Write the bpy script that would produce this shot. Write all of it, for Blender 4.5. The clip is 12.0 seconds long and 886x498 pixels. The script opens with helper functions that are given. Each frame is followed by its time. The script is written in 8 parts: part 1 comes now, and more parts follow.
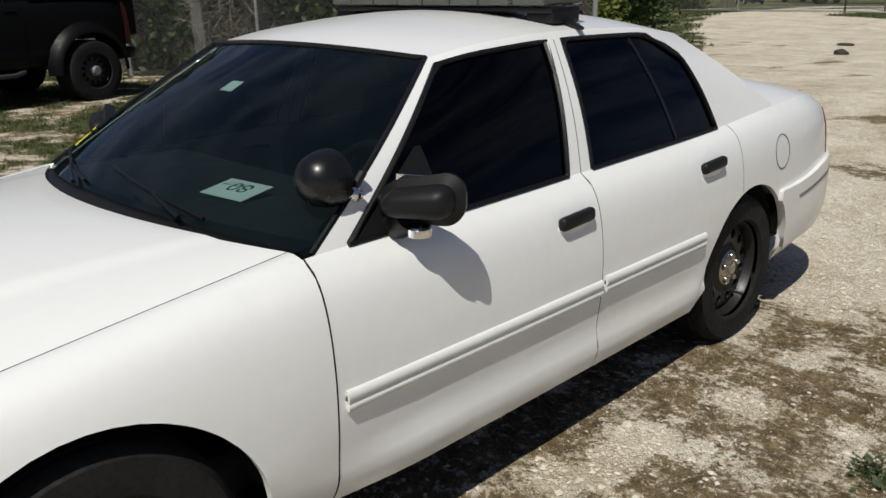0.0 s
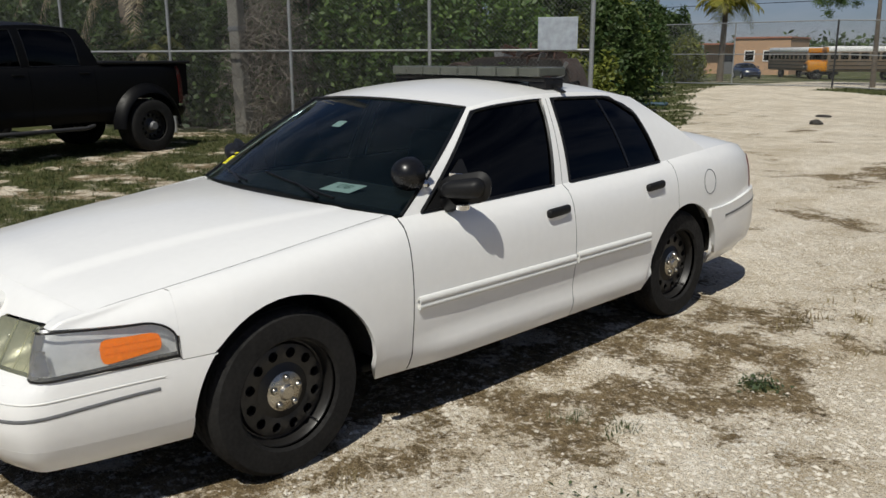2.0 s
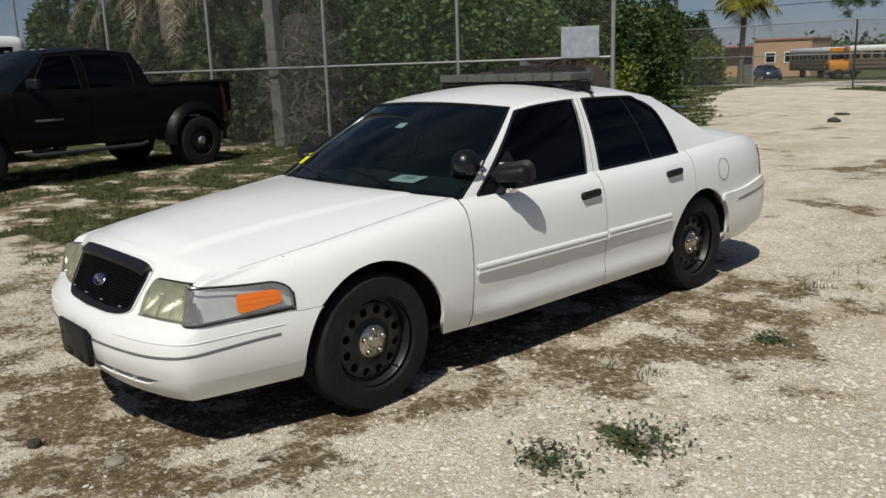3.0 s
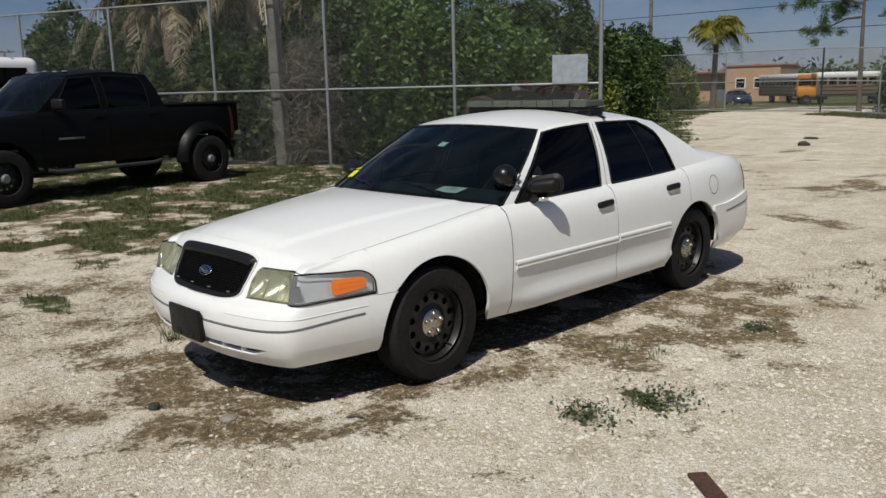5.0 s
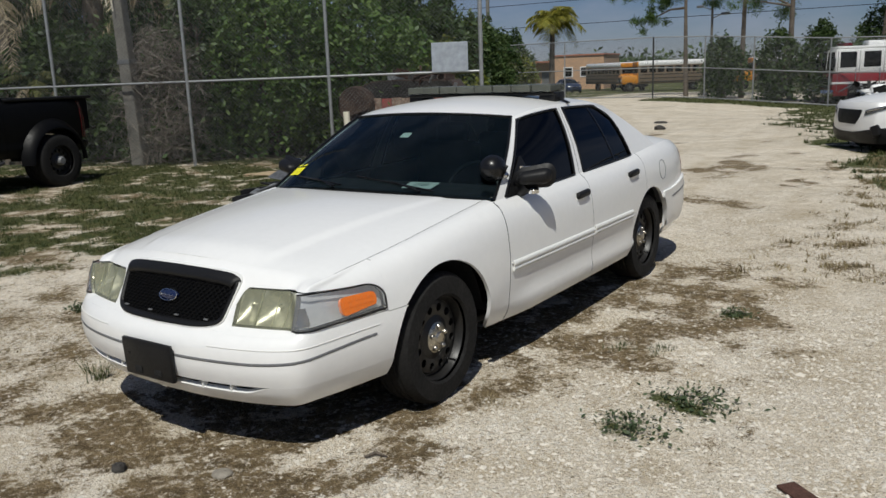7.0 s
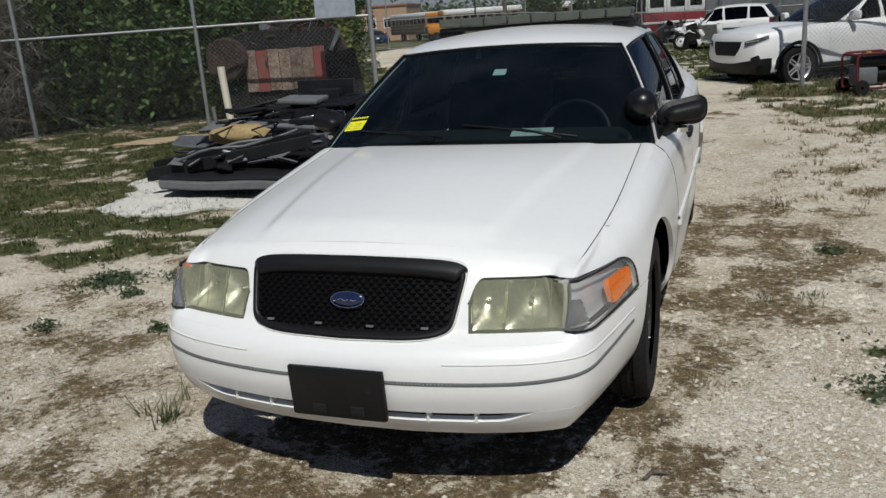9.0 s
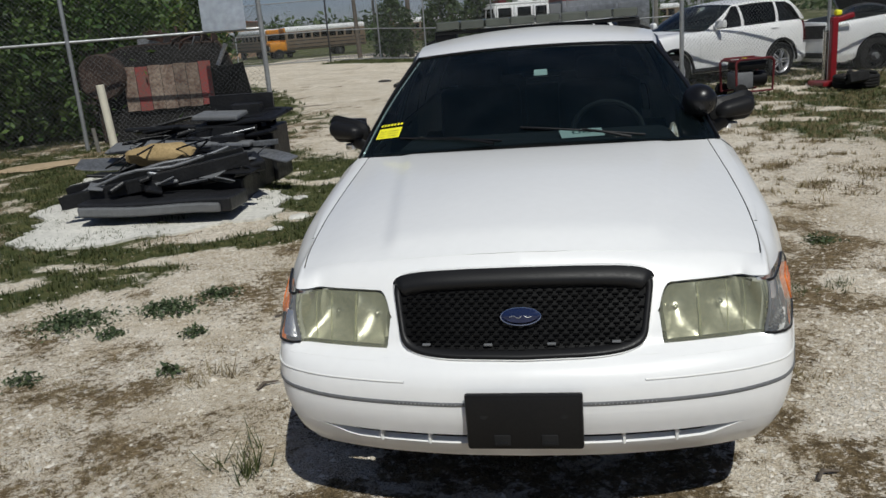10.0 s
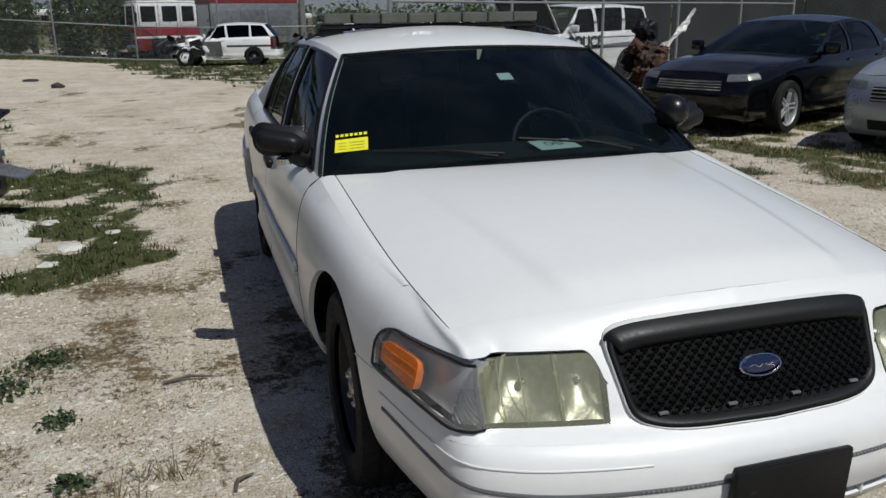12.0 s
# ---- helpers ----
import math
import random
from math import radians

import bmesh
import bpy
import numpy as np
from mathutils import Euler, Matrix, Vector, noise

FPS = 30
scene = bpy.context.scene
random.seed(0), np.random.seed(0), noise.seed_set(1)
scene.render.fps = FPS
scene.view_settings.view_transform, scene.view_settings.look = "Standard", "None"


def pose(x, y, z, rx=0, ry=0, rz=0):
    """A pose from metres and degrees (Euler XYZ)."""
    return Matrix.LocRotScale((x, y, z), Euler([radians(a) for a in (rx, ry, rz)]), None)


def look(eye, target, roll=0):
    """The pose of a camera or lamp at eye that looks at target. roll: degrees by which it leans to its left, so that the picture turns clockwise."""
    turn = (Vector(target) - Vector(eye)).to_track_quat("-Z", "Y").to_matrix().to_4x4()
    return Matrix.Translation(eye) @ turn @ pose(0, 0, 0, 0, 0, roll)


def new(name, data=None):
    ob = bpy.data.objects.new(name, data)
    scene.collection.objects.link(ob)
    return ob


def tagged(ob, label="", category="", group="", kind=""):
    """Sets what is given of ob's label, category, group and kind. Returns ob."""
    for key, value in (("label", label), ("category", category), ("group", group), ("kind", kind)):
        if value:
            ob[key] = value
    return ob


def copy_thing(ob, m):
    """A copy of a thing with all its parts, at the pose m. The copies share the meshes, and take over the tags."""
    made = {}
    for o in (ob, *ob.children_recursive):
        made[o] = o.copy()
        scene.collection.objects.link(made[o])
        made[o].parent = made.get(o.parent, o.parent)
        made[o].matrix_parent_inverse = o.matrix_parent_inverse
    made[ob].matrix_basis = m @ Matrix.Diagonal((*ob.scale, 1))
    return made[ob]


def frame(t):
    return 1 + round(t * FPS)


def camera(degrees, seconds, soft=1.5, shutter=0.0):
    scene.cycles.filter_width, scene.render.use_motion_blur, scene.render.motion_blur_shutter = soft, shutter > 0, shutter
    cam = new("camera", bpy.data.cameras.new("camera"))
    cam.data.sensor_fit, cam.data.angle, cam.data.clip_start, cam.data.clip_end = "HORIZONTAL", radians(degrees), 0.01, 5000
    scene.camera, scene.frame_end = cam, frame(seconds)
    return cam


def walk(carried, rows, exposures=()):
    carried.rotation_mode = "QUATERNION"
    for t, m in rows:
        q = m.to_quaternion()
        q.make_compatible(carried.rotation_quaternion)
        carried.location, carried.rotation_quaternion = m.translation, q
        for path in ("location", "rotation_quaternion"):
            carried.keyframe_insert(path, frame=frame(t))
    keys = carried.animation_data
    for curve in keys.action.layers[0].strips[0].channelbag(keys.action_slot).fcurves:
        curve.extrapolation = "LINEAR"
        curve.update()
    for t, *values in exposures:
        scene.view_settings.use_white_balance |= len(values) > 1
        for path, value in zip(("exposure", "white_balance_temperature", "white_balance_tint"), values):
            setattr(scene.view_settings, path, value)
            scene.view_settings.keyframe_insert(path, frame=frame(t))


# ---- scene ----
cam = camera(57.2, 12.0)
PATH = [
    (0, (2.48, -0.49, 1.606), (1.122, 0.841, 0.988), -1.1),
    (0.5, (2.732, -0.779, 1.609), (1.35, 0.548, 1.033), -0.0),
    (1, (2.977, -1.079, 1.631), (1.599, 0.254, 1.062), -0.7),
    (1.5, (3.267, -1.354, 1.642), (1.865, -0.016, 1.146), 1.5),
    (2, (3.471, -1.654, 1.648), (2.077, -0.297, 1.183), -0.1),
    (2.5, (3.641, -1.974, 1.662), (2.289, -0.567, 1.223), -1.8),
    (3, (3.895, -2.289, 1.64), (2.456, -0.97, 1.203), -1.9),
    (3.2, (3.946, -2.375, 1.66), (2.501, -1.084, 1.163), -1.9),
    (4.8, (4.162, -3.112, 1.679), (2.735, -1.761, 1.304), -2.89),
    (5, (4.189, -3.154, 1.690), (2.787, -1.781, 1.302), -1.35),
    (5.5, (4.127, -3.258, 1.680), (2.768, -1.836, 1.316), -0.39),
    (6, (3.831, -3.377, 1.674), (2.589, -1.847, 1.332), -3.19),
    (6.5, (3.536, -3.375, 1.665), (2.388, -1.803, 1.206), -2.69),
    (7, (3.154, -3.293, 1.666), (2.058, -1.673, 1.248), -2.13),
    (7.2, (2.970, -3.297, 1.665), (1.860, -1.689, 1.240), -0.70),
    (8.8, (1.394, -3.231, 1.581), (0.691, -1.435, 1.048), -4.51),
    (9, (1.218, -3.268, 1.594), (0.547, -1.465, 1.048), -4.11),
    (9.5, (0.668, -3.260, 1.593), (0.086, -1.401, 1.139), -3.95),
    (10, (0.152, -3.270, 1.577), (-0.154, -1.367, 1.042), -4.57),
    (10.5, (-0.345, -3.132, 1.556), (-0.503, -1.217, 1.000), -5.50),
    (11, (-0.783, -3.041, 1.551), (-0.630, -1.111, 1.053), -2.68),
    (11.5, (-1.112, -2.848, 1.568), (-0.674, -0.964, 1.056), -2.71),
    (12, (-1.340, -2.536, 1.577), (-0.768, -0.702, 1.019), -0.71),
]
walk(cam, [(t, look(eye, target, roll)) for t, eye, target, roll in PATH], [(0, -0.33, 6650, 10), (5.5, -0.35, 6550, 10), (7, -0.42, 6450, 10), (9, -0.53, 6350, 10), (10.5, -0.53, 6300, 10), (12, -0.55, 6250, 10)])

# ---------------------------------------------------------------- light
SUN = Vector((0.30, -0.60, 1.0)).normalized()
world = bpy.data.worlds.new("sky")
scene.world = world
world.use_nodes = True
wn, wl = world.node_tree.nodes, world.node_tree.links
wn.clear()
w_out = wn.new("ShaderNodeOutputWorld")
w_bg = wn.new("ShaderNodeBackground")
w_bg.inputs["Strength"].default_value = 0.044
w_sky = wn.new("ShaderNodeTexSky")
w_sky.sky_type = "NISHITA"
w_sky.sun_disc = False
w_sky.sun_elevation = math.asin(SUN.z)
w_sky.sun_rotation = math.atan2(SUN.x, SUN.y)
w_sky.air_density, w_sky.dust_density, w_sky.ozone_density = 1.0, 0.05, 5.0
w_geo = wn.new("ShaderNodeTexCoord")
w_map = wn.new("ShaderNodeMapping")
w_map.inputs["Scale"].default_value = (2.2, 2.2, 7.0)
w_noise = wn.new("ShaderNodeTexNoise")
w_noise.inputs["Scale"].default_value = 1.6
w_noise.inputs["Detail"].default_value = 7
w_noise.inputs["Roughness"].default_value = 0.6
w_ramp = wn.new("ShaderNodeValToRGB")
w_ramp.color_ramp.elements[0].position, w_ramp.color_ramp.elements[1].position = 0.42, 0.66
w_mix = wn.new("ShaderNodeMixRGB")
w_mix.inputs["Color2"].default_value = (10.5, 10.6, 10.4, 1)
w_amount = wn.new("ShaderNodeMath")
w_amount.operation = "MULTIPLY"
w_amount.inputs[1].default_value = 0.55
wl.new(w_geo.outputs["Generated"], w_map.inputs["Vector"])
wl.new(w_map.outputs["Vector"], w_noise.inputs["Vector"])
wl.new(w_noise.outputs["Fac"], w_ramp.inputs["Fac"])
wl.new(w_ramp.outputs["Color"], w_amount.inputs[0])
wl.new(w_amount.outputs[0], w_mix.inputs["Fac"])
wl.new(w_sky.outputs["Color"], w_mix.inputs["Color1"])
w_tint = wn.new("ShaderNodeMixRGB")
w_tint.blend_type = "MULTIPLY"
w_tint.inputs["Fac"].default_value = 1.0
w_tint.inputs["Color2"].default_value = (0.82, 0.89, 1.13, 1)
wl.new(w_mix.outputs["Color"], w_tint.inputs["Color1"])
wl.new(w_tint.outputs["Color"], w_bg.inputs["Color"])
wl.new(w_bg.outputs["Background"], w_out.inputs["Surface"])

sun_data = bpy.data.lights.new("sun", "SUN")
sun_data.energy, sun_data.angle, sun_data.color = 4.75, radians(0.5), (0.995, 0.98, 0.905)
sun = new("sun", sun_data)
sun.matrix_world = look(SUN * 60, (0, 0, 0))


# ---------------------------------------------------------------- materials
def mat(name, color, rough=0.5, metal=0.0, var=0.0, scale=4.0, fine=40.0, bump=0.0, bump_scale=60.0, coat=0.0, spec=0.5, dark=None, random_tint=0.0):
    """A painted or plain surface with variation at two scales, grain and wear."""
    m = bpy.data.materials.new(name)
    m.use_nodes = True
    n, l = m.node_tree.nodes, m.node_tree.links
    b = n["Principled BSDF"]
    b.inputs["Base Color"].default_value = (*color, 1)
    b.inputs["Roughness"].default_value, b.inputs["Metallic"].default_value = rough, metal
    b.inputs["Specular IOR Level"].default_value = spec
    b.inputs["Coat Weight"].default_value, b.inputs["Coat Roughness"].default_value = coat, 0.06
    if not (var or bump or random_tint):
        return m
    co = n.new("ShaderNodeTexCoord")
    if var:
        a = n.new("ShaderNodeTexNoise")
        a.inputs["Scale"].default_value, a.inputs["Detail"].default_value = scale, 6
        c = n.new("ShaderNodeTexNoise")
        c.inputs["Scale"].default_value, c.inputs["Detail"].default_value = fine, 4
        l.new(co.outputs["Object"], a.inputs["Vector"])
        l.new(co.outputs["Object"], c.inputs["Vector"])
        add = n.new("ShaderNodeMath")
        add.operation = "ADD"
        l.new(a.outputs["Fac"], add.inputs[0])
        l.new(c.outputs["Fac"], add.inputs[1])
        ramp = n.new("ShaderNodeMapRange")
        ramp.inputs["From Min"].default_value, ramp.inputs["From Max"].default_value = 0.72, 1.28
        l.new(add.outputs[0], ramp.inputs["Value"])
        mix = n.new("ShaderNodeMixRGB")
        low = dark or tuple(v * (1 - var) for v in color)
        mix.inputs["Color1"].default_value = (*low, 1)
        mix.inputs["Color2"].default_value = (*color, 1)
        l.new(ramp.outputs["Result"], mix.inputs["Fac"])
        last = mix.outputs["Color"]
        if random_tint:
            info = n.new("ShaderNodeObjectInfo")
            hsv = n.new("ShaderNodeHueSaturation")
            mr = n.new("ShaderNodeMapRange")
            mr.inputs["To Min"].default_value, mr.inputs["To Max"].default_value = 1 - random_tint, 1 + random_tint
            l.new(info.outputs["Random"], mr.inputs["Value"])
            l.new(mr.outputs["Result"], hsv.inputs["Value"])
            l.new(last, hsv.inputs["Color"])
            last = hsv.outputs["Color"]
        l.new(last, b.inputs["Base Color"])
        rr = n.new("ShaderNodeMapRange")
        rr.inputs["To Min"].default_value, rr.inputs["To Max"].default_value = min(1, rough * 1.25), rough * 0.85
        l.new(ramp.outputs["Result"], rr.inputs["Value"])
        l.new(rr.outputs["Result"], b.inputs["Roughness"])
    if bump:
        d = n.new("ShaderNodeTexNoise")
        d.inputs["Scale"].default_value, d.inputs["Detail"].default_value = bump_scale, 5
        l.new(co.outputs["Object"], d.inputs["Vector"])
        bp = n.new("ShaderNodeBump")
        bp.inputs["Strength"].default_value, bp.inputs["Distance"].default_value = bump, 0.02
        l.new(d.outputs["Fac"], bp.inputs["Height"])
        l.new(bp.outputs["Normal"], b.inputs["Normal"])
    return m


def glass_mat(name, tint, gloss_rough=0.02, ior=1.5, body=None, body_amount=0.0):
    """A thin pane: tinted see-through with a Fresnel gloss; body adds a hazed layer."""
    m = bpy.data.materials.new(name)
    m.use_nodes = True
    n, l = m.node_tree.nodes, m.node_tree.links
    n.clear()
    out = n.new("ShaderNodeOutputMaterial")
    tr = n.new("ShaderNodeBsdfTransparent")
    tr.inputs["Color"].default_value = (*tint, 1)
    base = tr.outputs[0]
    if body:
        di = n.new("ShaderNodeBsdfDiffuse")
        co = n.new("ShaderNodeTexCoord")
        no = n.new("ShaderNodeTexNoise")
        no.inputs["Scale"].default_value = 9
        mr = n.new("ShaderNodeMapRange")
        mr.inputs["To Min"].default_value, mr.inputs["To Max"].default_value = body_amount * 0.6, body_amount * 1.4
        di.inputs["Color"].default_value = (*body, 1)
        mx = n.new("ShaderNodeMixShader")
        l.new(co.outputs["Object"], no.inputs["Vector"])
        l.new(no.outputs["Fac"], mr.inputs["Value"])
        l.new(mr.outputs["Result"], mx.inputs[0])
        l.new(base, mx.inputs[1])
        l.new(di.outputs[0], mx.inputs[2])
        base = mx.outputs[0]
    gl = n.new("ShaderNodeBsdfGlossy")
    gl.inputs["Roughness"].default_value = gloss_rough
    fr = n.new("ShaderNodeFresnel")
    fr.inputs["IOR"].default_value = ior
    mix = n.new("ShaderNodeMixShader")
    l.new(fr.outputs[0], mix.inputs[0])
    l.new(base, mix.inputs[1])
    l.new(gl.outputs[0], mix.inputs[2])
    l.new(mix.outputs[0], out.inputs["Surface"])
    return m


M_WHITE = mat("white_paint", (0.83, 0.83, 0.815), 0.38, var=0.035, scale=1.5, fine=25, coat=0.7)
M_WHITE.node_tree.nodes["Principled BSDF"].inputs["Coat Roughness"].default_value = 0.14
M_WHITE_TRIM = mat("white_molding", (0.78, 0.78, 0.75), 0.45, var=0.06, scale=3, fine=30)
M_GRILLE = mat("grille_black", (0.004, 0.004, 0.0042), 0.55, var=0.3, scale=9, fine=70, spec=0.12)
M_BLACK_PLASTIC = mat("black_plastic", (0.0095, 0.0095, 0.010), 0.45, var=0.25, scale=6, fine=120, bump=0.04, bump_scale=400, spec=0.28)
M_BLACK_SATIN = mat("satin_black", (0.007, 0.007, 0.0075), 0.3, var=0.2, scale=5, fine=60, spec=0.4)
M_RED_DULL = mat("faded_red_enamel", (0.14, 0.014, 0.018), 0.5, var=0.4, scale=6, fine=50)
M_RUBBER = mat("tyre_rubber", (0.013, 0.0125, 0.012), 0.8, var=0.4, scale=7, fine=60, bump=0.10, bump_scale=140, spec=0.3)
M_DARK = mat("dark_underbody", (0.007, 0.007, 0.007), 0.9, var=0.3, scale=5, fine=30)
M_STEEL_BLACK = mat("black_steel", (0.016, 0.015, 0.014), 0.42, var=0.4, scale=9, fine=60, bump=0.05)
M_CHROME = mat("chrome", (0.75, 0.74, 0.72), 0.16, 1.0, var=0.25, scale=20, fine=90)
M_CAP = mat("worn_chrome", (0.62, 0.58, 0.50), 0.28, 1.0, var=0.45, scale=25, fine=140, bump=0.1)
# The faint body layer puts dust haze and bluish reflection into the pane's colour.
M_GLASS_DARK = glass_mat("tinted_glass", (0.52, 0.62, 0.63), 0.02, 1.28, (0.020, 0.036, 0.046), 0.12)
M_GLASS_BLACK = glass_mat("dark_tinted_glass", (0.012, 0.014, 0.015), 0.02, 1.33)
M_LENS = glass_mat("hazed_lens", (0.96, 0.95, 0.80), 0.14, 1.45, (0.40, 0.41, 0.29), 0.34)
M_LENS_CLEAR = glass_mat("clear_lens", (0.95, 0.96, 0.96), 0.05, 1.45, (0.80, 0.81, 0.80), 0.14)
M_AMBER = mat("amber_lens", (0.85, 0.20, 0.02), 0.25, var=0.2, scale=60, fine=160, coat=0.5)
M_RED_LENS = mat("red_lens", (0.10, 0.006, 0.007), 0.2, var=0.2, scale=40, fine=120, coat=0.5)
M_REFLECT = mat("lamp_reflector", (0.48, 0.48, 0.43), 0.36, 0.9, var=0.3, scale=22, fine=70, bump=0.15, bump_scale=30)
M_HOUSING = mat("lamp_housing", (0.60, 0.60, 0.52), 0.32, 0.35, var=0.15, scale=20, fine=60, bump=0.12, bump_scale=22)
M_CORNER = mat("corner_reflector", (0.62, 0.63, 0.63), 0.32, 0.4, var=0.2, scale=60, fine=160, bump=0.06, bump_scale=90)
M_BLUE = mat("blue_oval", (0.008, 0.016, 0.06), 0.25, var=0.1, coat=0.6)
M_GREY = mat("grey_trim", (0.16, 0.165, 0.17), 0.5, var=0.25, scale=15, fine=80)
M_MIRROR = mat("mirror_glass", (0.85, 0.86, 0.88), 0.03, 1.0)
M_YELLOW = mat("yellow_paper", (0.86, 0.80, 0.02), 0.6, var=0.05)
M_PAPER = mat("pale_paper", (0.76, 0.84, 0.77), 0.7, var=0.05)
M_INK = mat("ink", (0.03, 0.05, 0.04), 0.7)
M_INK_GREEN = mat("green_ink", (0.12, 0.28, 0.20), 0.7)
M_SEAT = mat("dark_cloth", (0.010, 0.011, 0.013), 0.9, var=0.3, scale=10, fine=120)
M_BAR_LENS = glass_mat("lightbar_lens", (0.40, 0.42, 0.37), 0.1, 1.45, (0.15, 0.16, 0.14), 0.6)
M_BLACK_PAINT = mat("black_car_paint", (0.0028, 0.0029, 0.0034), 0.14, var=0.3, scale=2, fine=30, coat=0.3, spec=0.3)
M_TRUCK = mat("dull_black_truck_paint", (0.002, 0.002, 0.0022), 0.45, var=0.35, scale=2, fine=30, coat=0.0, spec=0.17)
M_SILVER = mat("silver_car_paint", (0.36, 0.38, 0.41), 0.3, 0.4, var=0.1, scale=2, fine=60, coat=0.6)
M_ALLOY = mat("alloy_wheel", (0.66, 0.66, 0.67), 0.36, 0.6, var=0.2, scale=10, fine=40)
M_GALV = mat("galvanised_steel", (0.42, 0.43, 0.43), 0.45, 0.6, var=0.3, scale=5, fine=40)
M_WIRE = mat("fence_wire", (0.115, 0.12, 0.12), 0.6, 0.3, var=0.3, scale=4, fine=30)
M_POST_DARK = mat("dark_post", (0.035, 0.035, 0.037), 0.6, var=0.3)
M_CONC = mat("concrete", (0.74, 0.72, 0.65), 0.9, var=0.35, scale=1.6, fine=22, bump=0.4, bump_scale=35)
M_POLE = mat("weathered_concrete_pole", (0.21, 0.20, 0.175), 0.9, var=0.4, scale=2.5, fine=30, bump=0.3, bump_scale=50)
M_RUST = mat("rusty_iron", (0.075, 0.045, 0.032), 0.85, var=0.6, scale=2.5, fine=25, bump=0.5, bump_scale=30, dark=(0.02, 0.014, 0.012))
M_RUST_RED = mat("rusty_red_iron", (0.10, 0.045, 0.03), 0.8, var=0.5, scale=14, fine=90, bump=0.4)
M_BARK = mat("bark", (0.16, 0.13, 0.10), 0.95, var=0.5, scale=4, fine=30, bump=0.8, bump_scale=25)
M_ROCK = mat("limestone_rock", (0.50, 0.465, 0.39), 0.95, var=0.35, scale=12, fine=70, bump=0.4, random_tint=0.15)
M_SCRAP = mat("scrap_grey_plastic", (0.014, 0.0145, 0.016), 0.42, var=0.6, scale=6, fine=40, bump=0.25, bump_scale=30, spec=0.35, random_tint=0.6)
M_SCRAP_LIGHT = mat("scrap_metal_sheet", (0.30, 0.31, 0.32), 0.4, 0.6, var=0.5, scale=5, fine=40, random_tint=0.3)
M_TAN_CLOTH = mat("tan_cloth", (0.42, 0.30, 0.14), 0.9, var=0.4, scale=9, fine=60)
M_RED = mat("red_enamel", (0.24, 0.012, 0.017), 0.35, var=0.25, scale=4, fine=40, coat=0.4)
M_BUS = mat("bus_yellow", (0.58, 0.23, 0.010), 0.45, var=0.15, scale=2)
M_BUS_SIDE = mat("dull_brown_bus_side", (0.17, 0.125, 0.08), 0.6, var=0.2, scale=2)
M_STUCCO = mat("tan_stucco", (0.52, 0.33, 0.20), 0.9, var=0.12, scale=0.8, fine=12)
M_STUCCO_TRIM = mat("red_roof_trim", (0.38, 0.16, 0.10), 0.85, var=0.2)
M_CREAM = mat("cream_plastic", (0.72, 0.68, 0.55), 0.5, var=0.15, scale=5)
M_SHEET = glass_mat("clouded_sheet", (0.85, 0.88, 0.92), 0.15, 1.5, (0.56, 0.61, 0.68), 0.58)
M_ORANGE = mat("orange_plastic", (0.75, 0.13, 0.01), 0.5)


def leaf_mat(name, color, color2, through_amount=0.35):
    m = bpy.data.materials.new(name)
    m.use_nodes = True
    n, l = m.node_tree.nodes, m.node_tree.links
    n.clear()
    out = n.new("ShaderNodeOutputMaterial")
    geo = n.new("ShaderNodeNewGeometry")
    mix = n.new("ShaderNodeMixRGB")
    mix.inputs["Color1"].default_value, mix.inputs["Color2"].default_value = (*color, 1), (*color2, 1)
    l.new(geo.outputs["Random Per Island"], mix.inputs["Fac"])
    b = n.new("ShaderNodeBsdfPrincipled")
    b.inputs["Roughness"].default_value = 0.5
    b.inputs["Specular IOR Level"].default_value = 0.3
    t = n.new("ShaderNodeBsdfTranslucent")
    l.new(mix.outputs[0], b.inputs["Base Color"])
    l.new(mix.outputs[0], t.inputs["Color"])
    ms = n.new("ShaderNodeMixShader")
    ms.inputs[0].default_value = through_amount
    l.new(b.outputs[0], ms.inputs[1])
    l.new(t.outputs[0], ms.inputs[2])
    l.new(ms.outputs[0], out.inputs["Surface"])
    return m


M_LEAF = leaf_mat("hedge_leaves", (0.042, 0.095, 0.022), (0.145, 0.22, 0.055))
M_LEAF_DARK = leaf_mat("dark_leaves", (0.025, 0.055, 0.016), (0.095, 0.14, 0.045))
M_LEAF_YELLOW = leaf_mat("yellow_green_leaves", (0.10, 0.13, 0.02), (0.22, 0.24, 0.05))
M_PALM = leaf_mat("palm_fronds", (0.16, 0.17, 0.025), (0.42, 0.38, 0.07))
M_PALM_GREEN = leaf_mat("dusty_palm_fronds", (0.05, 0.07, 0.02), (0.20, 0.20, 0.07))
M_PALM_DEAD = leaf_mat("dead_palm_fronds", (0.19, 0.155, 0.095), (0.52, 0.44, 0.30))
M_TWIG = leaf_mat("dry_twigs", (0.14, 0.12, 0.10), (0.26, 0.23, 0.19), 0.1)
M_GRASS = leaf_mat("grass_blades", (0.034, 0.056, 0.016), (0.12, 0.128, 0.045))
M_WEED = leaf_mat("brown_weed_blades", (0.15, 0.115, 0.06), (0.31, 0.24, 0.135))
M_WEED_GREEN = leaf_mat("low_weed_leaves", (0.045, 0.075, 0.035), (0.12, 0.155, 0.075))
M_GRASS_DRY = leaf_mat("dry_grass_blades", (0.16, 0.12, 0.06), (0.34, 0.28, 0.15))


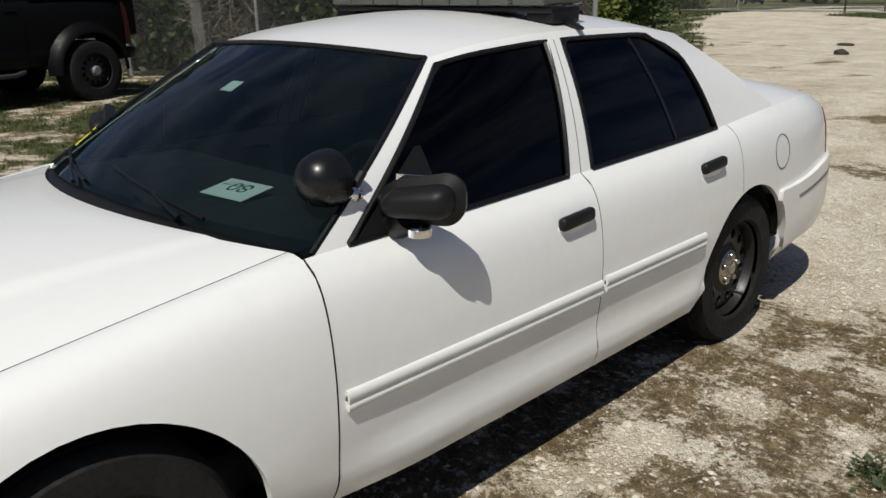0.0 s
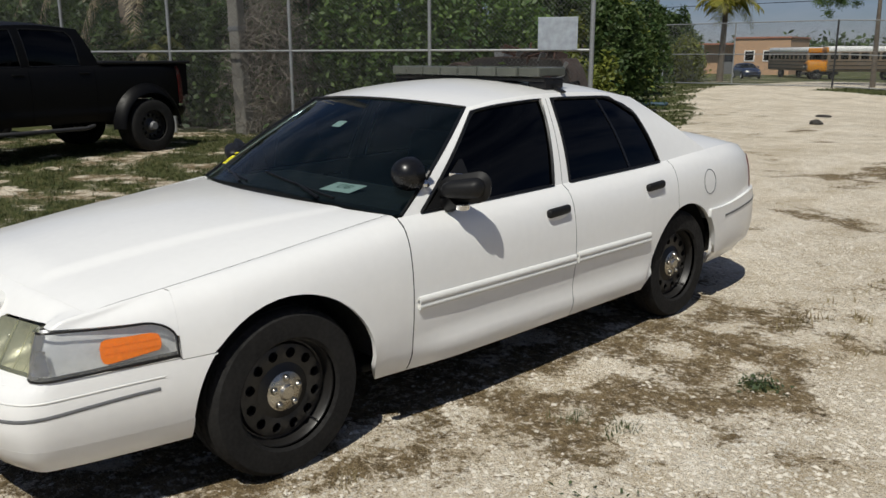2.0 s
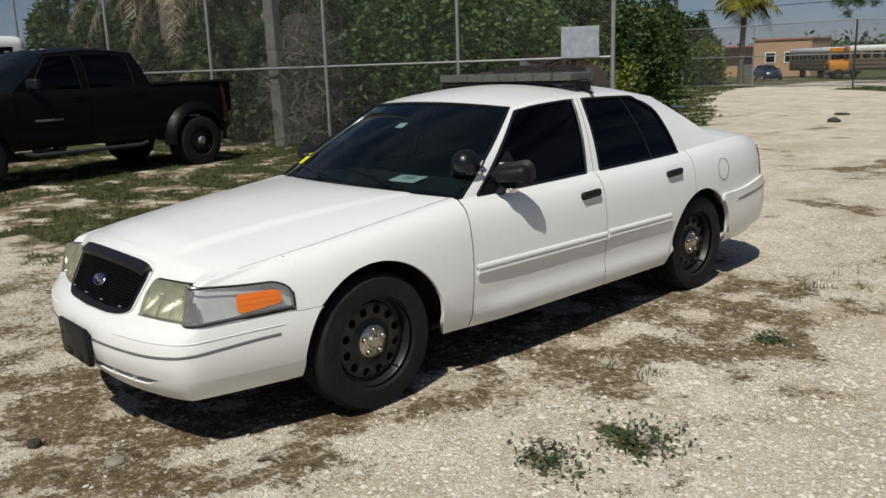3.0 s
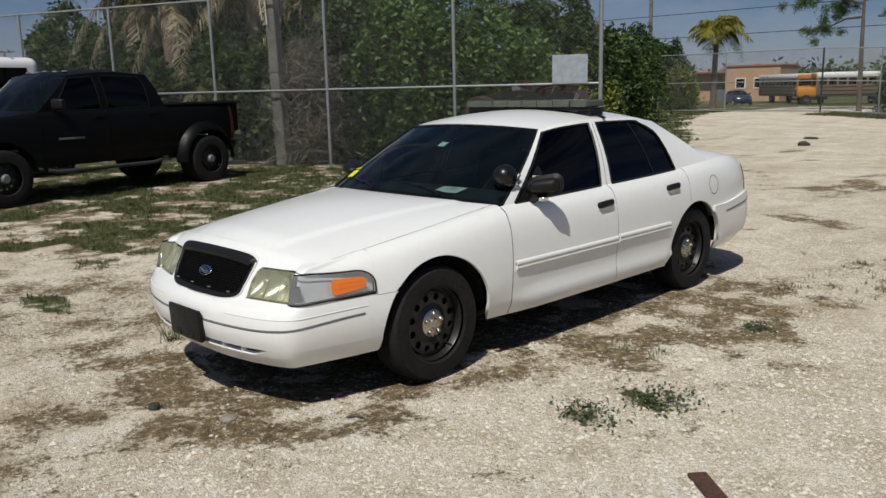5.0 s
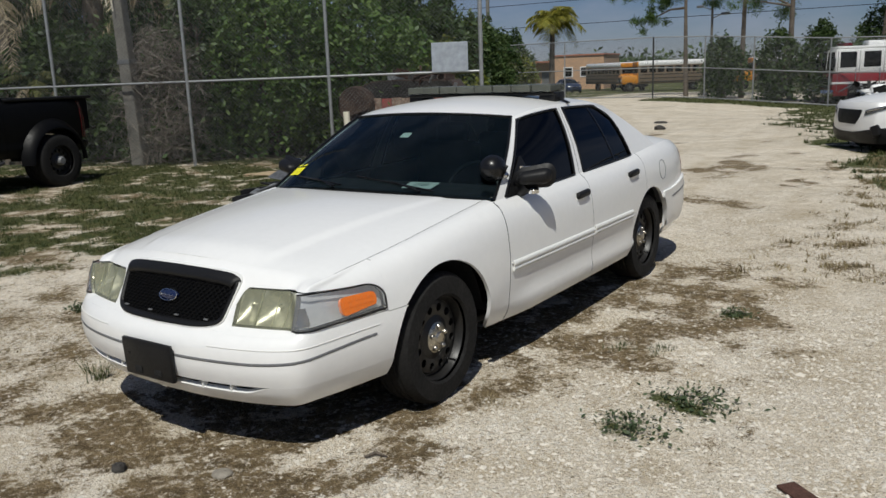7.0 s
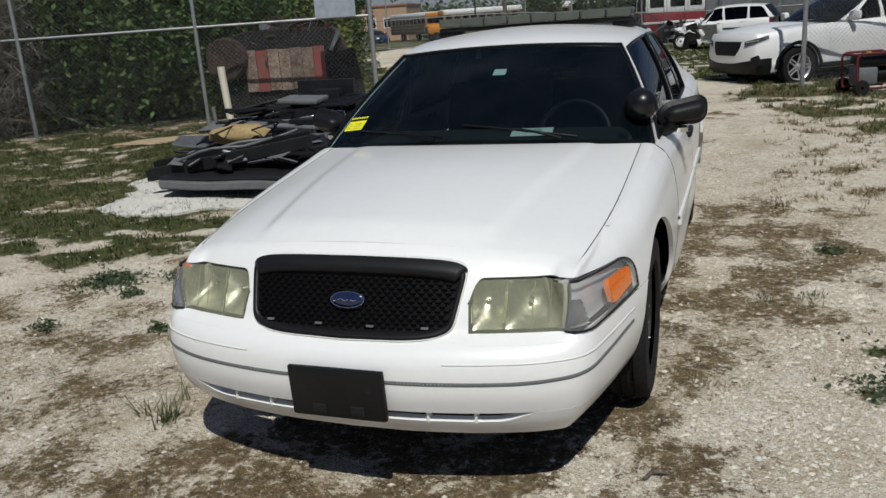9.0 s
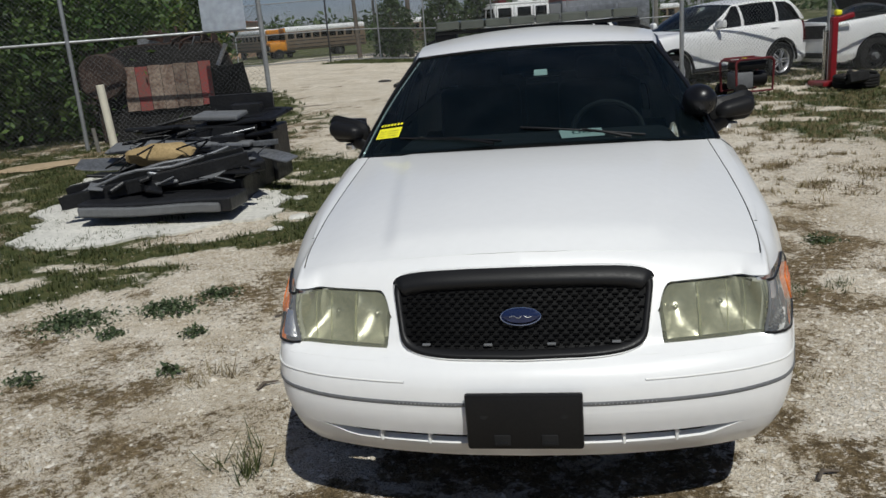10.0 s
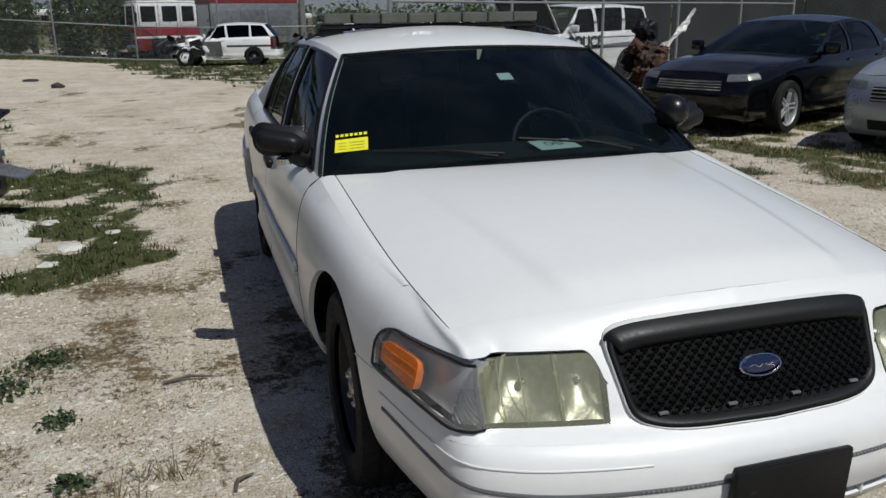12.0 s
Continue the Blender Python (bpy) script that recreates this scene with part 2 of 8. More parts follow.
# ---------------------------------------------------------------- building helpers
def finish(name, verts, faces, material, smooth=False):
    me = bpy.data.meshes.new(name)
    me.from_pydata([tuple(map(float, v)) for v in verts], [], [tuple(map(int, f)) for f in faces])
    me.materials.append(material)
    if smooth:
        me.polygons.foreach_set("use_smooth", [True] * len(me.polygons))
    me.update()
    return me


def part(name, bm, material, parent, label="", smooth=False):
    """Links a bmesh, or a mesh, as one part under a thing or a part."""
    if isinstance(bm, bmesh.types.BMesh):
        me = bpy.data.meshes.new(name)
        bmesh.ops.recalc_face_normals(bm, faces=bm.faces)
        bm.to_mesh(me)
        bm.free()
        me.materials.append(material)
        if smooth:
            for p in me.polygons:
                p.use_smooth = True
            me.set_sharp_from_angle(angle=radians(38))
    else:
        me = bm
    ob = new(name, me)
    ob.parent = parent
    if label:
        tagged(ob, label)
    return ob


def thing(name, label, category, m=Matrix(), group="", kind=""):
    ob = new(name)
    ob.empty_display_size = 0.2
    ob.matrix_world = m
    return tagged(ob, label, category, group, kind)


def box(size, at=(0, 0, 0), bevel=0.0, turn=(0, 0, 0), bm=None, seg=2):
    out = bm or bmesh.new()
    one = bmesh.new()
    bmesh.ops.create_cube(one, size=1.0)
    bmesh.ops.scale(one, vec=size, verts=one.verts)
    if bevel:
        bmesh.ops.bevel(one, geom=one.edges[:] + one.verts[:], offset=bevel, segments=seg, profile=0.5, affect="EDGES")
    one.transform(pose(*at, *turn))
    me = bpy.data.meshes.new("tmp")
    one.to_mesh(me)
    one.free()
    out.from_mesh(me)
    bpy.data.meshes.remove(me)
    return out


def tube(points, radii, seg=10, bm=None, cap=True):
    """A round bar along a line of points."""
    out = bm or bmesh.new()
    pts = [Vector(p) for p in points]
    if not hasattr(radii, "__len__"):
        radii = [radii] * len(pts)
    rings = []
    side = None
    for i, p in enumerate(pts):
        d = (pts[min(i + 1, len(pts) - 1)] - pts[max(i - 1, 0)]).normalized()
        if side is None:
            side = d.orthogonal().normalized()
        side = (side - d * side.dot(d)).normalized()
        up = d.cross(side)
        rings.append([out.verts.new(p + radii[i] * (math.cos(a) * side + math.sin(a) * up)) for a in (2 * math.pi * k / seg for k in range(seg))])
    for a, b in zip(rings, rings[1:]):
        for k in range(seg):
            out.faces.new((a[k], a[(k + 1) % seg], b[(k + 1) % seg], b[k]))
    if cap:
        out.faces.new(rings[0][::-1])
        out.faces.new(rings[-1])
    return out


def lathe(profile, seg=40, bm=None, axis="x", closed=False):
    """Turns a profile of (radius, along) round an axis."""
    out = bm or bmesh.new()
    rings = []
    for r, h in profile:
        ring = []
        for k in range(seg):
            a = 2 * math.pi * k / seg
            c, s = r * math.cos(a), r * math.sin(a)
            ring.append(out.verts.new((h, c, s) if axis == "x" else (c, s, h)))
        rings.append(ring)
    pairs = list(zip(rings, rings[1:])) + ([(rings[-1], rings[0])] if closed else [])
    for a, b in pairs:
        for k in range(seg):
            out.faces.new((a[k], a[(k + 1) % seg], b[(k + 1) % seg], b[k]))
    return out


def ball(r, at, scale=(1, 1, 1), u=20, v=12, bm=None):
    out = bm or bmesh.new()
    bmesh.ops.create_uvsphere(out, u_segments=u, v_segments=v, radius=r, matrix=Matrix.Translation(at) @ Matrix.Diagonal((*scale, 1)))
    return out


def pchip(xs, ys):
    """A smooth curve through points that does not overshoot."""
    xs, ys = np.array(xs, float), np.array(ys, float)
    h, d = np.diff(xs), np.diff(ys) / np.diff(xs)
    m = np.zeros(len(xs))
    m[0], m[-1] = d[0], d[-1]
    for i in range(1, len(xs) - 1):
        if d[i - 1] * d[i] > 0:
            w1, w2 = 2 * h[i] + h[i - 1], h[i] + 2 * h[i - 1]
            m[i] = (w1 + w2) / (w1 / d[i - 1] + w2 / d[i])

    def at(x):
        x = min(max(x, xs[0]), xs[-1])
        i = min(int(np.searchsorted(xs, x, "right")) - 1, len(h) - 1)
        t = (x - xs[i]) / h[i]
        return float((2 * t**3 - 3 * t**2 + 1) * ys[i] + (t**3 - 2 * t**2 + t) * h[i] * m[i] + (3 * t**2 - 2 * t**3) * ys[i + 1] + (t**3 - t**2) * h[i] * m[i + 1])

    return at


def lerp(a, b, t):
    return a + (b - a) * t


def smooth01(a, b, x):
    t = min(1.0, max(0.0, (x - a) / (b - a)))
    return t * t * (3 - 2 * t)


def sheet(P, flange=0.015, material=None, name="panel", out=None, smooth=True):
    """A panel from a grid of points [rows][columns], with a turned-in edge all round; out: a point on the inner side."""
    P = np.array(P, float)
    m, n = P.shape[:2]
    du, dv = np.gradient(P, axis=1), np.gradient(P, axis=0)
    N = np.cross(du, dv)
    N /= np.maximum(np.linalg.norm(N, axis=2, keepdims=True), 1e-9)
    inner = np.array(out if out is not None else (0, 1.5, 0.6), float)
    flip = np.sum((P - inner) * N) < 0
    if flip:
        N = -N
    verts = list(P.reshape(-1, 3))
    faces = []
    for i in range(m - 1):
        for j in range(n - 1):
            a = i * n + j
            f = (a, a + 1, a + n + 1, a + n)
            faces.append(f[::-1] if flip else f)
    if flange:
        ring = [(0, j) for j in range(n)] + [(i, n - 1) for i in range(1, m)] + [(m - 1, j) for j in range(n - 2, -1, -1)] + [(i, 0) for i in range(m - 2, 0, -1)]
        base = len(verts)
        for i, j in ring:
            verts.append(P[i, j])
            verts.append(P[i, j] - N[i, j] * flange)
        k = len(ring)
        for q in range(k):
            a, b = base + 2 * q, base + 2 * ((q + 1) % k)
            f = (a, a + 1, b + 1, b)
            faces.append(f[::-1] if flip else f)
    return finish(name, verts, faces, material, smooth)


def coons(bottom, top, left, right, nu, nv, bump=None):
    rows = []
    b0, b1, t0, t1 = (np.array(f(x), float) for f, x in ((bottom, 0), (bottom, 1), (top, 0), (top, 1)))
    for i in range(nv + 1):
        v = i / nv
        lv, rv = np.array(left(v), float), np.array(right(v), float)
        row = []
        for j in range(nu + 1):
            u = j / nu
            p = (1 - v) * np.array(bottom(u), float) + v * np.array(top(u), float) + (1 - u) * lv + u * rv
            p = p - ((1 - u) * (1 - v) * b0 + u * (1 - v) * b1 + (1 - u) * v * t0 + u * v * t1)
            if bump:
                p = p + np.array(bump(u, v, p), float)
            row.append(p)
        rows.append(row)
    return rows


def line3(points):
    """A smooth line through points as a function of 0..1, even along its length."""
    pts = np.array(points, float)
    d = np.r_[0, np.cumsum(np.linalg.norm(np.diff(pts, axis=0), axis=1))]
    d = d / d[-1]
    fs = [pchip(d, pts[:, k]) for k in range(3)]
    return lambda t: np.array([f(t) for f in fs])


def ground_z(x, y):
    """The yard's gentle rise towards the hedge and fall towards the far corner."""
    z = 0.10 * smooth01(2, 10, -0.8 * x + 0.6 * y)
    z -= 0.60 * smooth01(15, 37, y) * smooth01(-12, 0, x)
    z -= 0.85 * smooth01(42, 85, y)
    return z


def bumps(x, y):
    r = max(abs(x), abs(y - 1.5))
    a = 0.022 * noise.noise((x * 0.8, y * 0.8, 3.1)) + 0.012 * noise.noise((x * 3.1, y * 3.1, 7.7))
    return a * smooth01(16, 7, r)


def on_ground(x, y):
    return ground_z(x, y) + bumps(x, y)


M_GRAVEL = bpy.data.materials.new("pale_gravel")
M_GRAVEL.use_nodes = True
gr_n, gr_l = M_GRAVEL.node_tree.nodes, M_GRAVEL.node_tree.links
gr_geo = gr_n.new("ShaderNodeNewGeometry")
gr_ramp = gr_n.new("ShaderNodeValToRGB")
gr_ramp.color_ramp.elements[0].color, gr_ramp.color_ramp.elements[1].color = (0.38, 0.33, 0.26, 1), (0.67, 0.62, 0.535, 1)
gr_ramp.color_ramp.elements[1].position = 0.55
gr_l.new(gr_geo.outputs["Random Per Island"], gr_ramp.inputs["Fac"])
gr_l.new(gr_ramp.outputs["Color"], gr_n["Principled BSDF"].inputs["Base Color"])
gr_n["Principled BSDF"].inputs["Roughness"].default_value = 0.95
gr_n["Principled BSDF"].inputs["Specular IOR Level"].default_value = 0.15


# ---------------------------------------------------------------- vehicles
class Shell:
    """A vehicle's outer skin: a plan outline at its widest, drawn in by the profile at each height.
    The front axle is at y = 0 and the nose points to -y."""

    def __init__(self, outline, front, side, low, rear, top, low_front=None):
        pts = np.array(outline, float)
        d = np.r_[0, np.cumsum(np.linalg.norm(np.diff(pts, axis=0), axis=1))]
        fx, fy = pchip(d, pts[:, 0]), pchip(d, pts[:, 1])
        fine = np.linspace(0, d[-1], 500)
        xy = np.array([(fx(t), fy(t)) for t in fine])
        self.S = np.r_[0, np.cumsum(np.linalg.norm(np.diff(xy, axis=0), axis=1))]
        self.x, self.y = xy.T
        tx, ty = np.gradient(self.x), np.gradient(self.y)
        n = np.maximum(np.hypot(tx, ty), 1e-9)
        self.nx, self.ny = ty / n, -tx / n
        self.widest = int(np.argmax(self.x))
        self.front, self.side, self.low, self.rear = pchip(*front), pchip(*side), pchip(*low), pchip(*rear)
        self.low_front = pchip(*(low_front or low))
        keys = sorted((self.find(*k[:2]), k[2]) for k in top)
        self.top = pchip([k[0] for k in keys], [k[1] for k in keys])

    def find(self, kind, v):
        if kind == "f":
            return float(np.interp(v, self.x[: self.widest], self.S[: self.widest]))
        if kind == "r":
            return float(np.interp(-v, -self.x[self.widest :], self.S[self.widest :]))
        return float(np.interp(v, self.y, self.S))

    def at(self, s, z, off=0.0):
        a = abs(s)
        x, y = np.interp(a, self.S, self.x), np.interp(a, self.S, self.y)
        nx, ny = np.interp(a, self.S, self.nx), np.interp(a, self.S, self.ny)
        n = math.hypot(nx, ny)
        nx, ny = nx / n, ny / n
        f, r, w = max(0, -ny) ** 2, max(0, ny) ** 2, nx * nx
        under = lerp(self.low_front(z), self.low(z), smooth01(0.35, 0.95, y) * smooth01(3.5, 3.0, y))
        inset = f * self.front(z) + r * self.rear(z) + w * (self.side(self.top(a) - z) + under)
        x, y = x - nx * (inset - off), y - ny * (inset - off)
        return np.array((math.copysign(max(x, 0), s) if s else 0.0, y, z))

    def patch(self, s0, s1, lo, hi, ns, nz, off=0.0, rows=None, cols=None):
        """Points between two places along the outline and two heights (numbers, or functions of the place)."""
        lo_f, hi_f = (f if callable(f) else (lambda s, f=f: f) for f in (lo, hi))
        fr = rows if rows is not None else [i / nz for i in range(nz + 1)]
        ss = [lerp(s0, s1, c) for c in cols] if cols is not None else [lerp(s0, s1, j / ns) for j in range(ns + 1)]
        return [[self.at(s, lerp(lo_f(abs(s)), hi_f(abs(s)), r), off) for s in ss] for r in fr]


def tyre_mesh(name, r, rim, width):
    h = width / 2
    prof = [(rim, -h * 0.86), (rim + 0.012, -h * 0.98), (lerp(rim, r, 0.45), -h), (lerp(rim, r, 0.8), -h * 0.97), (r - 0.014, -h * 0.86), (r - 0.002, -h * 0.7)]
    for k in range(3):
        c = h * (-0.45 + 0.45 * k)
        prof += [(r, c - 0.012), (r - 0.008, c - 0.006), (r - 0.008, c + 0.006), (r, c + 0.012)]
    prof += [(a, -b) for a, b in prof[5::-1]]
    return lathe(prof, 56)


def steel_disc(r, depth):
    """A pressed steel wheel disc with a ring of round holes, facing +x."""
    bm = bmesh.new()
    n, r0, r1, rc, rh = 12, r * 0.52, r * 0.86, r * 0.70, r * 0.10

    def face_x(q):
        return depth + 0.020 * (1 - smooth01(0.30, 0.52, q / r)) + 0.008 * math.sin(math.pi * smooth01(0.5, 0.9, q / r))

    for k in range(n):
        a0, a1 = 2 * math.pi * k / n, 2 * math.pi * (k + 1) / n
        am = (a0 + a1) / 2
        edge = [(r0, a0), (r0, am), (r0, a1), (rc, a1), (r1, a1), (r1, am), (r1, a0), (rc, a0)]
        outer = [bm.verts.new((face_x(q), q * math.cos(a), q * math.sin(a))) for q, a in edge]
        hole, back = [], []
        for e in range(8):
            t = math.radians(225 - 45 * e)
            q, a = rc + rh * math.cos(t) * 1.0, am + rh * math.sin(t) / rc
            hole.append(bm.verts.new((face_x(rc) - 0.002, q * math.cos(a), q * math.sin(a))))
            back.append(bm.verts.new((face_x(rc) - 0.03, q * math.cos(a), q * math.sin(a))))
        for e in range(8):
            f = (e + 1) % 8
            bm.faces.new((outer[e], outer[f], hole[f], hole[e]))
            bm.faces.new((hole[e], hole[f], back[f], back[e]))
    bmesh.ops.remove_doubles(bm, verts=bm.verts, dist=1e-4)
    prof = [(r * 0.20, face_x(r * 0.2) - 0.01), (r * 0.36, face_x(r * 0.36)), (r * 0.44, face_x(r * 0.47) + 0.004), (r0, face_x(r0))]
    lathe(prof, 32, bm)
    lathe([(r1, face_x(r1)), (r * 0.895, face_x(r1) - 0.016), (r * 0.925, depth - 0.014), (r * 0.955, depth + 0.024), (r * 0.985, depth + 0.036), (r * 1.012, depth + 0.036), (r * 1.03, depth + 0.026), (r * 1.03, depth - 0.05)], 48, bm)
    return bm


def spoke_disc(r, depth, n):
    """An alloy wheel with n twin spokes, facing +x."""
    bm = bmesh.new()
    lathe([(r * 0.90, depth - 0.06), (r * 0.93, depth + 0.02), (r * 1.0, depth + 0.035), (r * 1.03, depth + 0.03), (r * 1.03, depth - 0.06)], 40, bm)
    lathe([(0.001, depth + 0.02), (r * 0.12, depth + 0.018), (r * 0.22, depth + 0.005), (r * 0.24, depth - 0.04)], 24, bm)
    for k in range(n):
        for side in (-0.09, 0.09):
            box((0.03, r * 0.74, r * 0.11), (depth - 0.005, r * 0.56, side * r * 1.3), 0.008, (0, 0, 0), one := bmesh.new())
            one.transform(pose(0, 0, 0, 360 * k / n, 0, 0))
            me = bpy.data.meshes.new("tmp")
            one.to_mesh(me)
            one.free()
            bm.from_mesh(me)
            bpy.data.meshes.remove(me)
    return bm


def add_wheel(parent, at, r, rim, width, style="steel", right=False, name="wheel"):
    wheel = new(name)
    wheel.parent = parent
    wheel.matrix_basis = pose(*at, 0, 0, 180 if right else 0)
    part("tyre", tyre_mesh("tyre", r, rim, width), M_RUBBER, wheel, "dusty black rubber tyre", True)
    if style == "steel":
        part("rim", steel_disc(rim, width * 0.20), M_STEEL_BLACK, wheel, "black pressed steel rim with round holes", True)
        cap = bmesh.new()
        lathe([(0.001, 0.062), (0.022, 0.060), (0.030, 0.050), (0.052, 0.046), (0.070, 0.036), (0.078, 0.012), (0.078, -0.02)], 32, cap)
        for k in range(5):
            a = 2 * math.pi * k / 5 + 0.3
            ball(0.0135, (0.046, 0.051 * math.cos(a), 0.051 * math.sin(a)), (1.3, 1, 1), 10, 8, cap)
        cap.transform(Matrix.Translation((width * 0.20 - 0.020, 0, 0)) @ Matrix.Diagonal((1, 1.16, 1.16, 1)))
        part("hub_cap", cap, M_CAP, wheel, "worn chrome centre cap with five lug bumps", True)
        # Dark disc stands in for the shade behind the rim's holes.
        part("backing_disc", lathe([(0.02, 0.005), (rim * 0.9, 0.005)], 24), M_DARK, wheel)
        part("valve", tube([(0.04, 0.125, -0.155), (0.085, 0.13, -0.158)], 0.004, 6), M_CHROME, wheel)
    elif style == "dark":
        part("rim", steel_disc(rim, width * 0.1), M_STEEL_BLACK, wheel, "", True)
        part("hub", lathe([(0.001, 0.13), (0.05, 0.13), (0.07, 0.1), (0.075, 0.0)], 20), M_GREY, wheel, "", True)
    else:
        part("rim", spoke_disc(rim, width * 0.3, 5), M_ALLOY, wheel, "bright alloy rim with split spokes", True)
        part("brake", lathe([(0.001, 0.0), (rim * 0.8, 0.0), (rim * 0.8, -0.03)], 24), M_DARK, wheel)
    return wheel


def frange(a, b, n):
    return [a + (b - a) * i / n for i in range(n + 1)]


class Car:
    """Panels of a car body from a plan: outline, profiles, belt, roof and openings, all in metres."""

    def __init__(self, root, spec):
        self.root, self.spec, self.p = root, spec, dict(spec)
        self.sh = Shell(spec["outline"], spec["front"], spec["side"], spec["low"], spec["rear"], spec["top"], spec.get("low_front"))
        g = spec["cabin"]
        self.yA, self.yA2, self.yC, self.yC2 = g["yA"], g["yA2"], g["yC"], g["yC2"]
        self.rail_x, self.rail_z = pchip(*g["rail_x"]), pchip(*g["rail_z"])
        self.swell = g.get("swell", 0.02)

    def edge(self, y):
        s = self.sh.find("y", y)
        return self.sh.at(s, self.sh.top(s))

    def hood_edge(self, y):
        """The hood's side edge, drawn inboard of the fender's crown along its middle."""
        h = self.spec["hood"]
        if "seam" in h:
            ys, xs, zs = h["seam"]
            return np.array((pchip(ys, xs)(y), y, pchip(ys, zs)(y)))
        k = smooth01(h["y0"], h["y0"] + 0.55, y) * h.get("inboard", 0.0)
        return self.edge(y) + np.array((-k, 0, 0.22 * k))

    def cabin(self, y, t, off=0.0, right=False):
        y0, y1 = lerp(self.yA, self.yA2, t), lerp(self.yC, self.yC2, t)
        a = (y - y0) / (y1 - y0)
        b = self.edge(lerp(self.yA, self.yC, a))
        ry = lerp(self.yA2, self.yC2, a)
        x = lerp(b[0], self.rail_x(ry), t) + self.swell * math.sin(math.pi * min(1, max(0, t))) + off
        z = lerp(b[2], self.rail_z(ry), t)
        return np.array((-x if right else x, y, z))

    def region(self, e0, e1, t0, t1, n=6, m=10, off=0.0, right=False, round_top=0.0):
        """Part of the cabin's side between two leaning lines (y at the belt, y at the rail)."""
        rows = []
        for i in range(m + 1):
            t = lerp(t0, t1, i / m)
            a, b = lerp(*e0, t), lerp(*e1, t)
            if round_top:
                k = max(0.0, (t - t1 + 0.25) / 0.25) ** 2.4
                b = b - round_top * k
            rows.append([self.cabin(lerp(a, b, j / n), t, off, right) for j in range(n + 1)])
        return rows

    def build(self, paint, glass, side_glass):
        sp, sh, root = self.spec, self.sh, self.root
        arches = sp["arches"]
        sill = sp["sill"]

        def low(s, pad=0.0):
            y = float(np.interp(s, sh.S, sh.y))
            z = sill
            for yc, zc, r in arches:
                d = abs(y - yc)
                if d < r:
                    z = max(z, zc + math.sqrt(r * r - d * d) * sp.get("arch_top", 1.0))
            return z

        def add(name, P, label="", m=paint, flange=0.02, out=None):
            return part(name, sheet(P, flange, m, name, out), m, root, label)

        gap = 0.0025
        seams = sp["seams"]
        fa, ra = arches[0], arches[1]
        s_of = lambda y: sh.find("y", y)  # noqa: E731
        hi = lambda s: sh.top(s)  # noqa: E731

        def cols_between(y0, y1):
            """Denser columns near the steep ends of a wheel arch."""
            ys = set(np.linspace(y0, y1, max(8, int((y1 - y0) / 0.05))))
            for yc, zc, r in arches:
                for k in range(0, 25):
                    v = yc + r * math.cos(math.pi * k / 24) * 0.9995
                    if y0 < v < y1:
                        ys.add(v)
            return sorted(ys)

        for right in (False, True):
            sg = -1 if right else 1

            def panel(name, y0, y1, zlo=None, zhi=None, label="", rows=18):
                P = []
                ys = cols_between(y0 + gap, y1 - gap)
                fr = frange(0, 1, rows)
                for f in fr:
                    P.append([sh.at(sg * s_of(y), lerp(low(s_of(y)) if zlo is None else zlo(y), hi(s_of(y)) if zhi is None else zhi(y), f)) for y in ys])
                return add(name, P, label)

            marker_top = sp.get("fender_low", lambda y: None)
            panel("front_fender", sp.get("fender_y1", sp["fender_y0"]), seams[0], zlo=(lambda y: max(low(s_of(y)), marker_top(y)) if marker_top(y) else low(s_of(y))))
            for a, b in zip(seams, seams[1:]):
                panel("door", a, b)
            panel("quarter_panel", seams[-1], sp["quarter_y1"])
            for yc, zc, r in arches:
                prof = []
                for k in range(0, 21):
                    a = math.pi * (0.02 + 0.96 * k / 20)
                    prof.append([(sg * x, yc + (r + 0.035) * math.cos(a), zc + (r + 0.035) * math.sin(a)) for x in (sp["half"] - 0.085, sp["half"] - 0.34)])
                part("wheel_well", sheet(prof, 0, M_DARK, "wheel_well", (0, yc, 3)), M_DARK, root)
            # cabin side: pillars, rail and panes
            c = sp["windows"]
            t1 = c["top"]
            lines = c["lines"]
            y0l, y1l = (self.yA, self.yA2), (self.yC, self.yC2)
            at_t = lambda e, t: (e[0], lerp(*e, 1.0))  # noqa: E731
            add("windscreen_pillar", self.region(y0l, lines[0][0], 0, t1, 3, 12, 0, right))
            add("roof_rail", self.region(y0l, y1l, t1, 1.0, 30, 4, 0, right))
            for w0, w1 in zip(lines, lines[1:]):
                add("door_pillar", self.region(w0[1], w1[0], 0, t1, 3, 10, 0, right))
            add("rear_pillar", self.region(lines[-1][1], y1l, 0, t1, 8, 12, 0, right))
            for k, (e0, e1) in enumerate(lines):
                last = k == len(lines) - 1
                rt = c.get("round", 0.0) if last else 0.0
                if rt:
                    rows = []
                    for i in range(13):
                        t = lerp(0, t1, i / 12)
                        b = lerp(*e1, t)
                        kk = max(0.0, (t - t1 + 0.3) / 0.3) ** 2.2 * rt
                        rows.append([self.cabin(lerp(b - kk, b + 0.004, j / 3), t, 0.001, right) for j in range(4)])
                    add("pillar_corner", rows, flange=0)
                P = self.region(e0, e1, 0.005, t1, 8, 10, -0.006, right, rt)
                part("side_window", sheet(P, 0, side_glass, "side_window", (0, 1.5, 1.2)), side_glass, root, "dark tinted side glass").visible_shadow = True
                edge = [P[0][j] for j in range(9)] + [P[i][8] for i in range(1, 11)] + [P[10][j] for j in range(7, -1, -1)] + [P[i][0] for i in range(9, 0, -1)]
                edge.append(edge[0])
                off = np.array((sg * 0.006, 0, 0))
                part("window_seal", tube([e + off for e in edge], 0.009, 6), M_BLACK_SATIN, root, "", True)

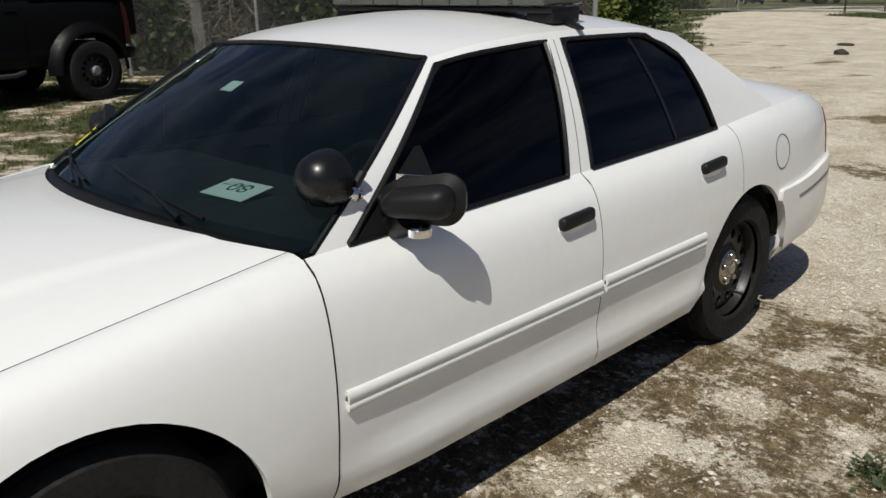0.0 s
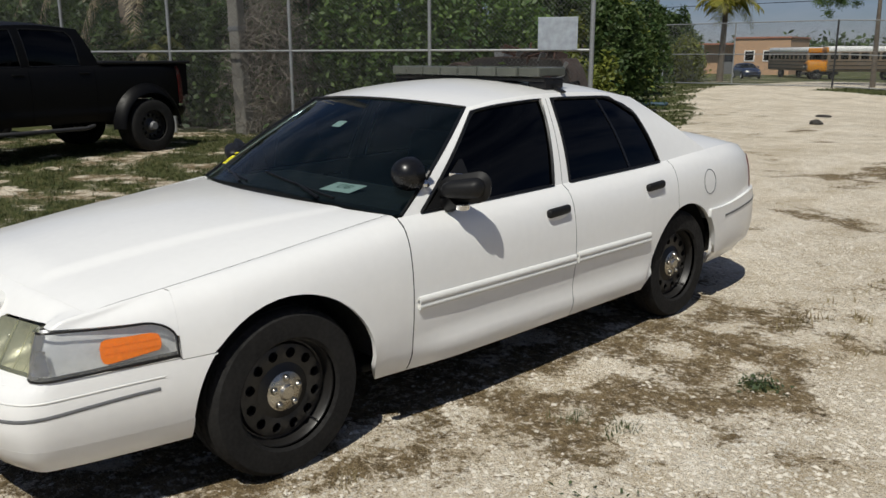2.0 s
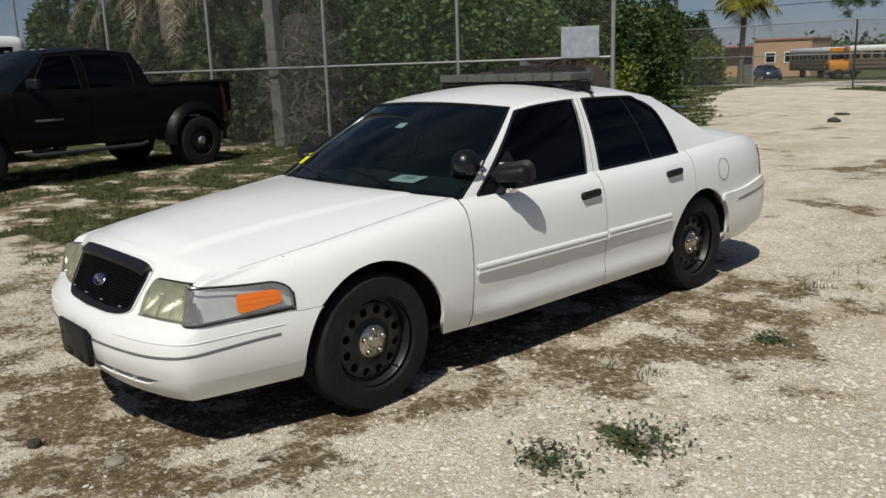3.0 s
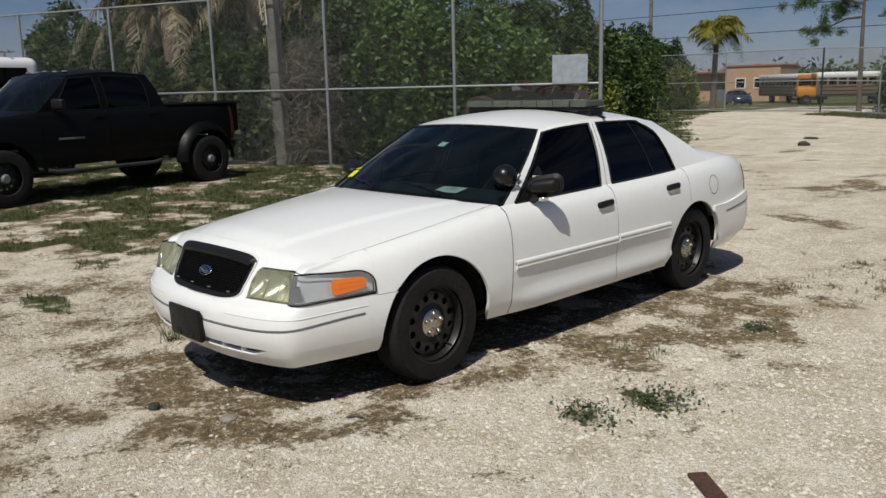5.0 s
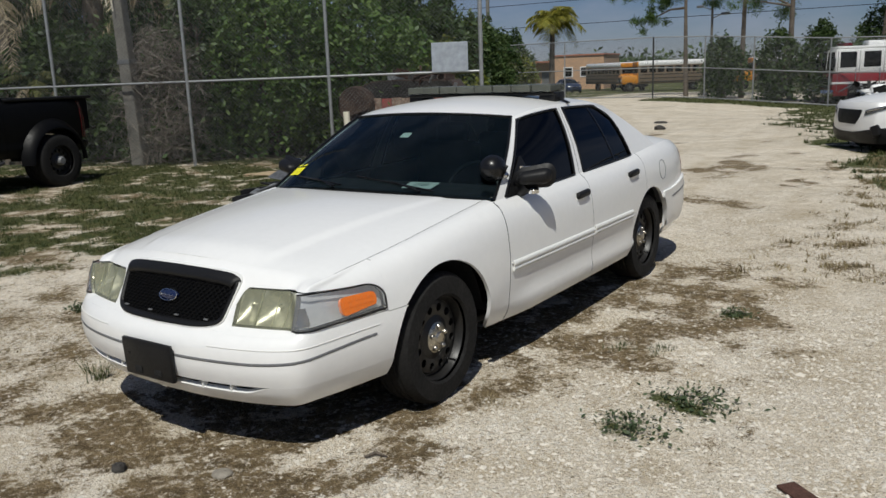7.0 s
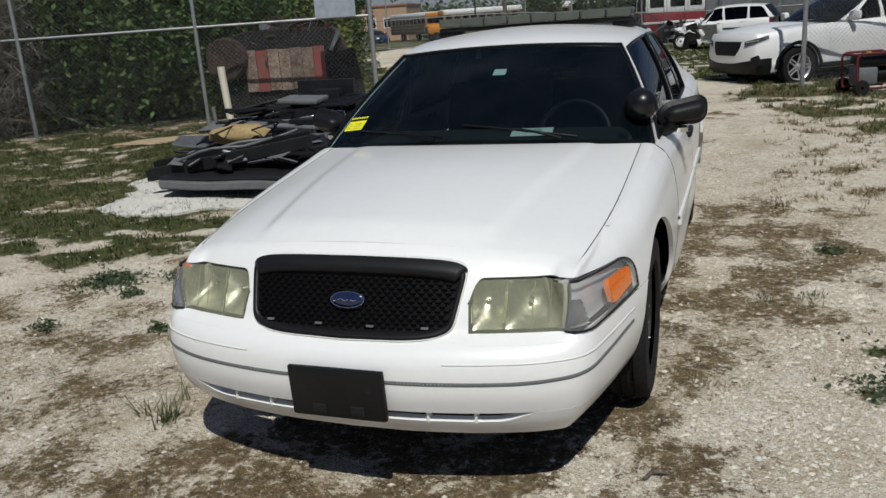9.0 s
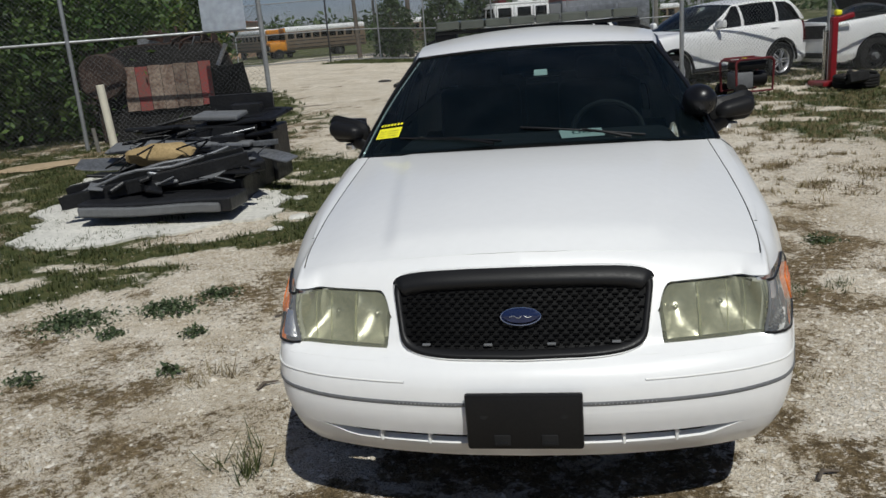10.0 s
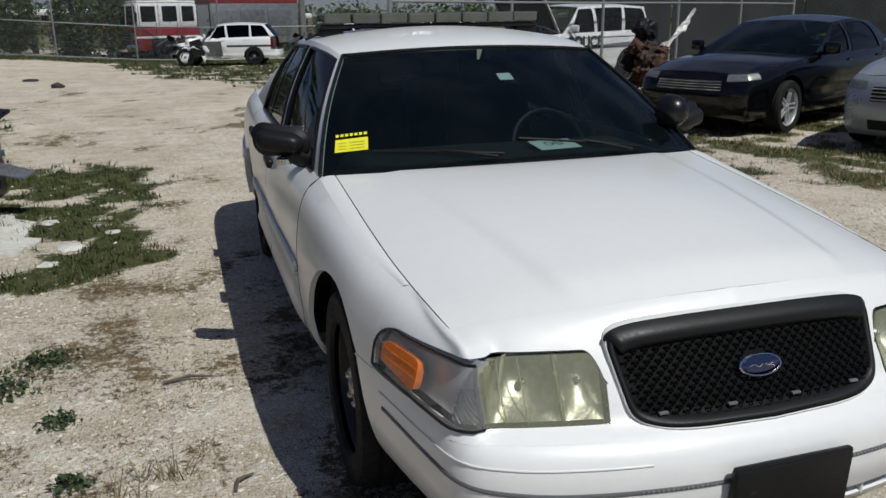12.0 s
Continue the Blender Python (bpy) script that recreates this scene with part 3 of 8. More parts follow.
        # hood, roof and panes between the two sides
        hood = sp["hood"]
        hy0, hy1 = hood["y0"], hood["y1"]
        side_l = lambda v: self.hood_edge(lerp(hy0, hy1, v)) * np.array((-1, 1, 1)) + np.array((0.004, 0, 0))  # noqa: E731
        side_r = lambda v: self.hood_edge(lerp(hy0, hy1, v)) - np.array((0.004, 0, 0))  # noqa: E731
        e0, e1 = self.hood_edge(hy0), self.hood_edge(hy1)
        nose = hood["nose"]
        front = line3([(-e0[0] + 0.003, *e0[1:])] + [(-x, y, z) for x, y, z in nose[:-1]] + [nose[-1]] + list(nose[-2::-1]) + [(e0[0] - 0.003, *e0[1:])])
        cy, cz = hood["cowl"]
        cowl = lambda u: np.array((lerp(-e1[0] + 0.003, e1[0] - 0.003, u), lerp(cy, e1[1], (2 * u - 1) ** 2), lerp(cz, e1[2], (2 * u - 1) ** 2)))  # noqa: E731

        def hood_bump(u, v, p):
            w = hood["crown"] * math.sin(math.pi * u) ** 0.8 * math.sin(math.pi * v) ** 0.7
            half_w = lerp(0.42, 0.58, v)
            dome = hood.get("dome", 0) * (1 - smooth01(half_w - 0.02, half_w + 0.045, abs(p[0]))) * (1 - v * 0.6) * smooth01(0, 0.10, v)
            return (0, 0, w + dome)

        if hood.get("inboard"):
            for sg in (1, -1):
                P = [[lerp(self.edge(y), self.hood_edge(y), f) * np.array((sg, 1, 1)) + np.array((0, 0, 0.004 * math.sin(math.pi * f))) for y in frange(hood.get("side_y0", hy0), hy1, 30)] for f in frange(0, 1, 4)]
                add("fender_top", P, flange=0.012, out=(0, 0, 0.3))
        if hood.get("open"):
            P = np.array(coons(front, cowl, side_l, side_r, 20, 20, hood_bump))
            hinge = np.array((0, hy1, e1[2]))
            rot = np.array(Euler((radians(-hood["open"]), 0, 0)).to_matrix())
            P = (P - hinge) @ rot.T + hinge
            add("hood", P, "raised engine hood", out=(0, -0.4, 0.2))
            Q = P + np.array((0, -0.03 * math.cos(radians(hood["open"])) - 0.02, -0.02))
            part("hood_lining", sheet(Q[1:-1, 1:-1], 0.004, M_DARK, "hood_lining", (0, -0.4, 0.2)), M_DARK, root, "dark hood underside")
        else:
            add("hood", coons(front, cowl, side_l, side_r, 96, 30, hood_bump), out=(0, 0, 0))
        # cowl strip under the windscreen
        base = lambda u: cowl(u) + np.array((0, 0.10, 0.012 * math.sin(math.pi * u)))  # noqa: E731
        part("cowl", sheet([[cowl(j / 20) - np.array((0, 0, 0.012)) for j in range(21)], [base(j / 20) for j in range(21)]], 0.01, M_BLACK_PLASTIC, "cowl", (0, 0.5, 0)), M_BLACK_PLASTIC, root, "black plastic cowl")
        g = sp["cabin"]
        pl = lambda v: self.cabin(lerp(self.yA, self.yA2, v) - 0.002, v, 0, True)  # noqa: E731
        pr = lambda v: self.cabin(lerp(self.yA, self.yA2, v) - 0.002, v)  # noqa: E731
        A0, A1 = pr(0), pr(1)
        wf, wz = g["screen_low"], g["screen_high"]
        lowc = lambda u: np.array((lerp(-A0[0], A0[0], u), lerp(wf[0], A0[1], abs(2 * u - 1) ** 2.2), lerp(wf[1], A0[2], (2 * u - 1) ** 2)))  # noqa: E731
        highc = lambda u: np.array((lerp(-A1[0], A1[0], u), lerp(wz[0], A1[1], (2 * u - 1) ** 2), lerp(wz[1], A1[2], (2 * u - 1) ** 2)))  # noqa: E731
        bulge = lambda u, v, p: (0, -0.035 * math.sin(math.pi * v) * math.sin(math.pi * u) ** 0.5, 0.02 * math.sin(math.pi * v) * math.sin(math.pi * u) ** 0.5)  # noqa: E731
        screen = coons(lowc, highc, pl, pr, 20, 14, bulge)
        self.screen = np.array(screen)
        part("windscreen", sheet(screen, 0, glass, "windscreen", (0, 1.6, 0.8)), glass, root, "tinted windscreen")
        C0, C1 = self.cabin(self.yC, 0), self.cabin(self.yC2, 1)
        bl, bh = g["back_low"], g["back_high"]
        rl = lambda v: self.cabin(lerp(self.yC, self.yC2, v), v, 0, True)  # noqa: E731
        rr = lambda v: self.cabin(lerp(self.yC, self.yC2, v), v)  # noqa: E731
        blow = lambda u: np.array((lerp(-C0[0], C0[0], u), lerp(bl[0], C0[1], (2 * u - 1) ** 2), lerp(bl[1], C0[2], (2 * u - 1) ** 2)))  # noqa: E731
        bhigh = lambda u: np.array((lerp(-C1[0], C1[0], u), lerp(bh[0], C1[1], (2 * u - 1) ** 2), lerp(bh[1], C1[2], (2 * u - 1) ** 2)))  # noqa: E731
        back = coons(blow, bhigh, rl, rr, 16, 10)
        part("rear_window", sheet(back, 0, side_glass, "rear_window", (0, 1.6, 0.8)), side_glass, root, "dark tinted rear window")
        left_rail = lambda v: self.cabin(lerp(self.yA2, self.yC2, v), 1, 0, True)  # noqa: E731
        right_rail = lambda v: self.cabin(lerp(self.yA2, self.yC2, v), 1)  # noqa: E731
        crown = g["crown"]
        self.roof = np.array(coons(highc, bhigh, left_rail, right_rail, 28, 26, lambda u, v, p: (0, 0, crown * math.sin(math.pi * u) ** 0.7 * math.sin(math.pi * v) ** 0.6)))
        add("roof", self.roof, flange=0.012)
        # deck
        d = sp["deck"]
        if d:
            dy1 = d["y1"]
            dl = lambda v: self.edge(lerp(self.yC, dy1, v)) * np.array((-1, 1, 1))  # noqa: E731
            dr = lambda v: self.edge(lerp(self.yC, dy1, v))  # noqa: E731
            D1 = self.edge(dy1)
            rear = lambda u: np.array((lerp(-D1[0], D1[0], u), lerp(d["rear"][0], D1[1], (2 * u - 1) ** 2), lerp(d["rear"][1], D1[2], (2 * u - 1) ** 2)))  # noqa: E731
            add("trunk_lid", coons(blow, rear, dl, dr, 24, 16, lambda u, v, p: (0, 0, d["crown"] * math.sin(math.pi * u) * math.sin(math.pi * v))), out=(0, 3, 0))
            q = sp["quarter_y1"]
            sq = s_of(q)
            add("tail_panel", [[sh.at(s, lerp(0.58, sh.top(abs(s)), f)) for s in ([lerp(sq + gap, sh.S[-1], j / 14) for j in range(15)] + [-lerp(sh.S[-1], sq + gap, j / 14) for j in range(15)])] for f in frange(0, 1, 6)])
        # underbody and a dark cabin floor
        under = box((sp["half"] * 1.55, sp["length_y"][1] - sp["length_y"][0] - 0.5, 0.16), (0, sum(sp["length_y"]) / 2, sill + 0.1), 0.03)
        part("underbody", under, M_DARK, root, "dark underbody")
        return self

    def arch_low(self, s):
        """The front wheel arch over a place on the outline, or 0."""
        y = float(np.interp(s, self.sh.S, self.sh.y))
        yc, zc, r = self.spec["arches"][0]
        return zc + math.sqrt(max(0.0, r * r - (y - yc) ** 2)) if abs(y - yc) < r else 0.0

    def bumper(self, front=True, paint=None, lo=0.29, hi=0.6, y_end=-0.4, rows=None, off=0.0, name="front_bumper", label=""):
        sh = self.sh
        s1 = sh.find("y", y_end)
        if front:
            s0 = sh.find("y", min(y_end, -self.spec["arches"][0][2] - 0.001))
            tail = [lerp(s0, s1, 1 - math.cos(0.5 * math.pi * j / 14)) for j in range(1, 15)] if s1 > s0 + 0.001 else []
            ss = [-t for t in tail[::-1]] + [lerp(-s0, s0, j / 70) for j in range(71)] + tail
        else:
            half_ = [lerp(s1, sh.S[-1], (j / 60) ** 1.5) for j in range(61)]
            ss = half_ + [-v for v in half_[-2::-1]]
        lo_f, hi_f = (f if callable(f) else (lambda s, f=f: f) for f in (lo, hi))
        fr = rows or frange(0, 1, 14)
        P = [[sh.at(s, lerp(lo_f(abs(s)), hi_f(abs(s)), f), off) for s in ss] for f in fr]
        return part(name, sheet(P, 0.025, paint, name), paint, self.root, label)


# ---------------------------------------------------------------- the white sedan
OUT_CV = [(0, -1.085), (0.2, -1.079), (0.4, -1.056), (0.58, -1.016), (0.70, -0.974), (0.774, -0.932), (0.810, -0.880), (0.834, -0.80), (0.868, -0.66), (0.908, -0.45), (0.945, -0.2), (0.962, 0.1), (0.972, 0.6), (0.978, 1.5),
          (0.976, 2.5), (0.966, 3.1), (0.95, 3.5), (0.915, 3.8), (0.85, 4.02), (0.72, 4.17), (0.5, 4.25), (0.25, 4.285), (0, 4.295)]
CV = dict(
    outline=OUT_CV,
    front=([0.2, 0.27, 0.31, 0.36, 0.44, 0.5, 0.545, 0.58, 0.61, 0.66, 0.75, 0.82, 0.87, 0.92], [0.12, 0.075, 0.04, 0.018, 0.0, 0.002, 0.015, 0.045, 0.100, 0.130, 0.182, 0.222, 0.255, 0.29]),
    side=([0.0, 0.015, 0.04, 0.08, 0.14, 0.22, 0.32, 0.8], [0.108, 0.083, 0.058, 0.036, 0.018, 0.006, 0.0, 0.0]),
    low=([0.2, 0.255, 0.30, 0.33, 0.36, 0.375, 0.395, 0.42, 0.46, 0.53, 0.60, 0.7], [0.10, 0.052, 0.024, 0.012, 0.006, 0.005, 0.012, 0.018, 0.016, 0.007, 0.001, 0.0]),
    low_front=([0.2, 0.262, 0.30, 0.34, 0.38, 0.44, 0.50, 0.7], [0.16, 0.092, 0.060, 0.036, 0.020, 0.006, 0.0, 0.0]),
    rear=([0.2, 0.3, 0.36, 0.5, 0.6, 0.66, 0.72, 0.9, 1.0], [0.14, 0.06, 0.02, 0.0, 0.0, 0.03, 0.095, 0.115, 0.15]),
    top=[("f", 0.0, 0.86), ("f", 0.40, 0.845), ("f", 0.60, 0.815), ("f", 0.74, 0.80), ("y", -0.676, 0.808), ("y", -0.45, 0.832), ("y", 0.0, 0.885), ("y", 0.4, 0.935), ("y", 0.62, 0.962), ("y", 0.9, 0.967), ("y", 1.7, 0.985),
         ("y", 2.7, 1.012), ("y", 3.2, 1.04), ("y", 3.6, 1.055), ("y", 3.9, 1.03), ("r", 0.7, 0.99), ("r", 0.0, 1.0)],
    arches=[(0.0, 0.35, 0.405), (2.913, 0.355, 0.39)], sill=0.275, half=0.965, length_y=(-1.0, 4.2),
    seams=[0.605, 1.755, 2.80], fender_y0=-0.66, quarter_y1=3.87,
    hood=dict(y0=-0.69, y1=0.60, seam=([-0.69, -0.6, -0.45, -0.2, 0.1, 0.6], [0.752, 0.766, 0.781, 0.796, 0.802, 0.804], [0.801, 0.818, 0.838, 0.870, 0.908, 0.968]), nose=[(0.60, -0.735, 0.828), (0.40, -0.775, 0.847), (0.2, -0.80, 0.862), (0.0, -0.81, 0.868)], cowl=(0.40, 1.0), crown=0.038, dome=0.014, inboard=0.060, side_y0=-0.4348),
    cabin=dict(yA=0.64, yA2=1.27, yC=3.28, yC2=2.74, rail_x=([1.15, 1.27, 1.8, 2.35, 2.74], [0.62, 0.632, 0.672, 0.67, 0.62]), rail_z=([1.15, 1.27, 1.5, 1.85, 2.3, 2.74], [1.37, 1.393, 1.428, 1.446, 1.438, 1.392]),
               screen_low=(0.46, 1.012), screen_high=(1.20, 1.420), back_low=(3.40, 1.125), back_high=(2.80, 1.43), crown=0.034, swell=0.022),
    windows=dict(top=0.935, round=0.22, lines=[((0.745, 1.315), (1.68, 1.785)), ((1.82, 1.865), (2.71, 2.57))]),
    deck=dict(y1=4.0, rear=(4.17, 1.035), crown=0.018),
)


def fender_low(y):
    """The fender's lower edge over the wrap-round lamp."""
    return 0.607 if y < -0.30 else None


CV["fender_low"] = fender_low
CV["fender_y1"] = -0.437
sedan = thing("white_sedan", "white full-size four-door sedan with black steel wheels, dusty, parked on gravel", "car")
car = Car(sedan, CV).build(M_WHITE, M_GLASS_DARK, M_GLASS_BLACK)
sh = car.sh

for side_x, right in ((1, False), (-1, True)):
    add_wheel(sedan, (side_x * 0.806, 0.0, 0.345), 0.345, 0.222, 0.228, "steel", right)
    add_wheel(sedan, (side_x * 0.818, 2.913, 0.345), 0.345, 0.222, 0.228, "steel", right)

# front bumper cover: an upper and a lower band round a slotted intake
s_arch = sh.find("y", -0.402)
s_in = sh.find("f", 0.66)
car.bumper(True, M_WHITE, lambda s: max(0.367, min(0.6, car.arch_low(s))), lambda s: 0.592 + 0.012 * smooth01(0.3, 0.5, s), -0.309, [0, 0.12, 0.25, 0.34, 0.345, 0.40, 0.405, 0.5, 0.62, 0.70, 0.705, 0.725, 0.73, 0.80, 0.87, 0.93, 1.0], 0.0, "front_bumper", "white bumper cover with a grey strip, scuffed")
car.bumper(True, M_WHITE, lambda s: 0.262 + 0.006 * smooth01(0.6, 1.2, s), lambda s: 0.330 + 0.036 * smooth01(s_in - 0.13, s_in, s), -0.402, frange(0, 1, 5), 0.0, "lower_bumper")
for sg in (1, -1):
    P = [[sh.at(sg * lerp(s_in, s_arch, j / 16), lerp(0.3645, 0.3685, f)) for j in range(17)] for f in frange(0, 1, 3)]
    part("bumper_corner", sheet(P, 0.03, M_WHITE, "bumper_corner"), M_WHITE, sedan)
P = [[sh.at(lerp(-s_in, s_in, j / 24), lerp(0.305, 0.39, f), -0.035) for j in range(25)] for f in (0, 1)]
part("intake", sheet(P, 0, M_DARK, "intake"), M_DARK, sedan, "dark slotted lower intake")
for xx in (-0.46, -0.30, 0.30, 0.46):
    c = sh.at(math.copysign(sh.find("f", abs(xx)), xx), 0.348, -0.02)
    part("intake_bar", box((0.010, 0.03, 0.05), tuple(c), 0.003), M_WHITE_TRIM, sedan)


def strip(name, s0, s1, z0, z1, off, material, label="", n=40, thick=0.02, parent=None):
    P = [[sh.at(lerp(s0, s1, j / n), (lerp(z0, z1, f) if not callable(z0) else z0(abs(lerp(s0, s1, j / n))) + f * z1), off * (1 if 0.2 < f < 0.8 else 0.4)) for j in range(n + 1)] for f in (0, 0.25, 0.75, 1)]
    return part(name, sheet(P, thick, material, name), material, parent or sedan, label)


s_strip = sh.find("y", -0.52)
strip("bumper_strip", -s_strip, s_strip, lambda s: 0.468 + 0.045 * smooth01(0.55, 1.25, s), 0.013, 0.003, M_GREY, "grey rubbed bumper strip", 80)
ribs = bmesh.new()
for k in range(-42, 43):
    if 15 < abs(k) < 32:
        q = sh.at(math.copysign(sh.find("f", abs(k) * 0.0125), k), 0.4745, 0.0028)
        box((0.004, 0.004, 0.005), tuple(q), 0, (0, 0, 0), ribs)
tagged(part("strip_ribs", ribs, M_GALV, sedan, "pale ribs in the grey strip"), kind="stuff")
for sg in (1, -1):
    strip("bumper_crease", sg * sh.find("f", 0.36), sg * sh.find("y", -0.50), lambda s: 0.535 + 0.022 * smooth01(0.6, 1.25, s), 0.006, 0.003, M_WHITE_TRIM, "", 40)

# header panel between grille, lamps and hood
s_mid = sh.find("f", 0.440)
s_one = sh.find("f", 0.772)


def lamp_top(s):
    """The upper edge of the head lamp and the corner lamp along the outline."""
    return 0.768 - 0.075 * max(0.0, 1 - max(0.0, s - s_mid) / 0.06) ** 2.2 - 0.014 * smooth01(s_one, s_one + 0.4, s)


E0 = car.hood_edge(-0.69)
NOSE = CV["hood"]["nose"]
hood_front = line3([(-E0[0], *E0[1:])] + [(-x, y, z) for x, y, z in NOSE[:-1]] + [NOSE[-1]] + list(NOSE[-2::-1]) + [(E0[0], *E0[1:])])


def tail_drop(s):
    """The rounded upper rear end of the corner lamp."""
    s2_ = sh.find("y", -0.445)
    u = min(1.0, max(0.0, (s - s2_ + 0.11) / 0.11))
    return 0.075 * (1 - math.sqrt(1 - 0.97 * u * u))


s_end = sh.find("y", -0.4348)
s_turn = s_one + 0.05
half_front = line3([NOSE[-1]] + list(NOSE[-2::-1]) + [tuple(E0)])


def cap_top(a):
    """The upper edge of the nose: along the hood's front edge, then back along its side seam."""
    if a < s_turn:
        return half_front(a / s_turn)
    return car.hood_edge(lerp(-0.69, -0.4348, (a - s_turn) / (s_end - s_turn)))


def resample(pts, count):
    pts = np.array(pts)
    d = np.r_[0, np.cumsum(np.linalg.norm(np.diff(pts, axis=0), axis=1))]
    return np.stack([np.interp(np.linspace(0, d[-1], count), d, pts[:, k]) for k in range(3)], 1)


def cap_column(s, count=15):
    """The nose from the lamps' upper edge to the hood at one place along the outline."""
    a = abs(s)
    z0 = lamp_top(max(a, s_mid)) - tail_drop(a)
    top = cap_top(a)
    low_, ctrl = sh.at(a, 0.69), sh.at(a, lerp(0.69, top[2], 0.9))
    bez = [(1 - g) ** 2 * low_ + 2 * g * (1 - g) * ctrl + g * g * top for g in frange(0, 1, 40)]
    cut = int(np.searchsorted([p[2] for p in bez], z0))
    first = lerp(bez[cut - 1], bez[cut], (z0 - bez[cut - 1][2]) / (bez[cut][2] - bez[cut - 1][2]))
    bez = resample([first] + bez[cut:], count)
    rise = [sh.at(a, lerp(z0, sh.top(a), f)) for f in frange(0, 1, 10)]
    rise = rise[:1] + [np.array((max(p[0], top[0] + 0.006), p[1], min(p[2], top[2]))) for p in rise[1:]]
    body = resample(rise + [top], count)
    col_ = lerp(bez, body, smooth01(s_turn - 0.10, s_end, a) ** 0.8)
    return col_ * np.array((math.copysign(1, s), 1, 1))


cap_cols = [cap_column(lerp(-s_end, s_end, j / 260)) for j in range(261)]
part("header_panel", sheet([[c[i] for c in cap_cols] for i in range(15)], 0.01, M_WHITE, "header_panel", (0, 0, 0.3)), M_WHITE, sedan)
part("hood_front_seam", tube([hood_front(f) + np.array((0, -0.001, -0.001)) for f in frange(0, 1, 80)], 0.0012, 5), M_WHITE_TRIM, sedan)
part("grille_panel", sheet([[sh.at(lerp(-s_mid, s_mid, j / 30), lerp(0.592, lamp_top(s_mid), f)) for j in range(31)] for f in frange(0, 1, 8)], 0.02, M_WHITE, "grille_panel"), M_WHITE, sedan)
for sg in (1, -1):
    P = [[sh.at(sg * lerp(s_mid, sh.find("y", -0.437), j / 24), lerp(0.585, 0.610, f)) for j in range(25)] for f in frange(0, 1, 3)]
    part("lamp_sill", sheet(P, 0.03, M_WHITE, "lamp_sill"), M_WHITE, sedan)

# head lamps and corner lamps
for sg in (1, -1):
    lamp = new("headlamp")
    lamp.parent = sedan
    tagged(lamp, "yellowed headlamp with a hazy plastic lens")
    s0, s1, s2 = sh.find("f", 0.442), sh.find("f", 0.764), sh.find("y", -0.445)
    lean = 0.070
    lo_l = lambda s: 0.612  # noqa: E731

    def hi_l(s, s0=s0, s1=s1):
        return lamp_top(s) - 0.003

    def rows_l(a, b, off, n=48, f0=0.0, f1=1.0):
        grid = []
        for f in frange(f0, f1, 8):
            ss = [lerp(a, b + lean * f * (b > s1 - 0.02), j / n) for j in range(n + 1)]
            grid.append([sh.at(sg * s, lerp(lo_l(s), hi_l(s), f), off) for s in ss])
        return grid

    part("lens", sheet(rows_l(s0, s1 - 0.004, 0.004), 0.02, M_LENS, "lens"), M_LENS, lamp, "yellowed clear lens").visible_shadow = False
    part("housing", sheet(rows_l(s0 - 0.003, s1, -0.085), 0, M_HOUSING, "housing"), M_HOUSING, lamp)
    for k, (fa, fb) in enumerate(((0.04, 0.335), (0.365, 0.97))):
        deep = (0.040, 0.062)[k]
        bowl = []
        for v in frange(-1, 1, 14):
            row = []
            for u in frange(-1, 1, 24):
                f = 0.5 + 0.46 * v
                s_ = lerp(s0, s1 + lean * f, lerp(fa, fb, 0.5 + 0.5 * u))
                row.append(sh.at(sg * s_, lerp(lo_l(s_), hi_l(s_), f), -0.008 - deep * (1 - u * u) * (1 - v * v)))
            bowl.append(row)
        part("reflector", sheet(bowl, 0, M_REFLECT, "reflector"), M_REFLECT, lamp, "bright reflector bowl")
        c = sh.at(sg * lerp(s0, s1, lerp(fa, fb, 0.5) + 0.02), 0.692, -0.045)
        part("bulb", ball(0.009, tuple(c), (1, 1.6, 1)), M_CHROME, lamp, "", True)
    for fr_, wd in ((0.35, 0.004), (0.62, 0.0022), (0.80, 0.0022)):
        rib = [sh.at(sg * lerp(s0, s1 + lean * f, fr_), lerp(lo_l(0), hi_l(lerp(s0, s1, fr_)), f), -0.004) for f in frange(0.04, 0.96, 6)]
        part("lamp_rib", tube(rib, wd, 6), M_LENS, lamp, "", True)

    corner = new("corner_lamp")
    corner.parent = sedan
    tagged(corner, "clear corner lamp with an amber side reflector")

    def lo_c(s):
        return 0.612 + 0.014 * smooth01(s1, s2, s)

    def hi_c(s):
        return lamp_top(s) - 0.003 - tail_drop(s)

    def rows_c(a, b, off, f0=0.0, f1=1.0, n=44):
        grid = []
        for f in frange(f0, f1, 8):
            ss = [lerp(a + lean * f, b + (lean * f if b < s1 + 0.02 else 0), j / n) for j in range(n + 1)]
            grid.append([sh.at(sg * s, lerp(lo_c(s), hi_c(s), f), off) for s in ss])
        return grid

    part("lens", sheet(rows_c(s1 + 0.002, s2, 0.005), 0.02, M_LENS_CLEAR, "lens"), M_LENS_CLEAR, corner, "clear corner lens").visible_shadow = False
    part("housing", sheet(rows_c(s1, s2 + 0.004, -0.04), 0, M_CORNER, "housing"), M_CORNER, corner)
    part("divider", sheet(rows_c(s1 - 0.004, s1 + 0.004, 0.006), 0.03, M_GREY, "divider"), M_GREY, corner)
    am, am1 = sh.find("y", -0.695), sh.find("y", -0.50)
    amber_rows = []
    for fz in frange(-1, 1, 8):
        row = []
        for j in range(41):
            u = 2 * j / 40 - 1
            s_ = lerp(am, am1, j / 40)
            hh = max(0.02, 1 - abs(u) ** 9) ** 0.28
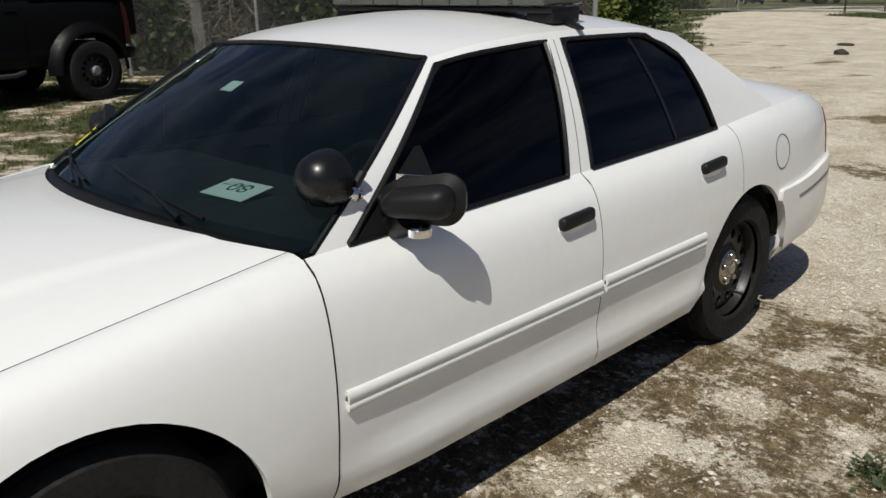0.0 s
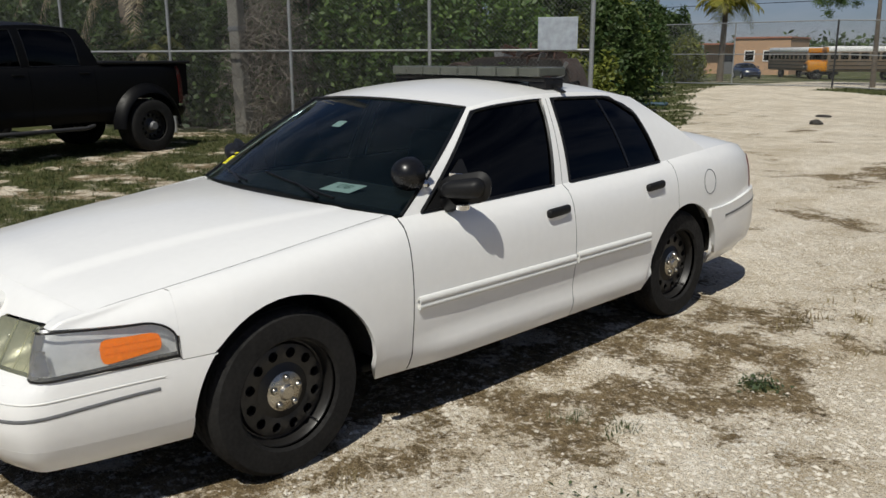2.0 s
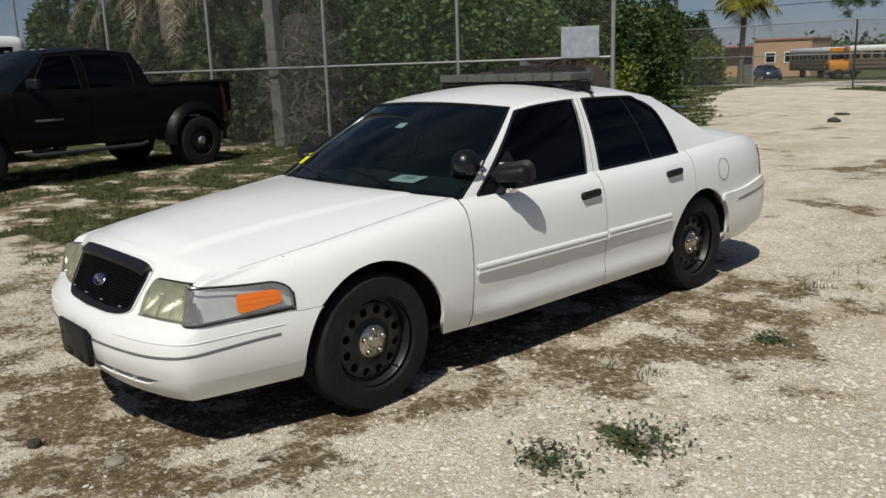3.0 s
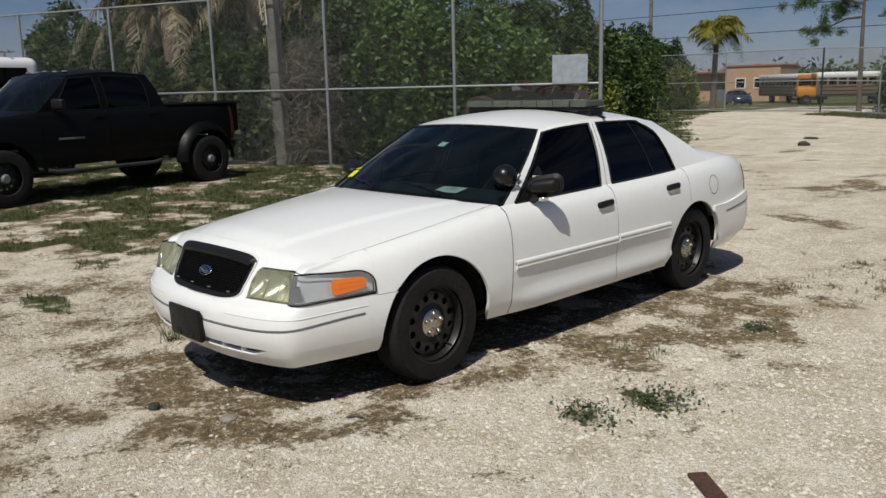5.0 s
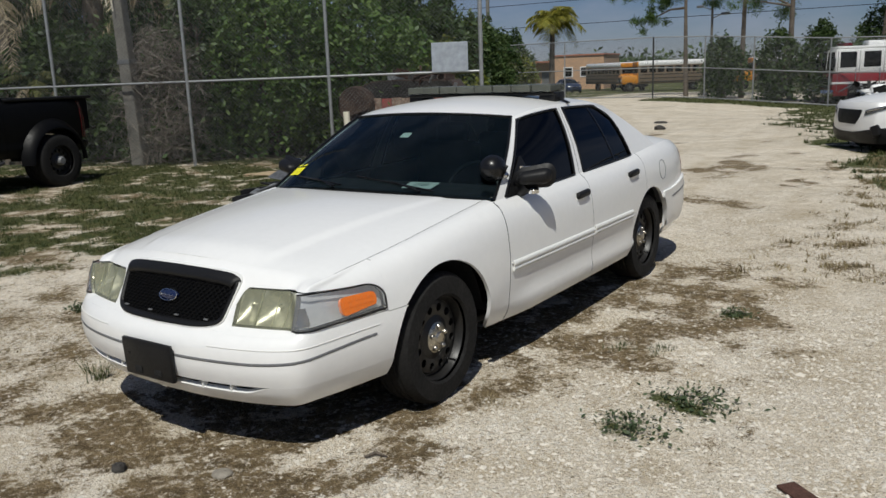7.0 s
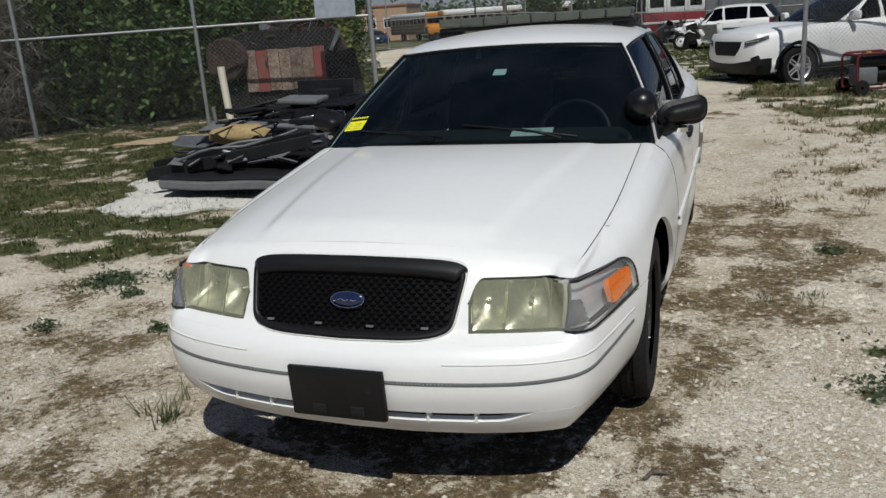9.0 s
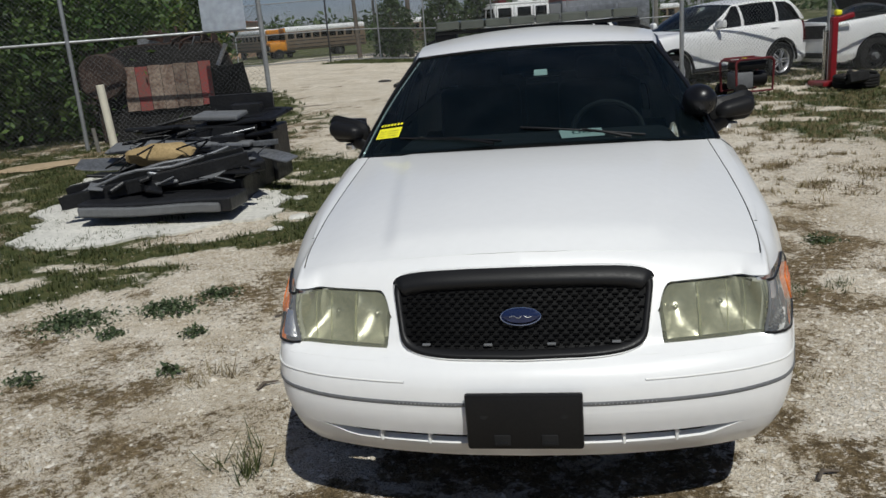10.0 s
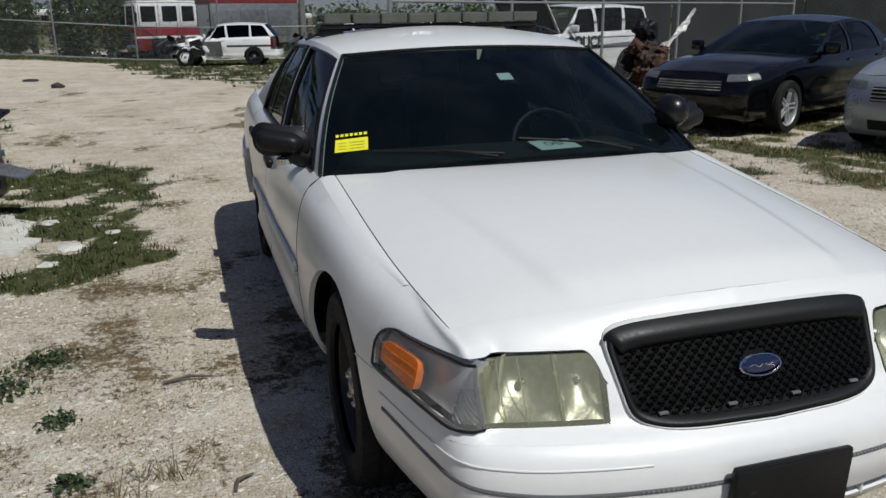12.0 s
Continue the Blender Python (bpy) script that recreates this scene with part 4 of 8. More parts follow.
            row.append(sh.at(sg * s_, lerp(lo_c(s_), hi_c(s_) - 0.010 * (1 - u), 0.52) + fz * hh * (0.036 - 0.006 * u), 0.008))
        amber_rows.append(row)
    part("amber_reflector", sheet(amber_rows, 0.02, M_AMBER, "amber_reflector"), M_AMBER, corner, "orange amber reflector")
    for f in (0.45, 0.62):
        P = [[sh.at(sg * lerp(am + 0.012, am1 - 0.012, j / 12), lerp(lo_c(0), 0.750, f + d), 0.0095) for j in range(13)] for d in (-0.012, 0.012)]
        part("amber_rib", sheet(P, 0.004, M_AMBER, "amber_rib"), M_AMBER, corner)
    crystal = []
    for i in range(11):
        f = lerp(0.08, 0.62, i / 10)
        a_, b_ = s1 + 0.012 + lean * f, s1 + 0.115 - 0.02 * f
        crystal.append([sh.at(sg * lerp(a_, b_, j / 12), lerp(lo_c(lerp(a_, b_, j / 12)), hi_c(lerp(a_, b_, j / 12)), f), -0.006 - 0.012 * ((i + j) % 2)) for j in range(13)])
    part("crystal", sheet(crystal, 0, M_CHROME, "crystal", None, False), M_CHROME, corner, "faceted bright reflector")
    edge = [sh.at(sg * lerp(s1 + lean, s2, j / 44), hi_c(lerp(s1 + lean, s2, j / 44)), 0.004) for j in range(45)] + [sh.at(sg * s2, lerp(hi_c(s2), lo_c(s2), f), 0.004) for f in frange(0.1, 1, 6)]
    edge += [sh.at(sg * lerp(s2, s1, j / 16), lo_c(lerp(s2, s1, j / 16)), 0.004) for j in range(1, 17)]
    part("seal", tube(edge, 0.0045, 6), M_BLACK_SATIN, corner, "", True)

# grille: rounded surround, honeycomb mesh, badge
grille = new("grille")
grille.parent = sedan
tagged(grille, "black honeycomb grille with a thick satin surround")


def on_front(x, z, off):
    a, b = 0.0, sh.find("f", 0.8)
    for _ in range(22):
        m_ = (a + b) / 2
        a, b = (m_, b) if sh.at(m_, z)[0] < abs(x) else (a, m_)
    return sh.at(math.copysign(a, x), z, off)


def grille_outline(grow, n=80):
    """The rounded outline, wider at the top."""
    pts = []
    for k in range(n):
        a = 2 * math.pi * k / n
        c, s = math.cos(a), math.sin(a)
        e = 0.27
        u, v = math.copysign(abs(c) ** e, c), math.copysign(abs(s) ** e, s)
        z = 0.709 + v * (0.108 + grow) + 0.012 * (1 - u * u) * (1 if v > 0 else -0.5)
        w = 0.366 + 0.040 * (z - 0.60) / 0.22 + grow
        pts.append((u * w, z))
    return pts


def ring_part(name, g0, g1, o0, o1, material, label="", depth=0.03):
    a, b = grille_outline(g0), grille_outline(g1)
    n = len(a)
    mid = [((p[0] + q[0]) / 2, (p[1] + q[1]) / 2) for p, q in zip(a, b)]
    loops = [[on_front(x, z, o0 - depth) for x, z in a], [on_front(x, z, o0) for x, z in a], [on_front(x, z, max(o0, o1) + 0.004) for x, z in mid], [on_front(x, z, o1) for x, z in b], [on_front(x, z, o1 - depth) for x, z in b]]
    verts = [p for lp in loops for p in lp]
    faces = [(i * n + k, i * n + (k + 1) % n, (i + 1) * n + (k + 1) % n, (i + 1) * n + k) for i in range(4) for k in range(n)]
    return part(name, finish(name, verts, faces, material, True), material, grille, label)


ring_part("surround", 0.0, -0.018, 0.016, 0.014, M_BLACK_PLASTIC, "satin black grille surround")
ring_part("outer_lip", 0.005, -0.002, 0.006, 0.010, M_WHITE_TRIM)
loops = [[on_front(x * k, 0.709 + (z - 0.709) * k, 0.007) for x, z in grille_outline(-0.008)] for k in (0.02, 0.2, 0.4, 0.6, 0.8, 1.0)]
part("backing", finish("backing", [q for lp in loops for q in lp], [(a * 80 + k, a * 80 + (k + 1) % 80, (a + 1) * 80 + (k + 1) % 80, (a + 1) * 80 + k) for a in range(5) for k in range(80)], M_GRILLE), M_GRILLE, grille)
lip_out, lip_in = grille_outline(0.007, 200), grille_outline(-0.016, 200)
lip_rows = []
for q in frange(0, 1, 8):
    row = []
    for k in range(9, 92):
        (x0, z0), (x1, z1) = lip_out[k], lip_in[k]
        deep = 0.034 * smooth01(9, 22, k) * smooth01(91, 78, k)
        row.append(on_front(lerp(x0, x1, q), lerp(z0, z1 - deep, q), 0.008 + (0.006 + 0.020 * smooth01(9, 26, k) * smooth01(91, 74, k)) * math.sin(math.pi * min(1.0, 0.08 + 0.9 * q)) ** 0.7))
    lip_rows.append(row)
part("top_lip", sheet(lip_rows, 0.012, M_BLACK_PLASTIC, "top_lip"), M_BLACK_PLASTIC, grille, "wide satin black upper lip")
comb = bmesh.new()
for r in range(14):
    z = 0.612 + 0.0128 * r
    for c in range(-13, 14):
        x = 0.030 * c + (0.015 if r % 2 else 0)
        w = 0.366 + 0.040 * (z - 0.60) / 0.22 - 0.012
        if abs(x) > w - 0.012 or (abs(x) / 0.058) ** 2 + ((z - 0.705) / 0.03) ** 2 < 1:
            continue
        p = on_front(x, z, 0.012)
        box((0.020, 0.006, 0.0024), tuple(p), 0, (0, 0, 0), comb)
        q = on_front(x + 0.0125, z + 0.0045, 0.010)
        box((0.008, 0.004, 0.0014), tuple(q), 0, (0, 50, 0), comb)
        q = on_front(x - 0.0125, z + 0.0045, 0.010)
        box((0.008, 0.004, 0.0014), tuple(q), 0, (0, -50, 0), comb)
part("honeycomb", comb, M_GRILLE, grille, "black honeycomb mesh")
for xx in (-0.29, -0.10, 0.09, 0.28):
    p = on_front(xx, 0.628, 0.018)
    part("clip", box((0.026, 0.010, 0.007), tuple(p), 0.002), M_GREY, grille)
badge = bmesh.new()
lathe([(0.001, 0.010), (0.046, 0.008), (0.052, 0.004), (0.052, -0.01)], 40, badge, "z")
badge.transform(Matrix.Translation(on_front(0, 0.705, 0.018)) @ pose(0, 0, 0, 90 - 12, 0, 0) @ Matrix.Diagonal((1.16, 0.46, 1, 1)))
bd = part("badge", badge, M_BLUE, grille, "blue oval badge with a bright rim", True)
rim = tube([on_front(0.060 * math.cos(a), 0.705 + 0.0235 * math.sin(a), 0.026) for a in frange(0, 2 * math.pi, 40)], 0.003, 6)
part("badge_rim", rim, M_CHROME, bd, "", True)
squiggle = tube([on_front(x, 0.705 + 0.0045 * math.sin(x * 210) * (1 - abs(x) / 0.05), 0.0285) for x in frange(-0.034, 0.034, 40)], 0.0009, 5)
part("badge_mark", squiggle, M_GALV, bd)

# plate bracket
brk = new("plate_bracket")
brk.parent = sedan
tagged(brk, "empty black plastic plate bracket")
pl = box((0.345, 0.028, 0.175), (0.004, -1.098, 0.428), 0.010, (3, 0, 0))
part("plate", pl, M_BLACK_PLASTIC, brk, "", True)
part("upper_lip", box((0.345, 0.02, 0.02), (0.004, -1.103, 0.512), 0.006), M_BLACK_PLASTIC, brk, "", True)
# Raised dark boxes stand in for the shade inside the slots.
for xx in (-0.063, 0.077):
    part("clip_slot", box((0.050, 0.006, 0.036), (xx, -1.1105, 0.374), 0.003), M_DARK, brk)
    part("clip_ledge", box((0.034, 0.010, 0.012), (xx, -1.112, 0.363), 0.002), M_BLACK_PLASTIC, brk)
# Dark discs stand in for the shade inside the screw holes.
for xx, zz in ((-0.115, 0.455), (0.122, 0.455), (-0.10, 0.485), (0.107, 0.485)):
    part("screw_hole", lathe([(0.001, 0), (0.012, 0), (0.014, -0.004)], 14, None, "z"), M_DARK, brk).matrix_basis = pose(xx, -1.1135, zz, 90, 0, 0)

# side mouldings, handles, fuel door, rear bumper, tail lamps
for sg in (1, -1):
    for y0, y1 in ((0.63, 1.745), (1.768, 2.47)):
        s0, s1 = sh.find("y", y0), sh.find("y", y1)
        P = [[sh.at(sg * lerp(s0, s1, j / 12), 0.565 + f * 0.062 + 0.008 * (y0 > 1), o) for j in range(13)] for f, o in ((0, 0.004), (0.06, 0.014), (0.36, 0.016), (0.40, 0.0115), (0.46, 0.0115), (0.5, 0.016), (0.92, 0.014), (1.0, 0.004))]
        part("side_moulding", sheet(P, 0.02, M_WHITE_TRIM, "side_moulding"), M_WHITE_TRIM, sedan, "raised white side moulding")
    for yh, zh in ((1.61, 0.865), (2.53, 0.893)):
        hd = new("door_handle")
        hd.parent = sedan
        tagged(hd, "black pull handle")
        s = sh.find("y", yh)
        p = sh.at(sg * s, zh)
        cup = ball(0.5, (0, 0, 0), (0.02, 0.20, 0.065), 20, 12)
        cup.transform(Matrix.Translation(p + np.array((-sg * 0.0, 0, -0.022))))
        part("cup", cup, M_WHITE, hd, "", True)
        grip = box((0.036, 0.175, 0.046), tuple(p + np.array((sg * 0.012, 0, 0.006))), 0.016, (3 if sg > 0 else 3, 0, 0), None, 4)
        part("grip", grip, M_BLACK_PLASTIC, hd, "black grip", True)
    P = [[sh.at(sg * lerp(sh.find("y", 3.90), sh.find("y", 4.02), j / 6), lerp(0.735, 0.955, f), 0.004) for j in range(7)] for f in frange(0, 1, 6)]
    part("tail_lamp", sheet(P, 0.02, M_RED_LENS, "tail_lamp"), M_RED_LENS, sedan, "red tail lamp")
fuel_c = sh.find("y", 3.20)
ring = [sh.at(fuel_c + 0.075 * math.cos(a), 0.852 + 0.078 * math.sin(a), 0.0015) for a in frange(0, 2 * math.pi, 28)]
part("fuel_door_seam", tube(ring, 0.0022, 5), M_GREY, sedan, "", True)
def rear_arch(s):
    """The rear wheel arch over a place on the outline."""
    y = float(np.interp(s, sh.S, sh.y))
    return 0.35 + math.sqrt(max(0.0, 0.388 ** 2 - (y - 2.913) ** 2)) if abs(y - 2.913) < 0.388 else 0.0


car.bumper(False, M_WHITE, lambda s: max(0.36, min(0.66, rear_arch(s))), lambda s: 0.672 + 0.055 * smooth01(sh.find("y", 3.3), sh.find("y", 4.0), s), 3.19, [0, 0.1, 0.3, 0.5, 0.7, 0.72, 0.74, 0.85, 1], 0.020, "rear_bumper", "white rear bumper cover")
s_rb = sh.find("y", 3.40)
for sg in (1, -1):
    P = [[sh.at(sg * lerp(s_rb, sh.find("y", 4.1), j / 12), 0.607 + 0.055 * j / 12 + d, 0.024) for j in range(13)] for d in (-0.006, 0.006)]
    part("rear_bumper_strip", sheet(P, 0.004, M_GREY, "rear_bumper_strip"), M_GREY, sedan)
    
# door mirrors
for sg in (1, -1):
    mir = new("door_mirror")
    mir.parent = sedan
    tagged(mir, "black plastic door mirror")
    b = car.cabin(0.905, 0.05, 0, sg < 0)
    tri = np.array([[car.cabin(lerp(0.765, 1.37, 0.5 * f) - 0.004 + (lerp(0.34, 0.02, f) if j else 0), lerp(0.0, 0.46, f), 0.004, sg < 0) for j in (0, 1)] for f in frange(0, 1, 8)])
    part("sail", sheet(tri, 0.02, M_BLACK_PLASTIC, "sail", (0, 1, 0.9)), M_BLACK_PLASTIC, mir)
    arm = tube([b + np.array((sg * -0.01, 0.02, 0.0)), b + np.array((sg * 0.03, 0.0, 0.005)), b + np.array((sg * 0.07, 0.0, 0.035))], [0.05, 0.042, 0.045], 12)
    part("arm", arm, M_BLACK_PLASTIC, mir, "", True)
    head = bmesh.new()
    box((0.25, 0.13, 0.142), (0, 0, 0), 0.058, (0, 0, 0), head, 6)
    for v in head.verts:
        if v.co.y < 0:
            v.co.x *= 0.82
            v.co.z *= 0.66
        v.co.z *= 1 - 2.6 * max(0.0, -sg * v.co.x)
        v.co.z += 0.10 * sg * v.co.x
        if v.co.y > 0.049:
            v.co.y -= 0.01
    head.transform(pose(sg * 0.972, 0.908, 1.070, 0, 0, sg * 24))
    part("shell", head, M_BLACK_PLASTIC, mir, "rounded black mirror shell", True)
    gl = box((0.18, 0.004, 0.10), (0, 0.046, 0), 0.001)
    gl.transform(pose(sg * 0.972, 0.911, 1.078, 0, 0, sg * 24))
    part("glass", gl, M_MIRROR, mir)
    lampm = lathe([(0.001, -0.022), (0.032, -0.022), (0.034, 0.0), (0.03, 0.006)], 20, None, "z")
    lampm.transform(Matrix.Translation((sg * 0.962, 0.912, 0.995)))
    part("puddle_lamp", lampm, M_CHROME, mir, "small bright lamp under the mirror", True)

# spot lamp on the left windscreen pillar
spot = new("spot_lamp")
spot.parent = sedan
tagged(spot, "black round spot lamp on a chrome bracket")
sp_c = Vector((0.79, 0.735, 1.132))
shell_s = bmesh.new()
lathe([(0.001, -0.088), (0.03, -0.084), (0.058, -0.068), (0.078, -0.04), (0.087, -0.005), (0.090, 0.022), (0.090, 0.034), (0.084, 0.036), (0.001, 0.036)], 36, shell_s, "z")
shell_s.transform(Matrix.Translation(sp_c) @ Vector((-0.25, 1.0, -0.05)).to_track_quat("Z", "Y").to_matrix().to_4x4())
shell_s.transform(Matrix.Translation(sp_c) @ Matrix.Diagonal((0.86, 0.86, 0.86, 1)) @ Matrix.Translation(-sp_c))
part("lamp_shell", shell_s, M_BLACK_SATIN, spot, "glossy black lamp shell", True)
a_p = Vector(car.cabin(0.86, 0.30))
part("bracket", tube([sp_c + Vector((0.035, 0.04, -0.04)), sp_c + Vector((0.05, 0.075, -0.045)), a_p + Vector((0.0, -0.04, -0.03))], [0.012, 0.016, 0.010], 10), M_CHROME, spot, "chrome bracket", True)
part("ball_joint", ball(0.02, sp_c + Vector((0.045, 0.065, -0.045))), M_CHROME, spot, "", True)
part("foot", tube([a_p + Vector((0.005, -0.06, -0.01)), a_p + Vector((0.012, -0.02, 0.045))], 0.012, 8), M_BLACK_SATIN, spot, "", True)

# wipers
SC = car.screen


def on_screen(u, v, off=0.0):
    i, j = v * (SC.shape[0] - 1), u * (SC.shape[1] - 1)
    i0, j0 = min(int(i), SC.shape[0] - 2), min(int(j), SC.shape[1] - 2)
    a, b = i - i0, j - j0
    p = (SC[i0, j0] * (1 - a) + SC[i0 + 1, j0] * a) * (1 - b) + (SC[i0, j0 + 1] * (1 - a) + SC[i0 + 1, j0 + 1] * a) * b
    return p + off * np.array((0, -0.55, 0.83))


for u0, u1, ua in ((0.47, 0.80, 0.76), (0.12, 0.42, 0.40)):
    wiper = new("wiper")
    wiper.parent = sedan
    tagged(wiper, "black windscreen wiper")
    lo_u, hi_u = (u0, u1)
    blade = [on_screen(lerp(lo_u, hi_u, t), lerp(0.13, 0.03, t), 0.010) for t in frange(0, 1, 8)]
    part("blade", tube(blade, 0.0055, 6), M_BLACK_SATIN, wiper)
    armp = [on_screen(ua, -0.0, 0.02), on_screen(lerp(ua, (lo_u + hi_u) / 2, 0.6), 0.05, 0.022), on_screen((lo_u + hi_u) / 2, 0.085, 0.016)]
    part("arm", tube(armp, [0.008, 0.006, 0.004], 6), M_BLACK_SATIN, wiper, "", True)
# black frit round the screen
frit = [on_screen(0.004, v, 0.003) for v in frange(0, 1, 10)] + [on_screen(u, 0.995, 0.003) for u in frange(0.03, 0.97, 20)] + [on_screen(0.996, v, 0.003) for v in frange(1, 0, 10)]
part("screen_seal", tube(frit, 0.008, 6), M_BLACK_SATIN, sedan, "black rubber screen seal", True)

# stickers
st = [[on_screen(u, v, -0.004) for u in (0.507, 0.553)] for v in (0.640, 0.708)]
tagged(part("sticker", sheet(st, 0, M_PAPER, "sticker"), M_PAPER, sedan), "small pale green sticker")
yl = [[on_screen(u, v, 0.005) for u in (0.034, 0.110)] for v in (0.150, 0.245)]
ys = part("notice", sheet(yl, 0, M_YELLOW, "notice"), M_YELLOW, sedan, "yellow paper notice with unreadable print")
for k, v in enumerate((0.168, 0.190, 0.212)):
    for a, b in ((0.040, 0.060), (0.068, 0.102)):
        P = [[on_screen(u, vv, 0.0065) for u in (a, b)] for vv in (v, v + 0.0025)]
        part("print_bar", sheet(P, 0, M_INK, "print_bar"), M_INK, ys)
for a in frange(0.034, 0.100, 6):
    P = [[on_screen(u, vv, 0.0065) for u in (a, a + 0.0075)] for vv in (0.262, 0.282)]
    part("print_bar", sheet(P, 0, M_YELLOW, "print_bar"), M_YELLOW, ys)

# cabin: dash, wheel, seats, paper
dash = bmesh.new()
box((1.42, 0.55, 0.30), (0, 0.86, 0.835), 0.08, (0, 0, 0), dash, 4)
part("dashboard", dash, M_SEAT, sedan, "dark dashboard", True)
part("cabin_floor", box((1.88, 2.02, 0.05), (0, 1.455, 0.40), 0.01), M_DARK, sedan)
part("parcel_shelf", box((1.42, 0.06, 0.62), (0, 3.22, 0.76), 0.01), M_SEAT, sedan, "dark parcel shelf")
part("shelf_top", box((1.05, 0.10, 0.30), (0, 3.27, 0.96), 0.02), M_SEAT, sedan)
part("rear_floor", box((1.16, 1.2, 0.05), (0, 3.0, 0.42), 0.01), M_DARK, sedan)
for yy, ww, ll in ((-0.60, 0.9, 0.44), (0.0, 1.16, 0.70), (1.45, 1.66, 2.06), (2.91, 1.16, 0.86), (3.72, 1.5, 0.80)):
    part("underbody", box((ww, ll, 0.04), (0, yy, 0.305), 0.012), M_DARK, sedan, "dark underbody")
wheel_s = bmesh.new()
pts = [(0.19 * math.cos(a), 0.19 * math.sin(a), 0) for a in frange(0, 2 * math.pi, 32)]
tube(pts, 0.016, 8, wheel_s, False)
tube([(-0.18, 0, 0), (0, -0.03, -0.02), (0.18, 0, 0)], 0.018, 8, wheel_s)
ball(0.06, (0, -0.03, -0.02), (1, 1, 0.5), 14, 8, wheel_s)
wheel_s.transform(pose(0.38, 1.17, 0.93, 62, 0, 0))
part("steering_wheel", wheel_s, M_BLACK_PLASTIC, sedan, "black steering wheel", True)
for xx in (-0.38, 0.38):
    for yy in (1.75, 2.65):
        seat = bmesh.new()
        box((0.52, 0.16, 0.62), (xx, yy + 0.28, 0.86), 0.06, (-14, 0, 0), seat, 3)
        box((0.28, 0.11, 0.18), (xx, yy + 0.38, 1.22), 0.05, (-10, 0, 0), seat, 3)
        box((0.54, 0.52, 0.18), (xx, yy, 0.56), 0.06, (4, 0, 0), seat, 3)
        part("seat", seat, M_SEAT, sedan, "", True)
pap = part("dash_paper", box((0.21, 0.13, 0.002), (0.235, 0.80, 1.002), 0, (9, 0, 6)), M_PAPER, sedan, "pale paper on the dashboard with green figures")
num = bpy.data.curves.new("figures", "FONT")
num.body, num.size, num.align_x = "80", 0.10, "CENTER"
num.materials.append(M_INK_GREEN)
fig = new("figures", num)
fig.parent = pap
fig.matrix_basis = pose(0.235, 0.84, 1.012, 9, 0, 186)

# roof light bar
bar = new("light_bar")
bar.parent = sedan
tagged(bar, "low grey-brown emergency light bar, unlit")
bz = 1.555
for k in range(8):
    x0, x1 = -0.61 + 1.22 * k / 8, -0.61 + 1.22 * (k + 1) / 8
    seg = box((x1 - x0 - 0.006, 0.27 - 0.03 * (k in (0, 7)), 0.052), ((x0 + x1) / 2, 1.98, bz), 0.010)
    part("lens_section", seg, M_BAR_LENS, bar, "cloudy grey-green lens section")
    part("module", box((x1 - x0 - 0.03, 0.19, 0.03), ((x0 + x1) / 2, 1.98, bz - 0.004), 0.004), M_GREY if k % 2 else M_HOUSING, bar)
part("base_rail", box((1.24, 0.17, 0.022), (0, 1.98, bz - 0.042), 0.006), M_BLACK_SATIN, bar)
for sg in (1, -1):
    part("foot", box((0.13, 0.16, 0.045), (sg * 0.56, 1.98, 1.487), 0.012), M_BLACK_PLASTIC, bar, "black mounting foot", True)
    part("strap", box((0.10, 0.03, 0.012), (sg * 0.645, 1.98, 1.466), 0.003, (0, sg * 22, 0)), M_BLACK_SATIN, bar)

# shut lines
for sg in (1, -1):
    def seam(y, r, m_, z0=0.31):
        s = sg * sh.find("y", y)
        t = sh.top(abs(s))
        return part("shut_line", tube([sh.at(s, lerp(z0, t, f), -0.0015) for f in frange(0, 1, 24)], r, 5), m_, sedan)

    seam(0.605, 0.003, M_DARK, 0.285)
    seam(1.755, 0.0022, M_GREY)
    seam(2.80, 0.002, M_GREY, 0.74)
    part("hood_seam", tube([car.hood_edge(lerp(-0.69, 0.60, f)) * np.array((sg, 1, 1)) + np.array((-sg * 0.002, 0, -0.0012)) for f in frange(0, 1, 30)], 0.0019, 5), M_DARK, sedan)
# black seals round the side panes
for right in (False, True):
    for (a0, a1), (b0_, b1_) in CV["windows"]["lines"]:
        t1 = CV["windows"]["top"]
        rim_ = [car.cabin(lerp(a0, b0_, f), 0.004, 0.003, right) for f in frange(0, 1, 12)]
        rim_ += [car.cabin(lerp(b0_, b1_, t1 * f), t1 * f, 0.003, right) for f in frange(0.08, 0.74, 8)]
        rim_ += [car.cabin(lerp(lerp(b0_, b1_, t1) - 0.16 * (b0_ > 2), lerp(a0, a1, t1) + 0.02, f), t1, 0.003, right) for f in frange(0.03, 1, 12)]
        rim_ += [car.cabin(lerp(a0, a1, t1 * f), t1 * f, 0.003, right) for f in frange(0.94, 0.02, 10)]
        part("window_seal", tube(rim_, 0.0075, 6), M_BLACK_SATIN, sedan, "black rubber window seal", True)
# divider of the rear side windows
for right in (False, True):
    P = [[car.cabin(lerp(2.40, 2.27, f) + d, f, -0.002, right) for d in (-0.009, 0.009)] for f in frange(0.01, 0.93, 8)]
    part("window_divider", sheet(P, 0.006, M_BLACK_SATIN, "window_divider"), M_BLACK_SATIN, sedan)
    part("pillar_seam", tube([car.cabin(lerp(1.755, 1.825, f), f, 0.0005, right) for f in frange(0, 0.94, 8)], 0.0018, 5), M_GREY, sedan)


# ---------------------------------------------------------------- ground
def blob(x, y, cx, cy, rx, ry, turn=0.0):
    """1 in the middle of an oval, 0 outside it."""
